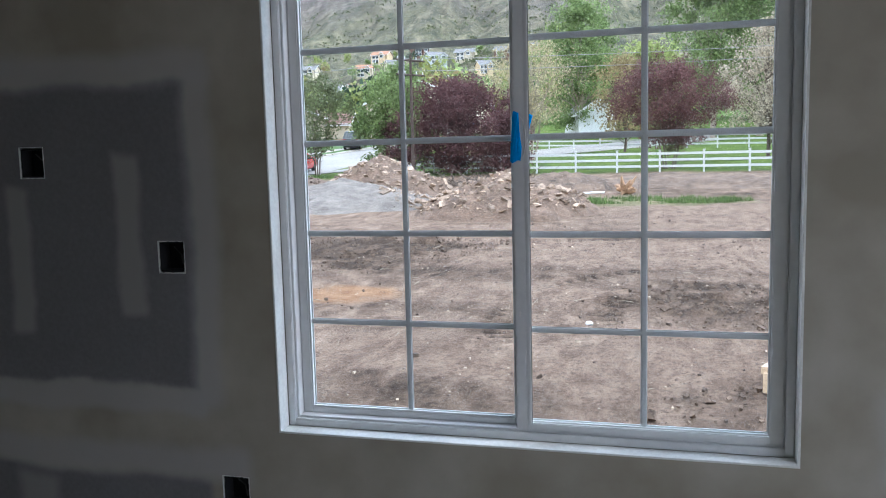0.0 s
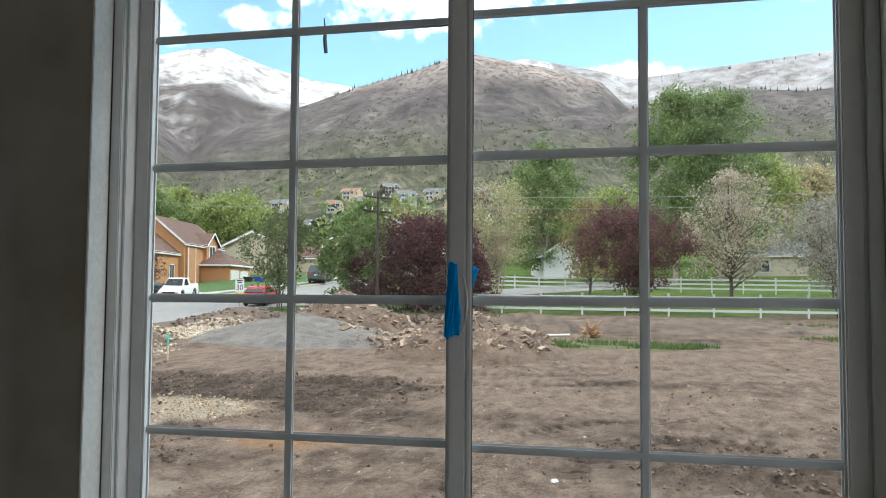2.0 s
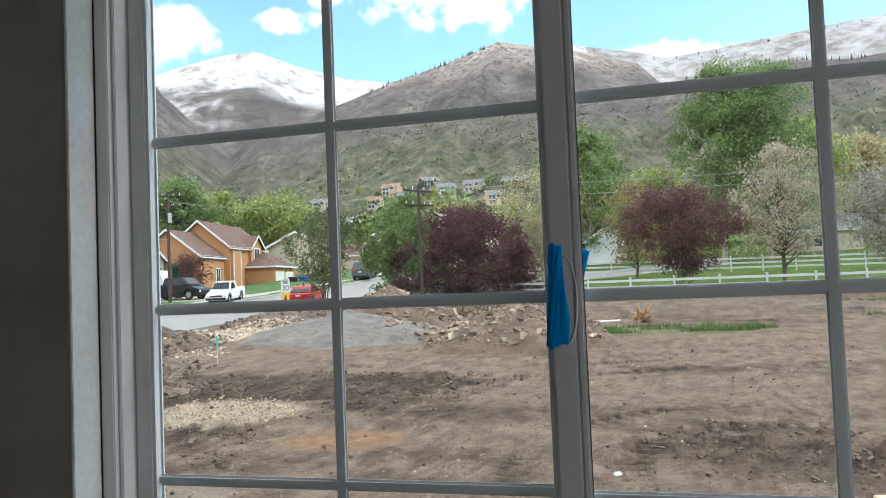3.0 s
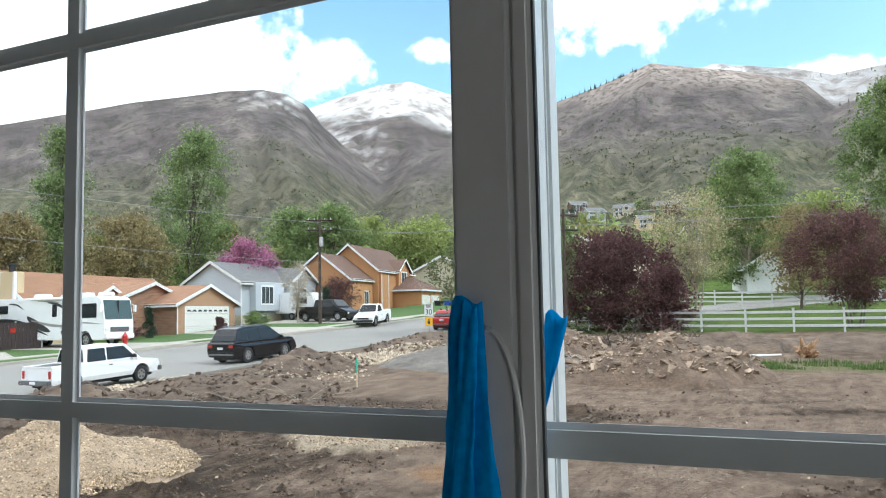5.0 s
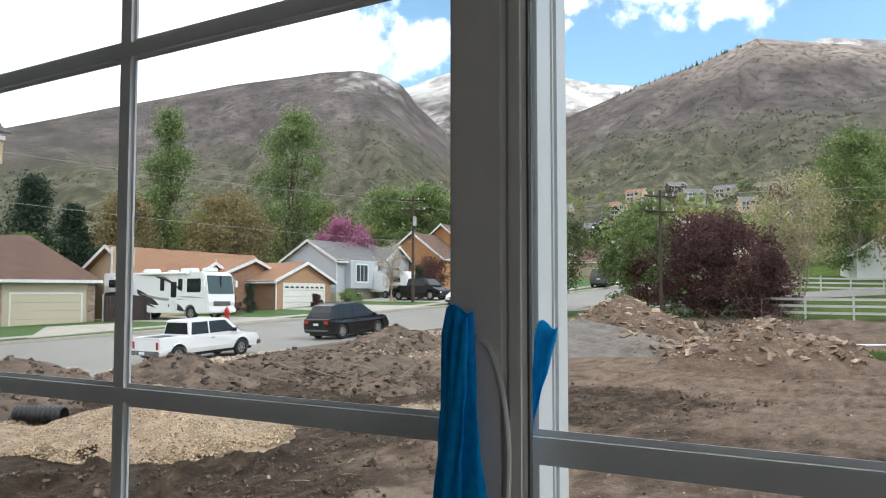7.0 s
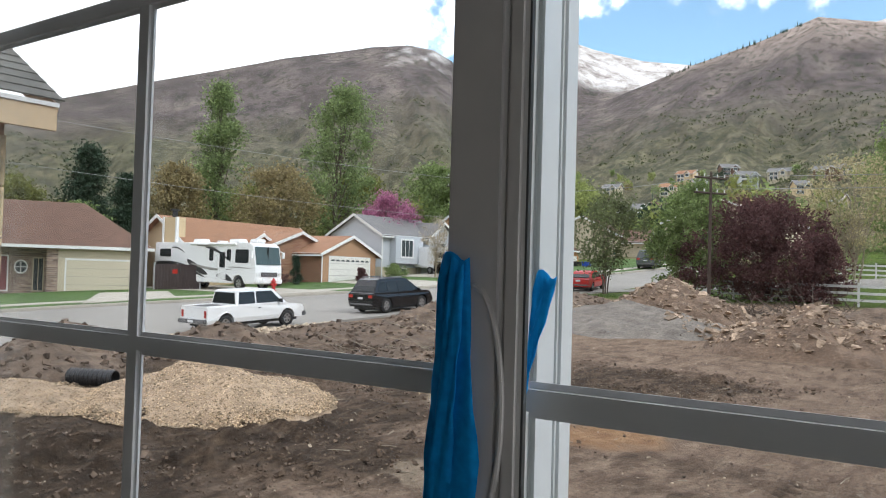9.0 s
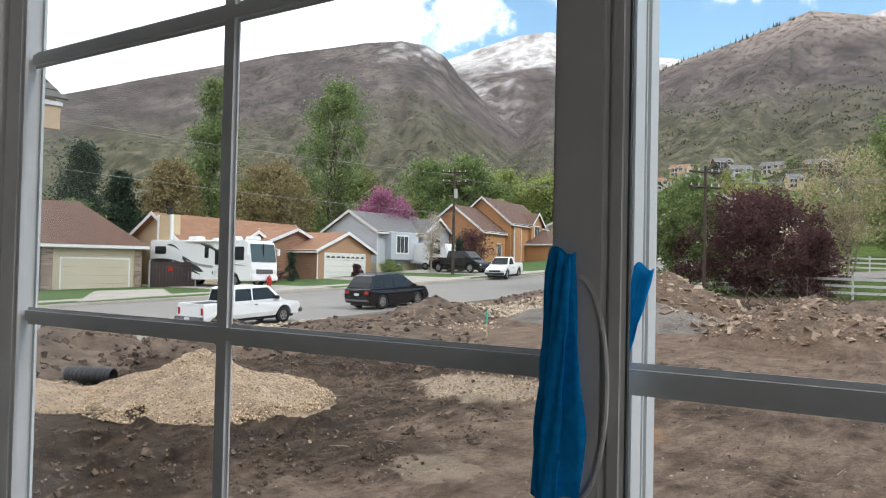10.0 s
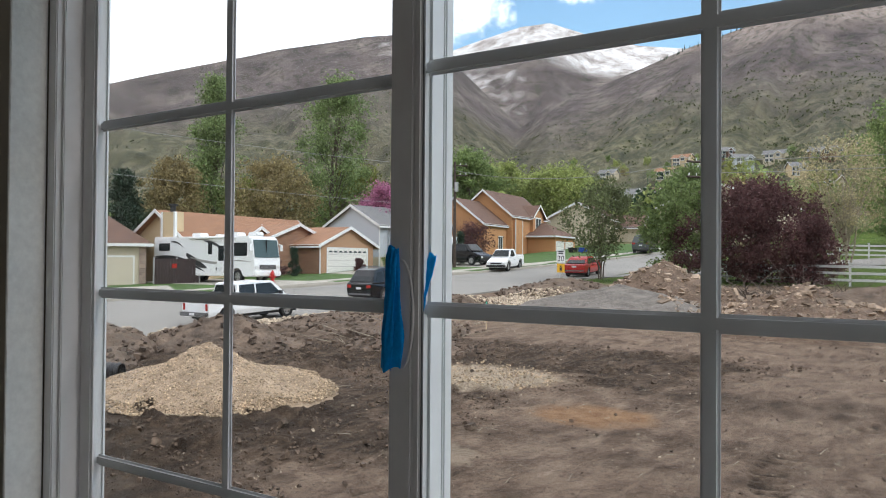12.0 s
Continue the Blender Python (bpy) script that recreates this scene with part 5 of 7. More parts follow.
for s in (-1, 1):
    boxed("headlight", (5.17, 5.3, s * 0.98 - 0.17, s * 0.98 + 0.17, 1.0, 1.2), "lamp", rv, bevel=0.03)
    bm = bmesh.new()
    box(bm, 5.0, 5.15, s * 1.45 - 0.08, s * 1.45 + 0.08, 2.2, 2.65)
    tube(bm, (5.05, s * 1.2, 2.7), (5.07, s * 1.45, 2.6), 0.03, 0.03, 6)
    part("mirror", bm, "paint_white", rv, bevel=0.01)
    for x0, x1, z0, z1, rr in ((-4.6, -3.4, 2.2, 2.75, 0), (0.7, 1.1, 1.95, 2.75, 0), (2.45, 2.85, 2.0, 2.75, 0), (3.3, 4.55, 1.85, 2.75, 0), (1.75, 2.3, 1.5, 2.55, 0)):
        panel("side_window", [(x0 + 0.05, z0), (x1 - 0.05, z0), (x1, z0 + 0.06), (x1, z1 - 0.06), (x1 - 0.05, z1), (x0 + 0.05, z1), (x0, z1 - 0.06), (x0, z0 + 0.06)], rvh, 0.012, "car_glass", rv, s)
    for x in (3.6, -2.4, -3.35):
        wheel(rv, x, s * 1.2, 0.46, 0.3, 0)
    panel("entry_door", [(1.6, 0.7), (2.4, 0.7), (2.4, 2.7), (1.6, 2.7)], rvh, 0.008, "paint_white", rv, s)
    # swoosh graphics: long tapering curves along the flank
    for k, (xa, za, xb, zb, w, bend, mat) in enumerate(((-5.1, 1.62, 0.4, 0.75, 0.2, 0.55, "stripe_dark"), (-5.0, 1.78, -0.6, 1.3, 0.14, 0.3, "stripe_dark"), (-1.6, 1.95, 0.6, 1.0, 0.34, -0.12, "stripe_dark"),
                                                        (-1.2, 1.75, 3.0, 1.4, 0.12, -0.3, "stripe_tan"), (1.5, 0.95, 3.1, 0.6, 0.3, 0.2, "stripe_dark"), (-3.3, 2.85, -1.9, 2.45, 0.07, 0.25, "stripe_dark"),
                                                        (0.3, 2.9, 2.9, 1.85, 0.13, 0.35, "stripe_dark"), (-0.6, 3.0, 1.6, 2.8, 0.06, 0.1, "stripe_tan"), (2.6, 1.55, 5.0, 1.45, 0.05, 0.05, "stripe_tan"))):
        top, bot = [], []
        for u in np.linspace(0, 1, 14):
            x, z, h = xa + (xb - xa) * u, za + (zb - za) * u + bend * math.sin(math.pi * u) * 0.6, 1.5 * w * math.sin(math.pi * min(1, u * 0.9 + 0.1)) ** 0.7
            top.append((x, z + h / 2)), bot.append((x, z - h / 2))
        panel("stripe", top + bot[::-1], rvh, 0.004 + 0.001 * k, mat, rv, s)
bm = bmesh.new()
tube(bm, (-1.2, -1.3, 3.12), (3.4, -1.3, 3.12), 0.09, 0.09, 10)
part("awning_roll", bm, "paint_white", rv)
for x, lx in ((-1.6, 1.0), (0.6, 0.5), (2.2, 1.1), (4.1, 0.8)):
    boxed("roof_unit", (x - lx / 2, x + lx / 2, -0.4, 0.4, 3.19, 3.5 if lx > 0.6 else 3.38), "paint_white", rv, bevel=0.08)


# ---- houses ----
def gable(h, x0, x1, y0, y1, z0, ze, rise, along, wall, roof, over=0.45, label="", lap=0.0, fascia="trim"):
    """One wing: walls up to the eaves with gables, a thick roof with overhang, and white fascia boards. along: the ridge's axis."""
    bm = bmesh.new()
    xm, ym = (x0 + x1) / 2, (y0 + y1) / 2
    c = {k: bm.verts.new(p) for k, p in dict(a=(x0, y0, z0), b=(x1, y0, z0), c=(x1, y1, z0), d=(x0, y1, z0), A=(x0, y0, ze), B=(x1, y0, ze), C=(x1, y1, ze), D=(x0, y1, ze)).items()}
    if along == "x":
        p, q = bm.verts.new((x0, ym, ze + rise)), bm.verts.new((x1, ym, ze + rise))
        sides = [(c["a"], c["b"], c["B"], c["A"]), (c["c"], c["d"], c["D"], c["C"]), (c["d"], c["a"], c["A"], p, c["D"]), (c["b"], c["c"], c["C"], q, c["B"]), (c["A"], c["B"], q, p), (c["C"], c["D"], p, q)]
    else:
        p, q = bm.verts.new((xm, y0, ze + rise)), bm.verts.new((xm, y1, ze + rise))
        sides = [(c["d"], c["a"], c["A"], c["D"]), (c["b"], c["c"], c["C"], c["B"]), (c["a"], c["b"], c["B"], p, c["A"]), (c["c"], c["d"], c["D"], q, c["C"]), (c["A"], c["D"], q, p), (c["B"], p, q, c["C"])]
    for s in sides:
        bm.faces.new(s)
    w = part("wall", bm, wall, h)
    half = (y1 - y0) / 2 if along == "x" else (x1 - x0) / 2
    drop = over * rise / half
    t = 0.14
    for s in (-1, 1):
        bm = bmesh.new()
        if along == "x":
            e = ym + s * (half + over)
            cs = [(x0 - over, e, ze - drop + 0.02), (x1 + over, e, ze - drop + 0.02), (x1 + over, ym, ze + rise + 0.02), (x0 - over, ym, ze + rise + 0.02)]
        else:
            e = xm + s * (half + over)
            cs = [(e, y1 + over, ze - drop + 0.02), (e, y0 - over, ze - drop + 0.02), (xm, y0 - over, ze + rise + 0.02), (xm, y1 + over, ze + rise + 0.02)]
        slab(bm, cs if s < 0 else cs[::-1], t)
        r = part("roof", bm, roof, h)
        for k, (u, v) in enumerate(((0, 3), (1, 2), (0, 1))):
            bm = bmesh.new()
            a, b_ = Vector(cs[u]), Vector(cs[v])
            out = Vector((0, 0, 0))
            mid = (Vector(cs[0]) + Vector(cs[2])) / 2
            d = ((a + b_) / 2 - mid)
            d = Vector((d.x, 0, 0)).normalized() if (k < 2) == (along == "x") else Vector((0, d.y, 0)).normalized()
            o = d * 0.03
            zz = Vector((0, 0, 0.16 / max(0.6, math.cos(math.atan2(rise, half)))))
            dn = Vector((0, 0, -0.1))
            vs = [bm.verts.new(v_) for v_ in (a + dn, b_ + dn, b_ + zz, a + zz, a + dn + o, b_ + dn + o, b_ + zz + o, a + zz + o)]
            for fc in ((0, 1, 2, 3), (4, 7, 6, 5), (0, 4, 5, 1), (1, 5, 6, 2), (2, 6, 7, 3), (3, 7, 4, 0)):
                bm.faces.new([vs[i] for i in fc])
            part("fascia", bm, fascia, r)
    return w


def hip(h, x0, x1, y0, y1, z0, ze, rise, wall, roof, over=0.5, wall_dims=None):
    bm = bmesh.new()
    for a, b_, c, d in wall_dims or ((x0, x1, y0, y1),):
        box(bm, a, b_, c, d, z0, ze)
    part("wall", bm, wall, h)
    X0_, X1_, Y0_, Y1_ = x0 - over, x1 + over, y0 - over, y1 + over
    k = min(X1_ - X0_, Y1_ - Y0_) / 2
    if X1_ - X0_ > Y1_ - Y0_:
        p, q = (X0_ + k, (Y0_ + Y1_) / 2, ze + rise), (X1_ - k, (Y0_ + Y1_) / 2, ze + rise)
    else:
        p, q = ((X0_ + X1_) / 2, Y0_ + k, ze + rise), ((X0_ + X1_) / 2, Y1_ - k, ze + rise)
    bm = bmesh.new()
    v = [bm.verts.new(c) for c in ((X0_, Y0_, ze), (X1_, Y0_, ze), (X1_, Y1_, ze), (X0_, Y1_, ze), p, q)]
    longx = X1_ - X0_ > Y1_ - Y0_
    for f in (((0, 1, 5, 4), (1, 2, 5), (2, 3, 4, 5), (3, 0, 4)) if longx else ((0, 1, 4), (1, 2, 5, 4), (2, 3, 5), (3, 0, 4, 5))):
        bm.faces.new([v[i] for i in f])
    bm.faces.new([v[i] for i in (3, 2, 1, 0)])
    r = part("roof", bm, roof, h)
    bm = bmesh.new()
    for dims in ((X0_ - 0.03, X1_ + 0.03, Y0_ - 0.03, Y0_ - 0.002), (X0_ - 0.03, X1_ + 0.03, Y1_ + 0.002, Y1_ + 0.03), (X0_ - 0.03, X0_ - 0.002, Y0_, Y1_), (X1_ + 0.002, X1_ + 0.03, Y0_, Y1_)):
        box(bm, dims[0], dims[1], dims[2], dims[3], ze - 0.18, ze + 0.03)
    part("fascia", bm, "trim", r)


def opening(h, name, face, at, u0, u1, z0, z1, mat, frame_mat="trim", bars=1, proud=0.05, fw=0.09):
    """A window or door set on a wall face: face is x+, y- or y+; at is the wall's plane."""
    def placed(bm, ua, ub, da, db, za, zb):
        if face == "x+":
            box(bm, at + da, at + db, ua, ub, za, zb)
        elif face == "y-":
            box(bm, ua, ub, at - db, at - da, za, zb)
        else:
            box(bm, ua, ub, at + da, at + db, za, zb)
    bm = bmesh.new()
    placed(bm, u0, u1, 0.002, proud * 0.5, z0, z1)
    o = part(name, bm, mat, h)
    bm = bmesh.new()
    placed(bm, u0 - fw, u0, 0.002, proud, z0 - fw, z1 + fw), placed(bm, u1, u1 + fw, 0.002, proud, z0 - fw, z1 + fw)
    placed(bm, u0, u1, 0.002, proud, z1, z1 + fw), placed(bm, u0, u1, 0.002, proud, z0 - fw, z0)
    for k in range(1, bars + 1):
        u = u0 + (u1 - u0) * k / (bars + 1)
        placed(bm, u - 0.03, u + 0.03, 0.002, proud * 0.8, z0, z1)
    part("frame", bm, frame_mat, o)
    return o


def garage_door(h, face, at, u0, u1, z0, z1, mat, arcs=False):
    o = opening(h, "garage_door", face, at, u0, u1, z0, z1, mat, "trim", 0, 0.05, 0.12)
    bm = bmesh.new()
    n = 4
    for k in range(1, n):
        z = z0 + (z1 - z0) * k / n
        dims = (at + 0.026, at + 0.032, u0, u1, z - 0.012, z + 0.012) if face == "x+" else (u0, u1, at - 0.032, at - 0.026, z - 0.012, z + 0.012)
        box(bm, *dims)
    part("panel_joint", bm, "stripe_tan", o)
    if arcs:
        m_ = 8
        for k in range(m_):
            c = u0 + (u1 - u0) * (k + 0.5) / m_
            bm = bmesh.new()
            pts = [(c - 0.2, z1 - 0.34), (c + 0.2, z1 - 0.34), (c + 0.12, z1 - 0.18), (c - 0.12, z1 - 0.18)]
            slab(bm, [(at + 0.027, u, z) for u, z in pts], 0.008)
            part("light_pane", bm, "house_glass", o)


def house(x, y, yaw, z, label, size=(1, 1, 1)):
    return thing("house", Matrix.Translation((x, y, z)) @ pose(0, 0, 0, 0, 0, yaw) @ Matrix.Diagonal((*size, 1)), label, "house", "houses along the street")


# cream house with a hipped brown roof; its garage looks at the lot. Local x+ is the garage front.
h = house(-52.07, 31.53, -30.4, -0.36, "cream stucco house with brown hipped roof and garage", (0.93, 0.87, 0.99))
hip(h, -9.5, 0.0, -14.0, 4.0, -0.9, 3.0, 3.3, "siding_cream", "roof_brown", wall_dims=((-9.5, 0.0, -3.3, 4.0),))
bm = bmesh.new()
box(bm, -9.4, -1.4, -14.0, -3.31, -0.9, 2.99)
part("wing_wall", bm, "brick_mix", h, "mixed brown brick wall")
garage_door(h, "x+", 0.0, -1.9, 3.0, -0.2, 2.05, "door_cream")
bm = bmesh.new()
for a, b_ in ((-3.3, -2.5), (3.45, 4.0)):
    box(bm, 0.002, 0.1, a, b_, -0.9, 2.75)
part("brick_pier", bm, "brick_mix", h, "mixed brown brick facing")
opening(h, "front_door", "x+", -1.4, -4.25, -3.6, -0.1, 2.1, "house_glass", "siding_cream", 1)
opening(h, "side_door", "x+", -1.4, -7.3, -6.1, -0.1, 2.2, "door_red", "trim", 0)
bm = bmesh.new()
tube(bm, (-1.39, -5.15, 1.5), (-1.33, -5.15, 1.5), 0.42, 0.42, 20)
o = part("round_window", bm, "house_glass", h)
bm = bmesh.new()
for k in range(20):
    a, c = 2 * math.pi * k / 20, 2 * math.pi * (k + 1) / 20
    tube(bm, (-1.33, -5.15 + 0.44 * math.cos(a), 1.5 + 0.44 * math.sin(a)), (-1.33, -5.15 + 0.44 * math.cos(c), 1.5 + 0.44 * math.sin(c)), 0.05, 0.05, 6)
box(bm, -1.335, -1.31, -5.18, -5.12, 1.08, 1.92), box(bm, -1.335, -1.31, -5.57, -4.73, 1.47, 1.53)
part("frame", bm, "trim", o)

# tan and brick rambler behind the motorhome
h = house(-49.96, 46.11, 7, 0.64, "tan stucco and brick rambler with rust shingle roof", (0.72, 1.4, 0.95))
gable(h, -8.4, -1.2, -6.1, 5.0, -1.5, 2.7, 2.0, "y", "siding_tan", "roof_tan")
gable(h, -3.0, 5.4, 1.0, 6.6, -1.5, 2.35, 1.5, "x", "siding_wood", "roof_tan")
gable(h, -2.6, 0.4, -2.6, -0.2, -1.5, 2.7, 0.9, "x", "siding_tan", "roof_tan")
gable(h, -3.0, 1.8, -2.0, 4.4, -1.5, 2.5, 1.5, "x", "brick_red", "roof_tan")
bm = bmesh.new()
box(bm, -2.9, 5.43, 0.9, 0.998, -1.2, 2.2)
part("brick_wainscot", bm, "brick_red", h, "red brown brick facing")
garage_door(h, "x+", 5.4, 1.75, 5.85, -0.1, 2.0, "door_white", True)
bm = bmesh.new()
box(bm, -3.4, -1.6, -6.7, -6.095, -1.5, 4.6)
o = part("chimney", bm, "siding_tan", h)
boxed("chimney_trim", (-3.5, -3.3, -6.76, -6.6, -1.5, 4.62), "trim", o)
boxed("chimney_trim", (-1.7, -1.5, -6.76, -6.6, -1.5, 4.62), "trim", o)
bm = bmesh.new()
tube(bm, (-2.5, -6.4, 4.6), (-2.5, -6.4, 5.1), 0.18, 0.18, 10)
tube(bm, (-2.5, -6.4, 5.1), (-2.5, -6.4, 5.25), 0.3, 0.3, 10)
part("flue_cap", bm, "trim_black", o)
bm = bmesh.new()
tube(bm, (5.5, 0.92, -0.3), (5.5, 0.92, 2.2), 0.05, 0.05, 8)
part("downpipe", bm, "trim", h)

# light blue split-level
h = house(-48.18, 62.81, -2.6, 1.05, "light blue split-level house with grey roof", (0.93, 0.79, 0.95))
gable(h, -7.2, 0.0, -6.2, 5.2, -1.8, 4.1, 1.9, "y", "siding_blue", "roof_grey")
gable(h, -5.0, 0.9, 1.2, 6.4, -1.5, 4.1, 1.5, "x", "siding_blue", "roof_grey")
bm = bmesh.new()
box(bm, -7.25, 0.04, -6.24, 5.0, -1.8, 0.9)
part("brick_base", bm, "siding_cream", h, "pale grey brick lower storey")
bm = bmesh.new()
box(bm, 0.0, 0.75, -4.6, 0.4, 1.3, 4.0)
part("bay", bm, "siding_blue", h, "projecting upper storey")
opening(h, "window", "x+", 0.75, -3.6, -1.6, 2.0, 3.6, "house_glass", bars=2, fw=0.16)
opening(h, "window", "x+", 0.04, -4.2, -1.8, -0.3, 0.75, "house_glass", bars=1, fw=0.12)
opening(h, "window", "x+", 0.9, 2.8, 4.4, 1.9, 3.5, "house_glass", bars=1, fw=0.12)
opening(h, "window", "x+", 0.9, 2.5, 4.7, -0.9, 0.7, "trim", bars=1, fw=0.1)
opening(h, "front_door", "x+", 0.0, 0.55, 1.1, -0.1, 2.2, "house_glass", bars=0)
bm = bmesh.new()
tube(bm, (0.12, -6.2, -0.8), (0.12, -6.2, 4.0), 0.06, 0.06, 8)
part("downpipe", bm, "trim", h)

# orange two-storey house
h = house(-44.17, 77.15, 8.0, 2.16, "orange stucco two-storey house with brown roofs", (0.62, 0.93, 0.84))
gable(h, -10.5, 0.0, -3.0, 8.5, -2.5, 5.2, 3.2, "y", "siding_orange", "roof_brown")
gable(h, -11.5, -1.0, -9.2, -3.0, -2.5, 3.9, 3.0, "y", "siding_orange", "roof_brown")
gable(h, -2.5, 0.6, 2.6, 6.2, 0.5, 5.4, 1.4, "x", "siding_orange", "roof_brown")
hip(h, -3.0, 5.2, 1.8, 9.2, -2.5, 2.7, 1.9, "siding_orange", "roof_brown")
opening(h, "window", "x+", 0.6, 3.6, 5.2, 3.6, 5.1, "house_glass", bars=1, fw=0.16)
opening(h, "window", "x+", -1.0, -5.2, -4.2, 0.6, 2.4, "house_glass", bars=1, fw=0.1)
garage_door(h, "x+", 5.2, 2.3, 5.0, -0.4, 1.9, "door_white")
garage_door(h, "x+", 5.2, 5.7, 8.4, -0.4, 1.9, "door_white")
bm = bmesh.new()
box(bm, -1.2, 0.5, -2.6, -0.6, -1.5, 4.6)
o = part("chimney", bm, "siding_orange", h)
for y in (-2.7, -0.62):
    boxed("chimney_trim", (0.4, 0.56, y, y + 0.12, -1.5, 4.62), "trim", o)

# houses further up the street, and a small white barn in the pasture
h = house(-41.0, 96.0, 12, 4.2, "cream house with tan gabled roof half hidden by trees")
gable(h, -8, 0, -5, 6, -2.5, 2.6, 2.0, "y", "siding_cream", "roof_brown")
gable(h, -4, 3, -1.5, 4, -2.5, 1.8, 1.4, "x", "siding_cream", "roof_brown")
h = house(-29.0, 102.0, 0, 5.0, "cream house with rust roof half hidden by trees")
gable(h, -7, 7, -5, 5, -3, 3.4, 2.6, "y", "siding_cream", "roof_tan")
opening(h, "window", "y-", -5.0, -3.0, -1.0, 0.6, 2.2, "house_glass")
h = house(-7.2, 88.0, 20, 3.3, "small white barn with gabled roof by pasture")
gable(h, -2.0, 2.0, -3, 3, -1.5, 2.4, 1.3, "y", "trim", "roof_grey")
h = house(15.0, 92.0, 5, 3.6, "small cream house behind pasture and cottonwood trees")
gable(h, -3.5, 3.5, -3, 3, -2, 2.2, 1.4, "x", "siding_cream", "roof_grey")
opening(h, "window", "y-", -3.0, -2.0, -0.4, 0.4, 1.6, "house_glass")

# houses on the foothill
rnd = random.Random(4)
for az, el, r, w, wall, roof in ((27.2, 5.3, 330, 15, "siding_blue", "roof_grey"), (23.9, 5.6, 350, 12, "siding_cream", "roof_grey"), (25.2, 4.6, 260, 8, "trim", "roof_grey"), (22.5, 3.4, 220, 13, "trim", "roof_grey"),
                                 (19.0, 6.5, 350, 13, "siding_tan", "roof_tan"), (20.2, 5.6, 320, 12, "siding_cream", "roof_tan"), (15.3, 6.4, 330, 14, "siding_blue", "roof_grey"), (16.4, 6.9, 370, 12, "roof_brown", "roof_grey"),
                                 (17.9, 4.7, 270, 9, "trim", "roof_brown"), (13.2, 6.6, 350, 15, "siding_cream", "roof_grey"), (14.0, 5.0, 270, 10, "siding_cream", "roof_brown"), (10.4, 6.6, 330, 17, "roof_brown", "roof_grey"),
                                 (8.8, 6.8, 340, 16, "roof_brown", "roof_grey"), (9.8, 4.6, 240, 9, "siding_cream", "roof_brown"), (-14.5, 9.5, 450, 15, "siding_cream", "roof_grey"), (21.0, 4.2, 250, 9, "siding_cream", "roof_brown"),
                                 (12.0, 5.6, 300, 10, "siding_tan", "roof_grey"), (18.3, 5.9, 340, 9, "siding_cream", "roof_grey")):
    reach = np.linspace(150, 900, 400)
    lx, ly = 0.25 - reach * math.sin(radians(az)), -0.6 + reach * math.cos(radians(az))
    seen_el = np.degrees(np.arctan2(height(lx, ly) - 1.48, reach))
    k = int(np.argmax(seen_el > el))
    r, x, y = reach[k], lx[k], ly[k]
    z = float(height(x, y))
    w *= 0.48 * r / 300
    h = house(x, y, math.degrees(rnd.uniform(-0.5, 0.5)) + az, z, {"trim": "white", "siding_blue": "blue-grey", "siding_cream": "cream", "siding_tan": "tan", "roof_brown": "dark brown"}[wall] + " hillside house among trees")
    gable(h, -w / 2, w / 2, -4, 4, -6, 4.4, 2.2, "x", wall, roof, 0.6)
    gable(h, w * 0.05, w * 0.4, -5.5, -3.9, -6, 4.0, 1.5, "y", wall, roof, 0.5)
    for u in (-0.32, -0.12):
        for zz in (0.2, 2.4):
            opening(h, "window", "y-", -4.0, u * w - 0.8, u * w + 0.8, zz, zz + 1.4, "house_glass", proud=0.1, fw=0.2)
    opening(h, "window", "y-", -5.5, w * 0.225 - 0.9, w * 0.225 + 0.9, 2.6, 4.0, "house_glass", proud=0.1, fw=0.2)

# the garage wing of this house: sheathed wall and shingled roof
wing = thing("garage_wing", Matrix.Translation((0, 0, 0)), "unfinished garage wing sheathed in oriented strand board", "building")
WX, WY = -6.3, 2.82
bm = bmesh.new()
box(bm, -13.0, WX, -6.0, WY, -2.4, 2.62)
body = part("wall_core", bm, "wood_stump", wing)
seams = [-2.4 + 0.406 * k for k in range(13)]
for k, (za, zb) in enumerate(zip(seams, seams[1:])):
    bm = bmesh.new()
    box(bm, WX + 0.001, WX + 0.013, -6.0, WY + 0.012, za + 0.007, min(zb, 2.62) - 0.007)
    part("sheathing_board", bm, "osb", wing)
boxed("fascia", (WX + 0.36, WX + 0.4, -6.0, WY + 0.2, 2.5, 2.68), "lumber", wing, "raw lumber fascia board")
boxed("soffit", (WX + 0.014, WX + 0.359, -6.0, WY + 0.2, 2.56, 2.58), "lumber", wing)
boxed("drip_edge", (WX + 0.36, WX + 0.415, -6.0, WY + 0.21, 2.681, 2.715), "flashing", wing, "white metal drip edge")
pitch = 0.62
n_ = 22
for k in range(n_):
    d = k * 0.14
    x = WX + 0.43 - d
    bm = bmesh.new()
    z = 2.72 + pitch * d
    slab(bm, [(x, -6.0, z + 0.012), (x, WY + 0.24, z + 0.012), (x - 0.16, WY + 0.24, z + 0.16 * pitch), (x - 0.16, -6.0, z + 0.16 * pitch)], 0.012)
    part("shingle_course", bm, "shingle_dark", wing)
bm = bmesh.new()
prev = WX + 0.4 - n_ * 0.14
slab(bm, [(WX + 0.4, WY + 0.2, 2.7), (WX + 0.4, WY + 0.22, 2.7), (prev, WY + 0.22, 2.7 + pitch * n_ * 0.14), (prev, WY + 0.2, 2.7 + pitch * n_ * 0.14)], -0.16)
part("rake_board", bm, "lumber", wing)


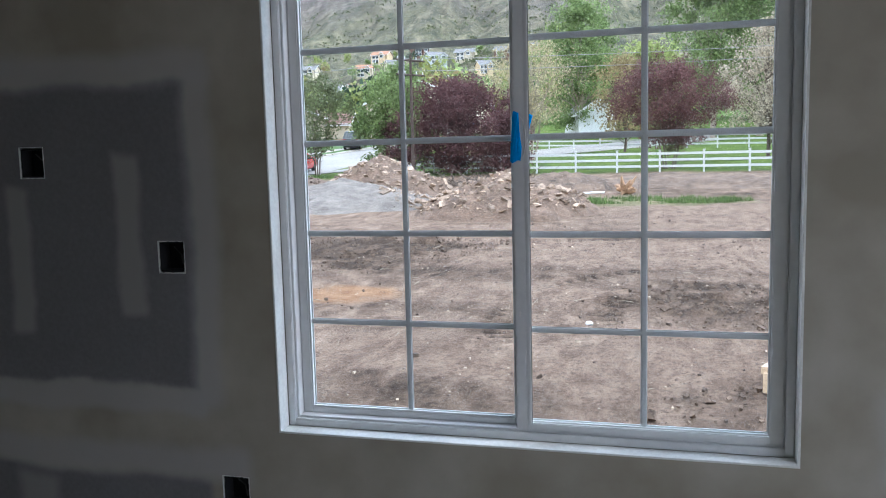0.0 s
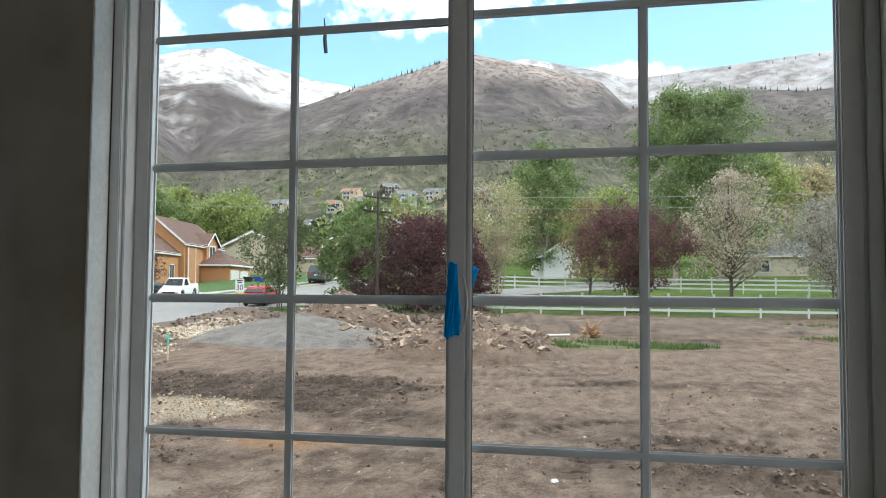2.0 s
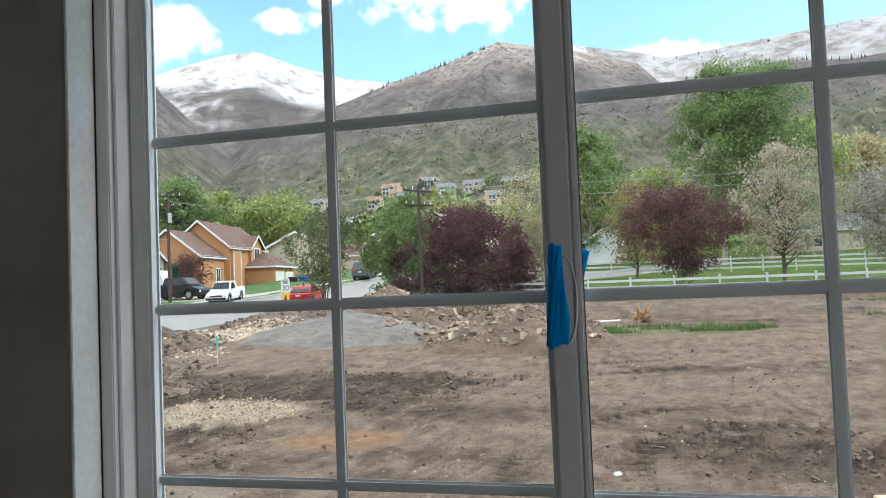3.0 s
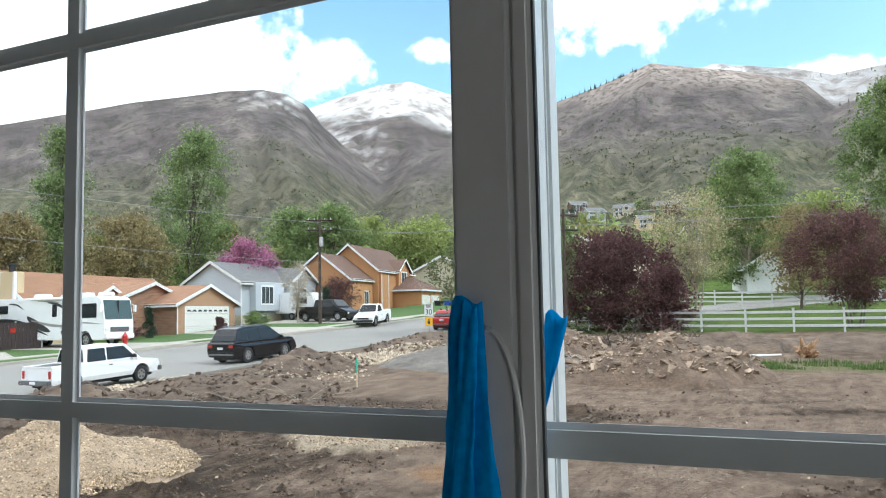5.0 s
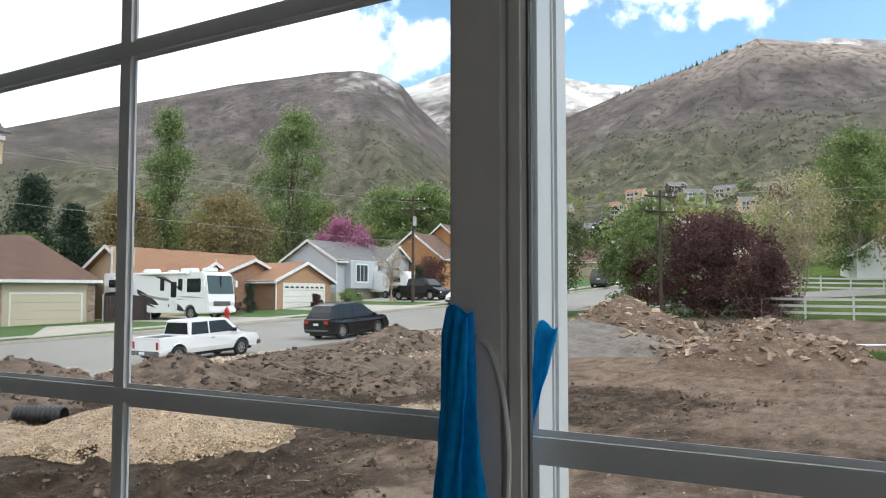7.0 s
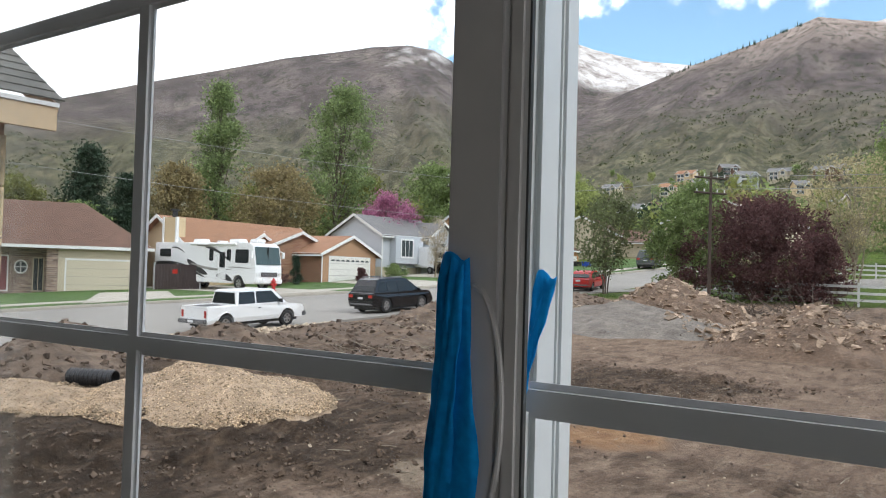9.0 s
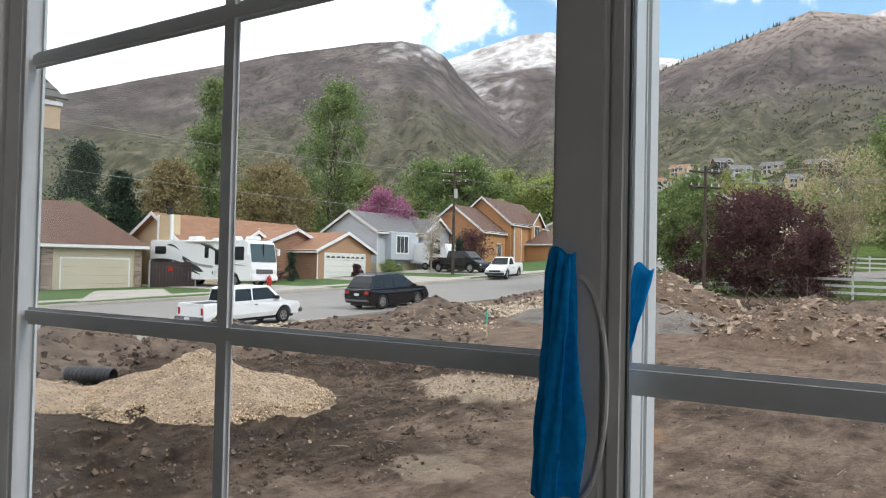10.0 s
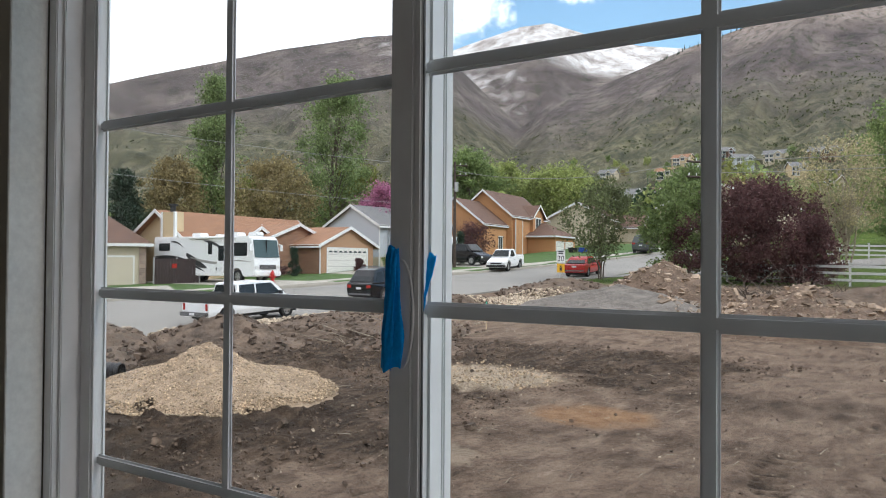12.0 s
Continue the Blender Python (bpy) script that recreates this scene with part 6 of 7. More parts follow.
# ---- trees ----
def quads(centres, size, rng, droop=0.0):
    """Leaf quads at the centres, turned at random."""
    n = len(centres)
    a = rng.normal(size=(n, 3))
    a /= np.linalg.norm(a, axis=1)[:, None]
    b = np.cross(a, rng.normal(size=(n, 3)))
    b /= np.linalg.norm(b, axis=1)[:, None]
    s = size * rng.uniform(0.55, 1.3, (n, 1))
    a, b = a * s, b * s * 0.62
    v = np.stack([centres - a, centres + b * 0.9, centres + a, centres - b * 0.9], 1).reshape(-1, 3)
    f = np.arange(4 * n).reshape(-1, 4)
    return v, f


ENVELOPE = dict(
    round=lambda u: np.sqrt(np.clip(1 - (2 * u - 0.9) ** 2 / 1.25, 0.02, 1)),
    bush=lambda u: np.sqrt(np.clip(1 - (1.7 * u - 0.62) ** 2 / 1.2, 0.02, 1)),
    column=lambda u: np.clip(0.45 + 1.3 * u, 0, 1) * np.sqrt(np.clip(1.02 - u ** 3, 0.02, 1)),
    tall=lambda u: np.sqrt(np.clip(1 - (2 * u - 0.8) ** 2 / 1.5, 0.05, 1)),
    cone=lambda u: 1.02 - u,
    vase=lambda u: np.clip(0.35 + 1.2 * u, 0, 1) * np.sqrt(np.clip(1.04 - u ** 4, 0.02, 1)),
)


def tree(x, y, h, w, leaf, shape, label, leaves=5000, size=0.2, base=0.2, clumps=90, bark="bark", stems=1, name="tree", seed=0, airy=0.28, limbs=None, ground=None, cat="tree", shoots=0):
    rng = np.random.default_rng(seed + 11)
    leaves, size = int(leaves * 1.9), size * 0.7
    t = thing(name, Matrix.Translation((x, y, float(height(x, y)) if ground is None else ground)), label, cat)
    # clump centres fill an uneven envelope
    u = rng.uniform(0, 1, clumps) ** 0.85
    az = rng.uniform(0, 2 * np.pi, clumps)
    lobes = 1 + 0.22 * np.sin(2 * az + seed) + 0.16 * np.sin(3 * az + 2.1 * seed + 5 * u) + rng.normal(0, 0.12, clumps)
    rad = ENVELOPE[shape](u) * w / 2 * np.clip(lobes, 0.45, 1.3) * rng.uniform(0.01, 1, clumps) ** 0.55
    c = np.stack([rad * np.cos(az), rad * np.sin(az), h * (base + (1 - base) * u)], -1)
    # trunk and limbs
    bm = bmesh.new()
    r0 = max(0.05, 0.016 * h) * (1.0 if stems == 1 else 0.55)
    for k in range(stems):
        a = 2 * math.pi * k / stems + seed
        foot = Vector((0.12 * stems * 0.4 * math.cos(a), 0.12 * stems * 0.4 * math.sin(a), -0.1)) if stems > 1 else Vector((0, 0, -0.1))
        lean = Vector((math.cos(a), math.sin(a), 0)) * (w * 0.2 if stems > 1 else 0.02 * h)
        prev, rp = foot, r0
        steps = 5
        for j in range(1, steps + 1):
            s = j / steps
            p = foot + lean * s ** 1.2 + Vector((rng.normal(0, 0.015 * h), rng.normal(0, 0.015 * h), h * (0.92 if shape != "bush" else 0.7) * s))
            r = r0 * (1 - 0.85 * s)
            tube(bm, prev, p, rp, r, 7, False)
            prev, rp = p, r
    for k in rng.choice(clumps, min(clumps, limbs if limbs is not None else 34), replace=False):
        tip = Vector(c[k])
        st = rng.uniform(0.35, 0.75)
        a = Vector((0.06 * tip.x, 0.06 * tip.y, max(0.1, tip.z * st)))
        mid = a.lerp(tip, 0.5) + Vector((0, 0, 0.06 * h * rng.uniform(-0.3, 1)))
        rr = r0 * 0.42 * (1 - 0.6 * min(1, tip.z / h))
        tube(bm, a, mid, rr, rr * 0.65, 5, False)
        tube(bm, mid, tip, rr * 0.65, rr * 0.2, 5, False)
    # slender leafy shoots that break the outline
    tips = []
    for k in np.argsort(-rad / (ENVELOPE[shape](u) * w / 2) - 0.6 * u)[:shoots]:
        a = Vector(c[k])
        d = Vector((0.55 * a.x / w, 0.55 * a.y / w, 0.75)) + Vector(rng.normal(0, 0.16, 3))
        b = a + d.normalized() * h * rng.uniform(0.09, 0.22)
        tube(bm, a, b, r0 * 0.12, r0 * 0.05, 4, False)
        tips.append(np.array(a) + (np.array(b) - np.array(a)) * rng.uniform(0, 1, (46, 1)) + rng.normal(0, 0.022 * h, (46, 3)))
    part("trunk", bm, bark, t, smooth=True)
    per = max(1, leaves // clumps)
    spread = (w + h * 0.6) * 0.5 * airy
    pts = np.repeat(c, per, 0) + np.clip(rng.normal(0, 1, (clumps * per, 3)), -2.1, 2.1) * spread * np.array([0.62, 0.62, 0.5]) * rng.uniform(0.35, 1.1, (clumps, 1, 1)).repeat(per, 1).reshape(-1, 1)
    pts[:, 2] = np.maximum(pts[:, 2], 0.08 * h * base / 0.2 if base > 0 else 0.02)
    v, f = quads(np.concatenate([pts] + tips), size, rng)
    raw("crown", v, f, "leaf_" + leaf, t)
    return t


def polar(az, r):
    return 0.25 - r * math.sin(radians(az)), -0.6 + r * math.cos(radians(az))


tree(-12.4, 49.4, 5.5, 8.0, "purple", "bush", "dense dark purple-leaved plum bush by lot edge", 21000, 0.125, 0.05, 190, seed=1, name="bush", stems=5, airy=0.15, limbs=90, shoots=90, cat="bush")
tree(-8.9, 49.2, 3.3, 2.6, "purple", "bush", "low dark purple plum shrub beside larger bush", 3600, 0.11, 0.04, 60, seed=17, name="bush", stems=3, airy=0.16, shoots=24, cat="bush")
tree(0.8, 49.8, 6.0, 7.0, "purple_dull", "vase", "dull purple plum shrub with bare dark stems", 11500, 0.105, 0.25, 170, seed=2, name="bush", stems=6, airy=0.13, limbs=110, shoots=80, cat="bush")
tree(-22.4, 49.8, 5.9, 6.2, "dusky", "vase", "thin olive-leaved small tree beside street", 2300, 0.14, 0.25, 110, seed=3, stems=3, airy=0.17, limbs=80, shoots=50)
tree(-17.0, 51.2, 6.6, 5.6, "green", "bush", "leafy green young tree beside rubble", 8500, 0.16, 0.1, 130, seed=4, airy=0.16, shoots=50)
tree(-9.4, 60.5, 8.8, 9.5, "straw", "vase", "pale straw-coloured budding willow with bare branches", 3400, 0.12, 0.3, 170, "bark_pale", 5, seed=5, airy=0.12, limbs=160)
tree(-8.0, 85.0, 14.0, 8.4, "green", "tall", "tall green cottonwood in fresh leaf", 11000, 0.21, 0.12, 140, "bark_pale", seed=6, airy=0.15)
tree(4.9, 79.5, 18.0, 8.2, "green", "tall", "tall leafy cottonwood with pale trunk", 14000, 0.2, 0.2, 170, "bark_pale", seed=7, airy=0.14)
tree(9.2, 81.5, 18.4, 8.2, "poplar", "tall", "tall darker green cottonwood in pasture", 15000, 0.2, 0.16, 170, "bark_pale", seed=8, airy=0.14)
tree(7.3, 57.4, 9.0, 6.2, "blossom", "tall", "flowering tree with cream blossom", 5600, 0.14, 0.2, 120, "bark", seed=9, airy=0.15, limbs=80)
tree(11.7, 46.9, 6.4, 7.6, "grey", "vase", "pale grey budding fruit tree with dark trunk", 5200, 0.12, 0.3, 130, "bark", 2, seed=10, airy=0.15, limbs=110)
tree(16.5, 49.0, 6.8, 7.4, "grey", "vase", "pale grey budding fruit tree leaning over fence", 4600, 0.12, 0.3, 120, "bark", 2, seed=11, airy=0.15, limbs=100)
tree(14.0, 92.0, 13.0, 9.0, "bright", "round", "light green tree behind pasture", 4500, 0.35, 0.15, 70, seed=12, airy=0.2)
tree(22.0, 105.0, 12.0, 13.0, "straw", "round", "yellow-green willow behind pasture", 4500, 0.35, 0.2, 80, seed=13, airy=0.18, limbs=60)
tree(-1.0, 104.0, 9.5, 11.0, "bright", "round", "bright green spreading tree behind pasture", 5000, 0.35, 0.1, 80, seed=14, airy=0.2)
tree(-12.5, 112.0, 12.5, 9.0, "bright", "round", "yellow-green tree behind plum bush", 4500, 0.35, 0.1, 80, seed=15, airy=0.2)
tree(-2.6, 66.5, 7.5, 4.5, "rust", "tall", "orange-leaved young tree behind plum shrub", 2500, 0.18, 0.2, 60, seed=16, airy=0.18)
# trees behind the street's houses
for az, r, hh, w, leaf, shape, seed, sz, label in (
        (51.0, 105, 22.5, 5.6, "poplar", "column", 20, 0.34, "tall narrow green poplar behind houses"),
        (42.9, 108, 22.5, 10.0, "poplar", "tall", 21, 0.36, "large green cottonwood behind houses"),
        (53.6, 100, 12.0, 8.0, "rust", "round", 22, 0.34, "rust-leaved tree behind houses"),
        (46.8, 100, 11.5, 11.0, "rust", "round", 23, 0.36, "rust-brown leafing tree behind houses"),
        (59.0, 92, 13.0, 8.0, "dark", "cone", 24, 0.32, "dark green conifer behind house"),
        (56.6, 95, 10.5, 6.5, "dark", "cone", 25, 0.32, "dark green conifer behind house"),
        (63.5, 95, 10.0, 9.0, "olive", "round", 26, 0.34, "olive leafing tree behind house"),
        (59.2, 82, 6.8, 5.0, "green", "round", 27, 0.26, "bright green small tree behind house"),
        (39.4, 84, 7.6, 6.6, "pink", "round", 28, 0.22, "pink-flowering redbud tree behind blue house"),
        (36.0, 120, 12.5, 12.0, "green", "round", 29, 0.4, "green tree behind utility pole"),
        (33.5, 115, 12.5, 10.0, "green", "round", 30, 0.4, "green leafy tree behind orange house"),
        (30.5, 125, 11.0, 12.0, "bright", "round", 31, 0.4, "light green tree behind orange house"),
        (41.5, 116, 11.0, 12.0, "olive", "round", 32, 0.4, "olive tree behind blue house"),
        (27.0, 118, 9.5, 12.0, "bright", "round", 33, 0.4, "light green tree up the street"),
        (49.0, 118, 10.0, 14.0, "olive", "round", 34, 0.4, "olive leafing tree behind houses"),
        (66.0, 110, 12.0, 14.0, "olive", "round", 35, 0.4, "olive leafing tree behind house")):
    tree(*polar(az, r), hh, w, leaf, shape, label, 8000, 0.78 * sz, 0.12, 110, seed=seed, airy=0.16)
tree(-43.6, 66.5, 3.4, 3.6, "purple", "round", "small dark red plum tree in front garden", 2200, 0.13, 0.2, 50, seed=40, ground=lie(-43.6, 66.5) + 0.1)
tree(-42.8, 58.8, 5.2, 3.4, "blossom", "vase", "thin weeping tree before blue house", 1300, 0.1, 0.25, 70, "bark_pale", seed=41, airy=0.14, limbs=60, ground=lie(-42.8, 58.8) + 0.1)
for x, y, hh, w, leaf, seed, label in ((-41.6, 61.4, 2.9, 1.7, "dark", 42, "dark green conical shrub by pole"), (-46.0, 44.8, 2.2, 1.0, "dark", 43, "narrow dark green conical shrub by brick wall"),
                                       (-45.9, 42.6, 1.5, 1.8, "purple", 44, "low red-leaved shrub by brick wall"), (-44.0, 64.6, 1.8, 3.0, "green", 45, "round green shrub in front garden"),
                                       (-45.2, 56.0, 1.2, 2.4, "green", 46, "low green shrub by blue house"), (-44.6, 50.9, 1.1, 1.0, "purple", 47, "small bronze shrub beside garage")):
    tree(x, y, hh, w, leaf, "cone" if hh > 2 else "round", label, 1500, 0.1, 0.02, 50, seed=seed, name="shrub", airy=0.2, ground=lie(x, y) + 0.1, cat="shrub")


def woods():
    """Crowns over the foothill and behind the pasture, uneven in size."""
    rng = np.random.default_rng(5)
    groups = {}
    for _ in range(520):
        az = rng.uniform(-34, 72)
        el = 0.8 + 5.9 * rng.uniform(0, 1) ** 1.25 if az < 31 else rng.uniform(1.0, 3.4)
        if -8 < az < 31 and rng.random() < 0.25:
            az, el = rng.uniform(6, 29), rng.uniform(2.5, 6.6)
        reach = np.linspace(112, 800, 120)
        els = np.degrees(np.arctan2(height(0.25 - reach * math.sin(radians(az)), -0.6 + reach * math.cos(radians(az))) - 1.48, reach))
        r = float(reach[int(np.argmax(els > el))]) * rng.uniform(0.97, 1.03)
        x, y = polar(az, max(112, r))
        hh = rng.uniform(5, 10) * (1 if az < 32 else 0.85) * (1.0 if r < 220 else 0.8)
        groups.setdefault(rng.choice(["green", "bright", "olive", "dark", "green", "bright", "rust"], p=[0.3, 0.2, 0.16, 0.1, 0.1, 0.1, 0.04]), []).append((x, y, hh))
    for leaf, spots in groups.items():
        allp = []
        for x, y, hh in spots:
            n = 260
            z = float(height(x, y))
            k = 16
            c = rng.normal(0, 1, (k, 3))
            c /= np.linalg.norm(c, axis=1)[:, None]
            c = c * rng.uniform(0.3, 1, (k, 1)) * np.array([hh * 0.42, hh * 0.42, hh * 0.46]) + np.array([x, y, z + hh * 0.52])
            allp.append(np.repeat(c, n // k, 0) + rng.normal(0, hh * 0.085, (k * (n // k), 3)))
        v, f = quads(np.concatenate(allp), 0.5, rng)
        tagged(raw("far_trees", v, f, "leaf_" + leaf), leaf.replace("dark", "dark green").replace("bright", "light green").replace("rust", "rust-brown") + " tree crowns scattered over foothill", "woods", kind="stuff")
    # low scrub over the slopes
    az, rs = np.radians(rng.uniform(-32, 70, 5200)), 240 * (1000 / 240) ** rng.uniform(0, 1, 5200)
    xs, ys = 0.25 - rs * np.sin(az), -0.6 + rs * np.cos(az)
    keep = wave(xs / 45, ys / 45, 90, 3) > -0.08
    xs, ys, rs = xs[keep], ys[keep], rs[keep]
    zs = height(xs, ys)
    c = np.stack([xs, ys, zs + 0.7], -1)
    k = 9
    v, f = quads(np.repeat(c, k, 0) + rng.normal(0, 1, (len(c) * k, 3)) * np.array([1.9, 1.9, 0.55]) * np.repeat(0.5 + rs / 700, k)[:, None], 1.1, rng)
    tagged(raw("scrub", v, f, "leaf_scrub"), "low olive scrub dotted over slopes", "scrub", kind="stuff")
    # conifers along the ridge
    pts = []
    for _ in range(110):
        az = rng.uniform(12, 20.5) if rng.random() < 0.55 else rng.uniform(-13, 1)
        far = 1300 if az > 8 else 1100
        if az < 1 and rng.random() < 0.5:
            far = 3150
        x, y = polar(az, far * rng.uniform(0.975, 1.0))
        pts.append((x, y, far))
    vs, fs = [], []
    for x, y, far in pts:
        z, hh = float(height(x, y)), rng.uniform(3, 8) * (1 if far < 2000 else 1.8)
        o = len(vs)
        vs += [(x + hh * 0.2 * math.cos(a), y + hh * 0.2 * math.sin(a), z - 2) for a in np.linspace(0, 5.2, 6)] + [(x, y, z + hh)]
        fs += [(o + i, o + (i + 1) % 6, o + 6) for i in range(6)]
    tagged(raw("ridge_trees", vs, fs, "leaf_dark"), "tiny dark conifers along mountain ridges", "trees", kind="stuff")


woods()


# ---- fences, poles, street things ----
def rail_fence(line, label, gap=2.4, tall=1.25):
    line = np.array(line, float)
    d = np.r_[0, np.cumsum(np.hypot(*np.diff(line, axis=0).T))]
    n = int(d[-1] / gap)
    pts = [tuple(np.interp(k * d[-1] / n, d, line[:, j]) for j in (0, 1)) for k in range(n + 1)]
    f = thing("rail_fence", Matrix.Translation((0, 0, 0)), label, "fence", "white fences")
    bm = bmesh.new()
    box(bm, -0.055, 0.055, -0.055, 0.055, -0.2, tall)
    box(bm, -0.085, 0.085, -0.085, 0.085, tall, tall + 0.05)
    post = part("post", bm, "fence", f, bevel=0.008)
    me = post.data
    for k, (x, y) in enumerate(pts):
        p = post if k == 0 else new("post", me)
        p.parent = f
        p.location = (x, y, float(height(x, y)))
    for (xa, ya), (xb, yb) in zip(pts, pts[1:]):
        za, zb = float(height(xa, ya)), float(height(xb, yb))
        for zz in (0.35, 0.72, 1.08):
            bm = bmesh.new()
            a, b_ = Vector((xa, ya, za + zz)), Vector((xb, yb, zb + zz))
            up, s = Vector((0, 0, 0.07)), Vector((ya - yb, xb - xa, 0)).normalized() * 0.02
            vs = [bm.verts.new(q + i * up + j * s) for q in (a, b_) for i in (-1, 1) for j in (-1, 1)]
            for fc in ((0, 1, 3, 2), (4, 6, 7, 5), (0, 4, 5, 1), (2, 3, 7, 6), (0, 2, 6, 4), (1, 5, 7, 3)):
                bm.faces.new([vs[i] for i in fc])
            part("rail", bm, "fence", f)


rail_fence([(-16.5, 50.5), (-6, 47.6), (12, 46.2), (32, 45)], "white three-rail vinyl fence along pasture")
rail_fence([(-14, 73.5), (-6, 70.5), (14, 67.5), (36, 65)], "white vinyl fence across far side of pasture")


def utility_pole(x, y, h, label, arm=0.0, can=True, r=0.15):
    z = float(height(x, y))
    p = thing("utility_pole", Matrix.Translation((x, y, z)), label, "utility pole", "utility poles")
    bm = bmesh.new()
    tube(bm, (0, 0, -0.3), (0, 0, h), r, 0.65 * r, 10)
    part("pole_shaft", bm, "pole_wood", p)
    c, s = math.cos(arm), math.sin(arm)
    for zz in (h - 0.35, h - 1.2):
        bm = bmesh.new()
        tube(bm, (-1.1 * c, -1.1 * s, zz), (1.1 * c, 1.1 * s, zz), 0.06, 0.06, 6)
        part("crossarm", bm, "pole_wood", p)
        for k in (-0.95, -0.45, 0.45, 0.95):
            bm = bmesh.new()
            tube(bm, (k * c, k * s, zz + 0.06), (k * c, k * s, zz + 0.22), 0.04, 0.03, 6)
            part("insulator", bm, "lamp", p)
    if not can:
        return
    bm = bmesh.new()
    tube(bm, (0.24, -0.1, h - 2.6), (0.24, -0.1, h - 1.8), 0.17, 0.17, 10)
    part("transformer", bm, "steel", p, "grey steel transformer can")


utility_pole(-39.6, 57.6, 9.3, "brown wooden utility pole with transformer beside street", 0.6)
utility_pole(-14.2, 45.4, 7.4, "brown wooden utility pole behind rubble", 1.0, False, 0.11)
for k, (a, b_, sag) in enumerate((((-39.5, 57.5, 6.2), (-54.0, 8.0, 8.6), 0.5), ((-39.5, 57.5, 9.6), (-54.5, 8.0, 11.6), 0.6), ((-39.5, 57.5, 9.4), (-14.1, 45.5, 7.4), 0.9), ((-14.1, 45.5, 7.3), (40.0, 64.0, 10.5), 0.8), ((-14.1, 45.5, 6.6), (40.0, 64.0, 9.8), 0.8))):
    bm = bmesh.new()
    prev = None
    for u in np.linspace(0, 1, 22):
        p = Vector(a).lerp(Vector(b_), u) - Vector((0, 0, sag * 4 * u * (1 - u)))
        if prev is not None:
            tube(bm, prev, p, 0.016, 0.016, 5, False)
        prev = p
    tagged(part("overhead_cable", bm, "cable"), "thin grey overhead cable between utility poles", "cable", "overhead cables")

# speed sign
x, y = -23.3, 45.8
sg = thing("speed_sign", Matrix.Translation((x, y, lie(x, y))), "white speed limit sign above yellow warning sign", "road sign")
bm = bmesh.new()
box(bm, -0.03, 0.03, 0.0, 0.04, -0.2, 2.1)
part("post", bm, "steel", sg)
bm = bmesh.new()
box(bm, -0.3, 0.3, -0.012, -0.002, 1.3, 2.1)
part("plate", bm, "sign_white", sg, bevel=0.004)
bm = bmesh.new()
box(bm, -0.27, 0.27, -0.012, -0.002, 0.68, 1.24)
part("lower_plate", bm, "sign_yellow", sg, "yellow warning plate", bevel=0.004)
bm = bmesh.new()
for z, w in ((2.0, 0.2), (1.88, 0.16)):
    box(bm, -w, w, -0.016, -0.0122, z - 0.035, z + 0.035)
part("lettering", bm, "trim_black", sg)
bm = bmesh.new()
box(bm, -0.08, 0.08, -0.016, -0.0122, 0.8, 1.0), box(bm, -0.05, 0.05, -0.016, -0.0122, 1.02, 1.12)
part("symbol", bm, "trim_black", sg)
txt = bpy.data.curves.new("numerals", "FONT")
txt.body, txt.size, txt.align_x, txt.extrude = "30", 0.5, "CENTER", 0.002
tmp = new("numerals_source", txt)
bpy.context.view_layer.update()
me = bpy.data.meshes.new_from_object(tmp.evaluated_get(bpy.context.evaluated_depsgraph_get()))
bpy.data.objects.remove(tmp)
me.materials.clear()
me.materials.append(M["trim_black"])
num = new("numerals", me)
num.parent = sg
num.matrix_local = Matrix.Translation((0, -0.0145, 1.4)) @ pose(0, 0, 0, 90, 0, 0)

# hydrant
x, y = -41.0, 37.9
hy = thing("fire_hydrant", Matrix.Translation((x, y, lie(x, y) + 0.15)), "red cast-iron fire hydrant on verge", "hydrant")
bm = bmesh.new()
for a, b_, r0, r1 in ((0, 0.08, 0.2, 0.2), (0.08, 0.6, 0.13, 0.13), (0.6, 0.66, 0.18, 0.18), (0.66, 0.82, 0.16, 0.08), (0.82, 0.9, 0.04, 0.04)):
    tube(bm, (0, 0, a), (0, 0, b_), r0, r1, 14)
part("barrel", bm, "hydrant_red", hy)
for d in ((1, 0), (0, 1), (0, -1)):
    bm = bmesh.new()
    tube(bm, (0.1 * d[0], 0.1 * d[1], 0.46), (0.24 * d[0], 0.24 * d[1], 0.46), 0.07, 0.075, 10)
    part("outlet_cap", bm, "hydrant_red", hy)

# dark panel fence beside the motorhome
f = thing("panel_fence", Matrix.Translation((-49.4, 34.6, lie(-49.4, 34.6) + 0.1)) @ pose(0, 0, 0, 0, 0, 38), "dark brown panel fence screening the driveway", "fence")
for k in range(14):
    boxed("slat", (k * 0.22, k * 0.22 + 0.205, -0.02, 0.02, 0, 1.85), "fence_dark", f)
for xx in (-0.08, 1.5, 3.1):
    boxed("post", (xx - 0.05, xx + 0.05, 0.021, 0.12, -0.2, 1.95), "steel", f)
boxed("notice", (1.2, 1.55, -0.035, -0.022, 1.2, 1.5), "tail", f, "small red notice")

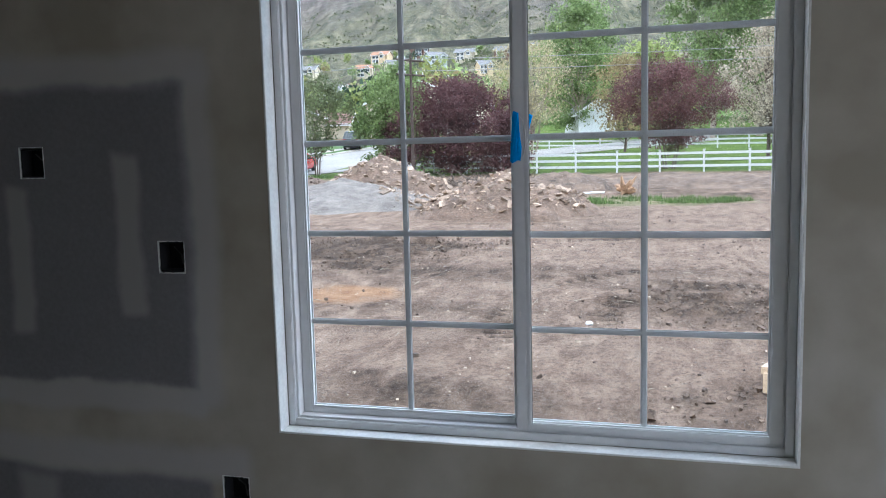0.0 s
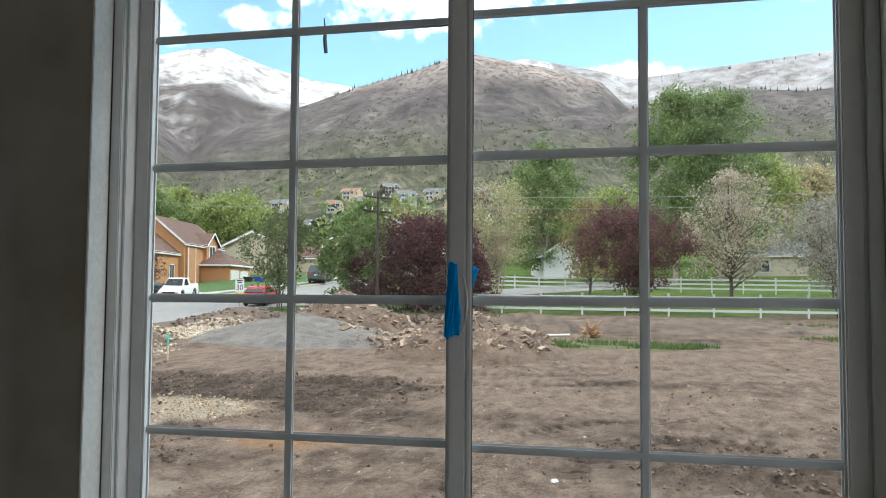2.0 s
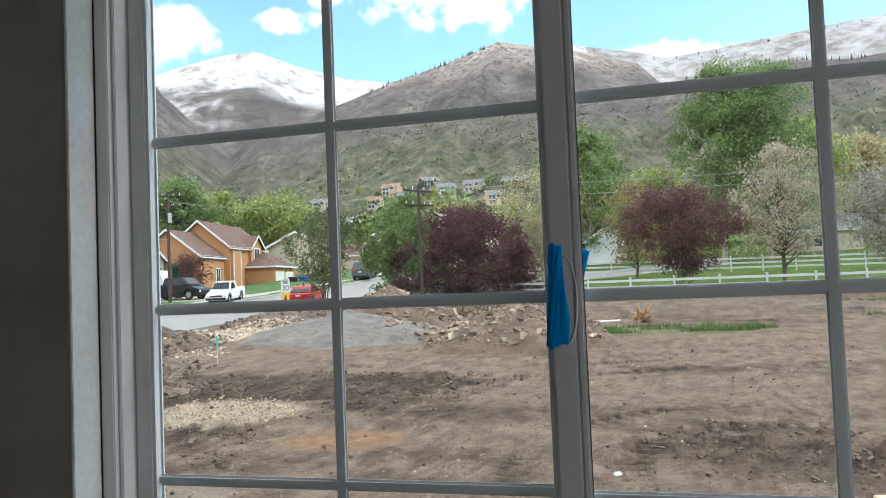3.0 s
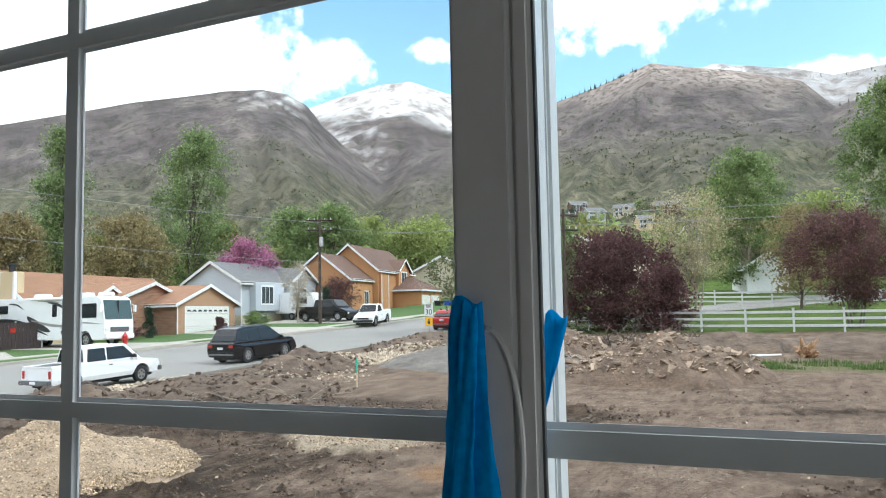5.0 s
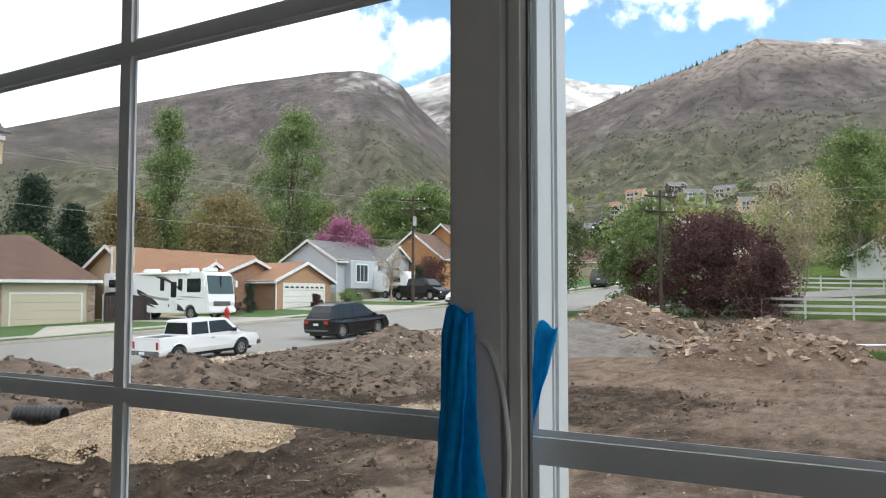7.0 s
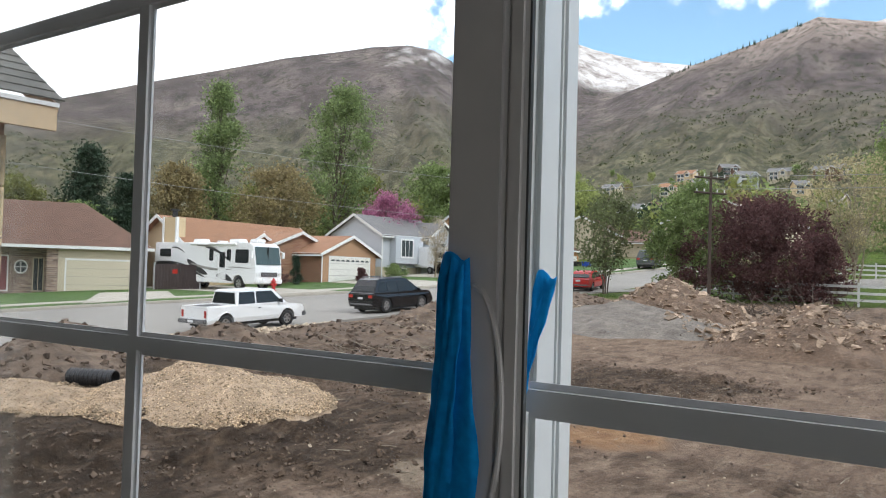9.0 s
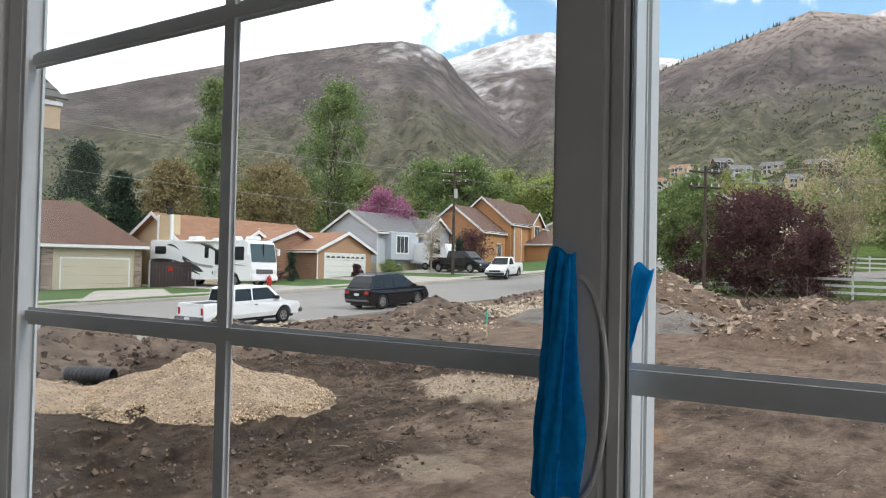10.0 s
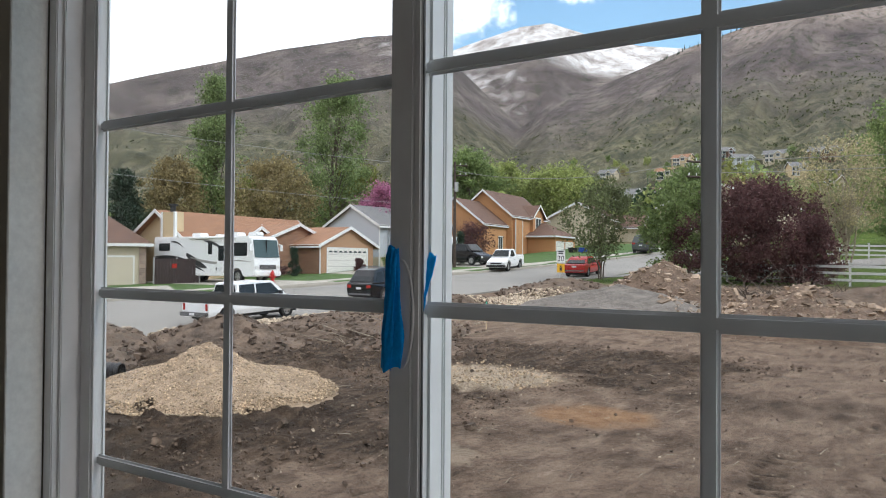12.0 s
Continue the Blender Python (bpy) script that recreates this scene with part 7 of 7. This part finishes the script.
# bins and camper by the orange house
for x, y, mat, label in ((-37.4, 78.3, "bin_blue", "blue wheeled bin beside garage"), (-38.4, 78.0, "dark", "black wheeled bin beside garage")):
    b_ = thing("wheeled_bin", Matrix.Translation((x, y, 2.0)), label, "bin", "wheeled bins")
    bm = bmesh.new()
    prism(bm, [(-0.3, 0.05), (0.3, 0.05), (0.38, 1.0), (-0.38, 1.0)], lambda x_, z_: 0.3 + 0.06 * z_)
    part("bin_body", bm, mat, b_, bevel=0.02)
    bm = bmesh.new()
    prism(bm, [(-0.42, 1.0), (0.42, 1.0), (0.38, 1.08), (-0.42, 1.12)], lambda x_, z_: 0.38)
    part("lid", bm, mat, b_, bevel=0.015)
cp = thing("camper_trailer", Matrix.Translation((-45.6, 63.4, lie(-45.6, 63.4) + 0.1)) @ pose(0, 0, 0, 0, 0, -5), "white camper trailer parked beside house", "camper")
bm = bmesh.new()
prism(bm, [(2.3, 0.55), (2.6, 1.5), (2.1, 2.5), (-2.3, 2.6), (-2.5, 0.6)], lambda x_, z_: 1.1)
part("body", bm, "paint_white", cp, bevel=0.12)
panel("side_window", [(0.4, 1.5), (1.5, 1.5), (1.5, 2.05), (0.4, 2.05)], lambda x_, z_: 1.1, 0.02, "car_glass", cp, -1)
for s in (-1, 1):
    wheel(cp, -0.4, s * 1.08, 0.34, 0.22, 0)


# ---- heaps and clutter on the lot ----
def heap_height(px, py, cx, cy, rx, ry, h, seed, rough, power):
    d = np.hypot((px - cx) / rx, (py - cy) / ry)
    d = d * (1 + 0.32 * wave(px / (0.5 * rx) + seed, py / (0.5 * rx), seed, 3))
    return h * np.clip(1 - d, 0, 1) ** power * (1 + 0.25 * wave(px / (0.3 * rx), py / (0.3 * rx), seed + 1, 3)) + rough * np.clip((1.05 - d) * 4, 0, 1) * wave(px / 0.3, py / 0.3, seed + 2, 4)


HEAPS = []


def heap(name, cx, cy, rx, ry, h, mat, label, seed, rough=0.06, power=1.0, cat="heap", n=90, group=""):
    u = np.linspace(-1.35, 1.35, n)
    gx, gy = np.meshgrid(cx + rx * u, cy + ry * u)
    lift = heap_height(gx, gy, cx, cy, rx, ry, h, seed, rough, power)
    d = np.hypot((gx - cx) / rx, (gy - cy) / ry)
    gz = base_ground(gx, gy) + lift - 0.14 * np.clip((d - 0.85) * 3, 0, 1) + 0.02
    HEAPS.append((cx, cy, rx, ry, h, seed, rough, power))
    v = np.stack([gx, gy, gz], -1).reshape(-1, 3)
    i, j = np.meshgrid(np.arange(n - 1), np.arange(n - 1), indexing="ij")
    a = (i * n + j).ravel()
    f = np.stack([a, a + 1, a + n + 1, a + n], -1)
    keep = (d.ravel()[f] < 1.3).all(1)
    return tagged(raw(name, v, f[keep].tolist(), mat, smooth=True), label, cat, group)


def tops(x, y):
    x, y = np.asarray(x, float), np.asarray(y, float)
    flat = base_ground(x, y)
    z = flat + lot_relief(x, y)
    for hp in HEAPS:
        z = np.maximum(z, flat + heap_height(x, y, *hp))
    return z


def top_of(x, y):
    return float(tops([x], [y])[0])


def rocks(name, spots, sizes, mat, label, cat, flat=0.6, seed=0, sink=0.25):
    """Irregular broken stones as one sheet of many small solids."""
    rng = np.random.default_rng(seed)
    base = np.array([(-1, -1, -1), (1, -1, -1), (1, 1, -1), (-1, 1, -1), (-1, -1, 1), (1, -1, 1), (1, 1, 1), (-1, 1, 1)], float)
    quad = np.array([(0, 3, 2, 1), (4, 5, 6, 7), (0, 1, 5, 4), (1, 2, 6, 5), (2, 3, 7, 6), (3, 0, 4, 7)])
    vs, fs = [], []
    lifts = tops(*np.array(spots).T)
    for k, ((x, y), s, lift) in enumerate(zip(spots, sizes, lifts)):
        b_ = base * rng.uniform(0.45, 1.0, (8, 3)) * s * np.array([1, rng.uniform(0.5, 1), flat * rng.uniform(0.5, 1.2)])
        m = Euler((rng.normal(0, 0.45), rng.normal(0, 0.45), rng.uniform(0, 6.3))).to_matrix()
        b_ = b_ @ np.array(m).T + np.array([x, y, lift + s * flat * (1 - 2 * sink)])
        vs.append(b_), fs.append(quad + 8 * k)
    return tagged(raw(name, np.concatenate(vs), np.concatenate(fs).tolist(), mat), label, cat, kind="stuff")


def scatter(cx, cy, rx, ry, n, rng):
    a, r = rng.uniform(0, 2 * np.pi, n), np.sqrt(rng.uniform(0, 1, n))
    return list(zip(cx + rx * r * np.cos(a), cy + ry * r * np.sin(a)))


rng = np.random.default_rng(8)
heap("gravel_heap", -14.75, 11.6, 3.15, 2.5, 1.08, "gravel", "tan crushed gravel heap on dirt lot", 3, 0.03, 1.1, n=150, group="gravel heaps")
heap("gravel_heap", -18.6, 9.5, 3.2, 1.3, 0.36, "gravel", "low tan gravel spread beside black pipe", 5, 0.03, 0.8, n=110, group="gravel heaps")
rocks("gravel_stones", scatter(-14.75, 11.6, 3.2, 2.6, 13000, rng) + scatter(-18.6, 9.5, 3.2, 1.3, 4000, rng), rng.uniform(0.013, 0.032, 17000), "stone_chip", "loose tan gravel stones", "gravel", 0.8, 1)
for cx, cy, rx, ry, h, seed in ((-24.6, 14.2, 3.4, 2.0, 1.0, 11), (-20.8, 16.9, 3.6, 1.9, 0.95, 12), (-22.0, 23.0, 1.5, 3.0, 0.3, 16), (-20.4, 28.4, 2.2, 3.6, 0.85, 13), (-18.0, 22.3, 3.2, 2.2, 0.55, 14), (-22.0, 11.6, 3.0, 2.2, 0.8, 15), (-20.2, 39.5, 3.0, 3.5, 0.75, 17), (-14.6, 18.9, 2.4, 1.3, 0.35, 18)):
    heap("dirt_mound", cx, cy, rx, ry, h, "soil", "dark brown excavated dirt mound beside street", seed, 0.13, 0.75, "dirt mound", 80, "dirt mounds")
    k = 170
    rocks("dirt_clods", scatter(cx, cy, rx * 1.15, ry * 1.15, k, rng), rng.uniform(0.03, 0.13, k), "clod", "crumbled dark dirt clods", "dirt", 0.75, seed)
heap("sand_heap", -13.0, 31.0, 5.0, 3.0, 1.2, "grey_sand", "smooth grey road-base heap on dirt lot", 21, 0.1, 0.95, n=120)
heap("rubble_heap", -5.3, 27.6, 3.3, 2.3, 1.6, "rubble_soil", "tan heap of broken concrete and soil", 22, 0.14, 0.8, n=90, group="rubble heaps")
heap("rubble_heap", -13.2, 36.6, 3.6, 2.4, 1.85, "rubble_soil", "heap of broken concrete slabs behind sand", 23, 0.16, 0.8, n=90, group="rubble heaps")
heap("dirt_mound", 2.2, 38.6, 8.0, 2.4, 0.6, "soil", "long low dark dirt bank by fence", 24, 0.1, 0.8, "dirt mound", 80, "dirt mounds")
heap("dirt_mound", -4.2, 37.5, 3.2, 2.0, 0.8, "soil", "dark dirt mound by plum bush", 25, 0.12, 0.8, "dirt mound", 70, "dirt mounds")
for cx, cy, rx, ry, n, s0 in ((-5.3, 27.6, 3.2, 2.0, 1300, 31), (-13.2, 36.6, 3.5, 2.2, 1100, 32), (-9.4, 30.6, 1.7, 1.4, 300, 33)):
    rocks("rubble", scatter(cx, cy, rx, ry, n, rng), np.concatenate([rng.uniform(0.025, 0.085, n - n // 7), rng.uniform(0.09, 0.23, n // 7)]), "rubble", "broken tan concrete chunks and slabs", "rubble", 0.3, s0)
rocks("pale_stones", scatter(-24.0, 20.6, 0.9, 5.2, 700, rng) + scatter(-19.2, 33.6, 2.4, 4.2, 1500, rng) + scatter(-18.2, 25.5, 2.2, 3.2, 260, rng), np.r_[rng.uniform(0.03, 0.11, 700), rng.uniform(0.03, 0.11, 1500), rng.uniform(0.02, 0.07, 260)], "pale_rock", "pale crushed stone beside street", "stones", 0.7, 41)
rocks("patch_stones", scatter(-9.9, 16.0, 1.9, 1.5, 900, rng), rng.uniform(0.012, 0.035, 900), "stone_chip", "pale gravel spread on dirt", "gravel", 0.7, 42)
spots = [(rng.uniform(-11, 7), rng.uniform(3.5, 30)) for _ in range(2600)]
rocks("dirt_crumbs", spots, np.clip(rng.lognormal(-4.5, 0.6, 2600), 0.006, 0.06), "clod", "scattered dirt crumbs and stones", "dirt", 0.7, 43)
cand = np.stack([rng.uniform(-19, 8, 26000), 3.0 + 27 * rng.uniform(0, 1, 26000) ** 1.1], -1)
cand = cand[churn(cand[:, 0], cand[:, 1]) + 0.25 * wave(cand[:, 0] / 2, cand[:, 1] / 1.2, 75, 4) > 0.3][:9000]
for cx, cy, rx, ry in ((-14.6, 11.6, 3.7, 2.9), (-18.6, 9.5, 3.4, 1.5), (-9.9, 16.0, 2.0, 1.5)):
    cand = cand[np.hypot((cand[:, 0] - cx) / rx, (cand[:, 1] - cy) / ry) > 1]
rocks("churned_clods", [tuple(p) for p in cand], np.clip(rng.lognormal(-3.95, 0.6, len(cand)), 0.008, 0.1), "soil", "dark churned clods over damp dirt", "dirt", 0.8, 47)
spots = [(rng.uniform(-17, 7), 3 + 21 * rng.uniform(0, 1) ** 1.2) for _ in range(2600)]
rocks("pale_chips", spots, np.clip(rng.lognormal(-4.55, 0.5, 2600), 0.006, 0.05), "pale_rock", "scattered pale stone chips", "stones", 0.6, 44)
rocks("house_debris", [(rng.uniform(-5, 3.5), rng.uniform(2.6, 6.2)) for _ in range(700)], np.clip(rng.lognormal(-4.1, 0.5, 700), 0.006, 0.05), "pale_rock", "pale stone and wood scraps near foundation", "debris", 0.5, 46)
rocks("white_chip", [(-0.8, 11.6)], [0.06], "sign_white", "white litter scrap on dirt", "litter", 0.7, 45)


def sticks(name, cx, cy, rx, ry, n, lo, hi, r, mat, label, cat, seed, tilt=0.3):
    g = np.random.default_rng(seed)
    bm = bmesh.new()
    for x, y in scatter(cx, cy, rx, ry, n, g):
        a, ln, t = g.uniform(0, 6.3), g.uniform(lo, hi), g.normal(0, tilt)
        z = top_of(x, y) + r
        d = Vector((math.cos(a) * math.cos(t), math.sin(a) * math.cos(t), abs(math.sin(t)))) * ln
        mid = Vector((x, y, z)) + d * 0.5 + Vector((0, 0, 0.06 * ln * g.uniform(-0.3, 1)))
        tube(bm, (x, y, z), mid, r, r * 0.8, 5, False)
        tube(bm, mid, Vector((x, y, z)) + d, r * 0.8, r * 0.4, 5, False)
    return tagged(part(name, bm, mat), label, cat, kind="stuff")


sticks("brush_pile", -8.6, 40.0, 3.2, 1.6, 130, 0.8, 2.4, 0.02, "bark", "tangled grey-brown brush pile under bush", "brush", 51, 0.45)
sticks("lot_sticks", -6, 13, 8, 8, 70, 0.1, 0.45, 0.008, "bark_pale", "small sticks scattered on dirt", "sticks", 52, 0.1)
sticks("dead_twigs", -16.5, 20.5, 2.5, 2.0, 30, 0.5, 1.5, 0.012, "bark_pale", "dry twigs on dirt mound", "twigs", 53, 0.25)

# torn stump
st = thing("tree_stump", Matrix.Translation((-1.25, 34.6, lie(-1.25, 34.6))), "torn orange-brown uprooted tree stump", "stump")
bm = bmesh.new()
g = np.random.default_rng(9)
for k in range(16):
    a = g.uniform(0, 6.3)
    t = g.uniform(0.1, 1.1)
    ln = g.uniform(0.4, 0.9)
    d = Vector((math.cos(a) * math.cos(t), math.sin(a) * math.cos(t), math.sin(t))) * ln
    tube(bm, (0, 0, 0.15), d * 0.6, 0.16, 0.1, 6)
    tube(bm, d * 0.6, d + Vector((0, 0, g.uniform(-0.2, 0.1))), 0.1, 0.02, 6)
part("root_mass", bm, "wood_stump", st)
bm = bmesh.new()
tube(bm, (-5.0, 33.5, top_of(-5.0, 33.5) + 0.06), (-2.1, 34.7, top_of(-2.1, 34.7) + 0.06), 0.05, 0.05, 10)
tagged(part("plastic_pipe", bm, "sign_white"), "white plastic pipe lying on dirt", "pipe")

# grass tufts round the stump
g = np.random.default_rng(10)
vs, fs = [], []
for cx, cy, rx, ry, n in ((0.2, 31.4, 3.6, 1.3, 3200), (9.5, 35.0, 2.2, 0.8, 600), (11.0, 41.5, 4.0, 1.2, 900), (-22.5, 47.5, 2.0, 1.2, 500)):
    spots = np.array(scatter(cx, cy, rx, ry, n, g))
    spots = spots[wave(spots[:, 0] / 0.8, spots[:, 1] / 0.5, 95, 2) > -0.1]
    for (x, y), z in zip(spots, tops(*spots.T)):
        hh, a = g.uniform(0.07, 0.24), g.uniform(0, 6.3)
        o = len(vs)
        dx, dy = 0.022 * math.cos(a), 0.022 * math.sin(a)
        lx, ly = g.normal(0, 0.05, 2)
        vs += [(x - dx, y - dy, z - 0.02), (x + dx, y + dy, z - 0.02), (x + lx, y + ly, z + hh)]
        fs.append((o, o + 1, o + 2))
tagged(raw("grass_tufts", vs, fs, "leaf_tuft"), "fresh green grass tufts on dirt", "grass", kind="stuff")

# survey stake
x, y = -15.0, 23.9
sk = thing("survey_stake", Matrix.Translation((x, y, top_of(x, y) - 0.1)), "wooden survey stake with green painted top", "stake")
boxed("shaft", (-0.022, 0.022, -0.012, 0.012, 0, 0.6), "lumber", sk)
boxed("painted_top", (-0.023, 0.023, -0.013, 0.013, 0.6, 1.08), "stake_green", sk, "bright green painted end")
bm = bmesh.new()
slab(bm, [(0.024, -0.014, 0.98), (0.13, -0.02, 0.93), (0.12, -0.02, 0.86), (0.024, -0.014, 0.93)], 0.004)
part("ribbon", bm, "stake_green", sk)

# black corrugated pipe
x, y = -18.6, 11.2
pp = thing("drain_pipe", Matrix.Translation((x, y, top_of(x, y) + 0.16)) @ pose(0, 0, 0, 0, 0, 24), "black corrugated plastic drain pipe on gravel", "pipe")
bm = bmesh.new()
n_, m_ = 22, 40
rows_ = []
for k in range(m_ + 1):
    r = 0.2 + 0.016 * math.sin(k * 2 * math.pi / 4)
    rows_.append([bm.verts.new((1.25 * k / m_ - 0.6, r * math.cos(2 * math.pi * i / n_), 0.05 + r * math.sin(2 * math.pi * i / n_))) for i in range(n_)])
for k in (m_, 0):
    rows_.append(None)
inner = [[bm.verts.new((xx, 0.175 * math.cos(2 * math.pi * i / n_), 0.05 + 0.175 * math.sin(2 * math.pi * i / n_))) for i in range(n_)] for xx in (0.65, -0.6)]
rows_ = [r for r in rows_ if r]
chain = rows_ + inner + [rows_[0]]
for p, q in zip(chain, chain[1:]):
    for i in range(n_):
        bm.faces.new((p[i], p[(i + 1) % n_], q[(i + 1) % n_], q[i]))
part("corrugated_tube", bm, "black_plastic", pp, smooth=False)

# roof truss of fresh lumber lying on the lot
tr = thing("lumber_truss", Matrix.Translation((1.66, 8.25, lie(1.66, 8.25) + 0.03)), "fresh pale lumber truss lying on dirt", "lumber")


def plank(a, b_, w, t, label=""):
    a, b_ = Vector(a), Vector(b_)
    d = (b_ - a).normalized()
    s = d.cross(Vector((0, 0, 1))).normalized() * t / 2
    u = s.cross(d).normalized() * w / 2
    bm = bmesh.new()
    vs = [bm.verts.new(q + i * s + j * u) for q in (a, b_) for i in (-1, 1) for j in (-1, 1)]
    for fc in ((0, 1, 3, 2), (4, 6, 7, 5), (0, 4, 5, 1), (2, 3, 7, 6), (0, 2, 6, 4), (1, 5, 7, 3)):
        bm.faces.new([vs[i] for i in fc])
    part("plank", bm, "lumber", tr)


for k in range(3):
    plank((0, 0, 0.06 + 0.085 * k), (2.6, 2.3, 0.1 + 0.085 * k), 0.08, 0.12)
plank((0.0, 0.04, 0.3), (0.7, 1.5, 0.3), 0.09, 0.14)
plank((0.7, 1.5, 0.34), (3.0, 2.4, 0.32), 0.09, 0.14)
plank((0.66, 1.3, 0.2), (2.6, 2.2, 0.2), 0.09, 0.1)
plank((0.45, 0.8, 0.2), (2.8, 1.6, 0.22), 0.08, 0.1)
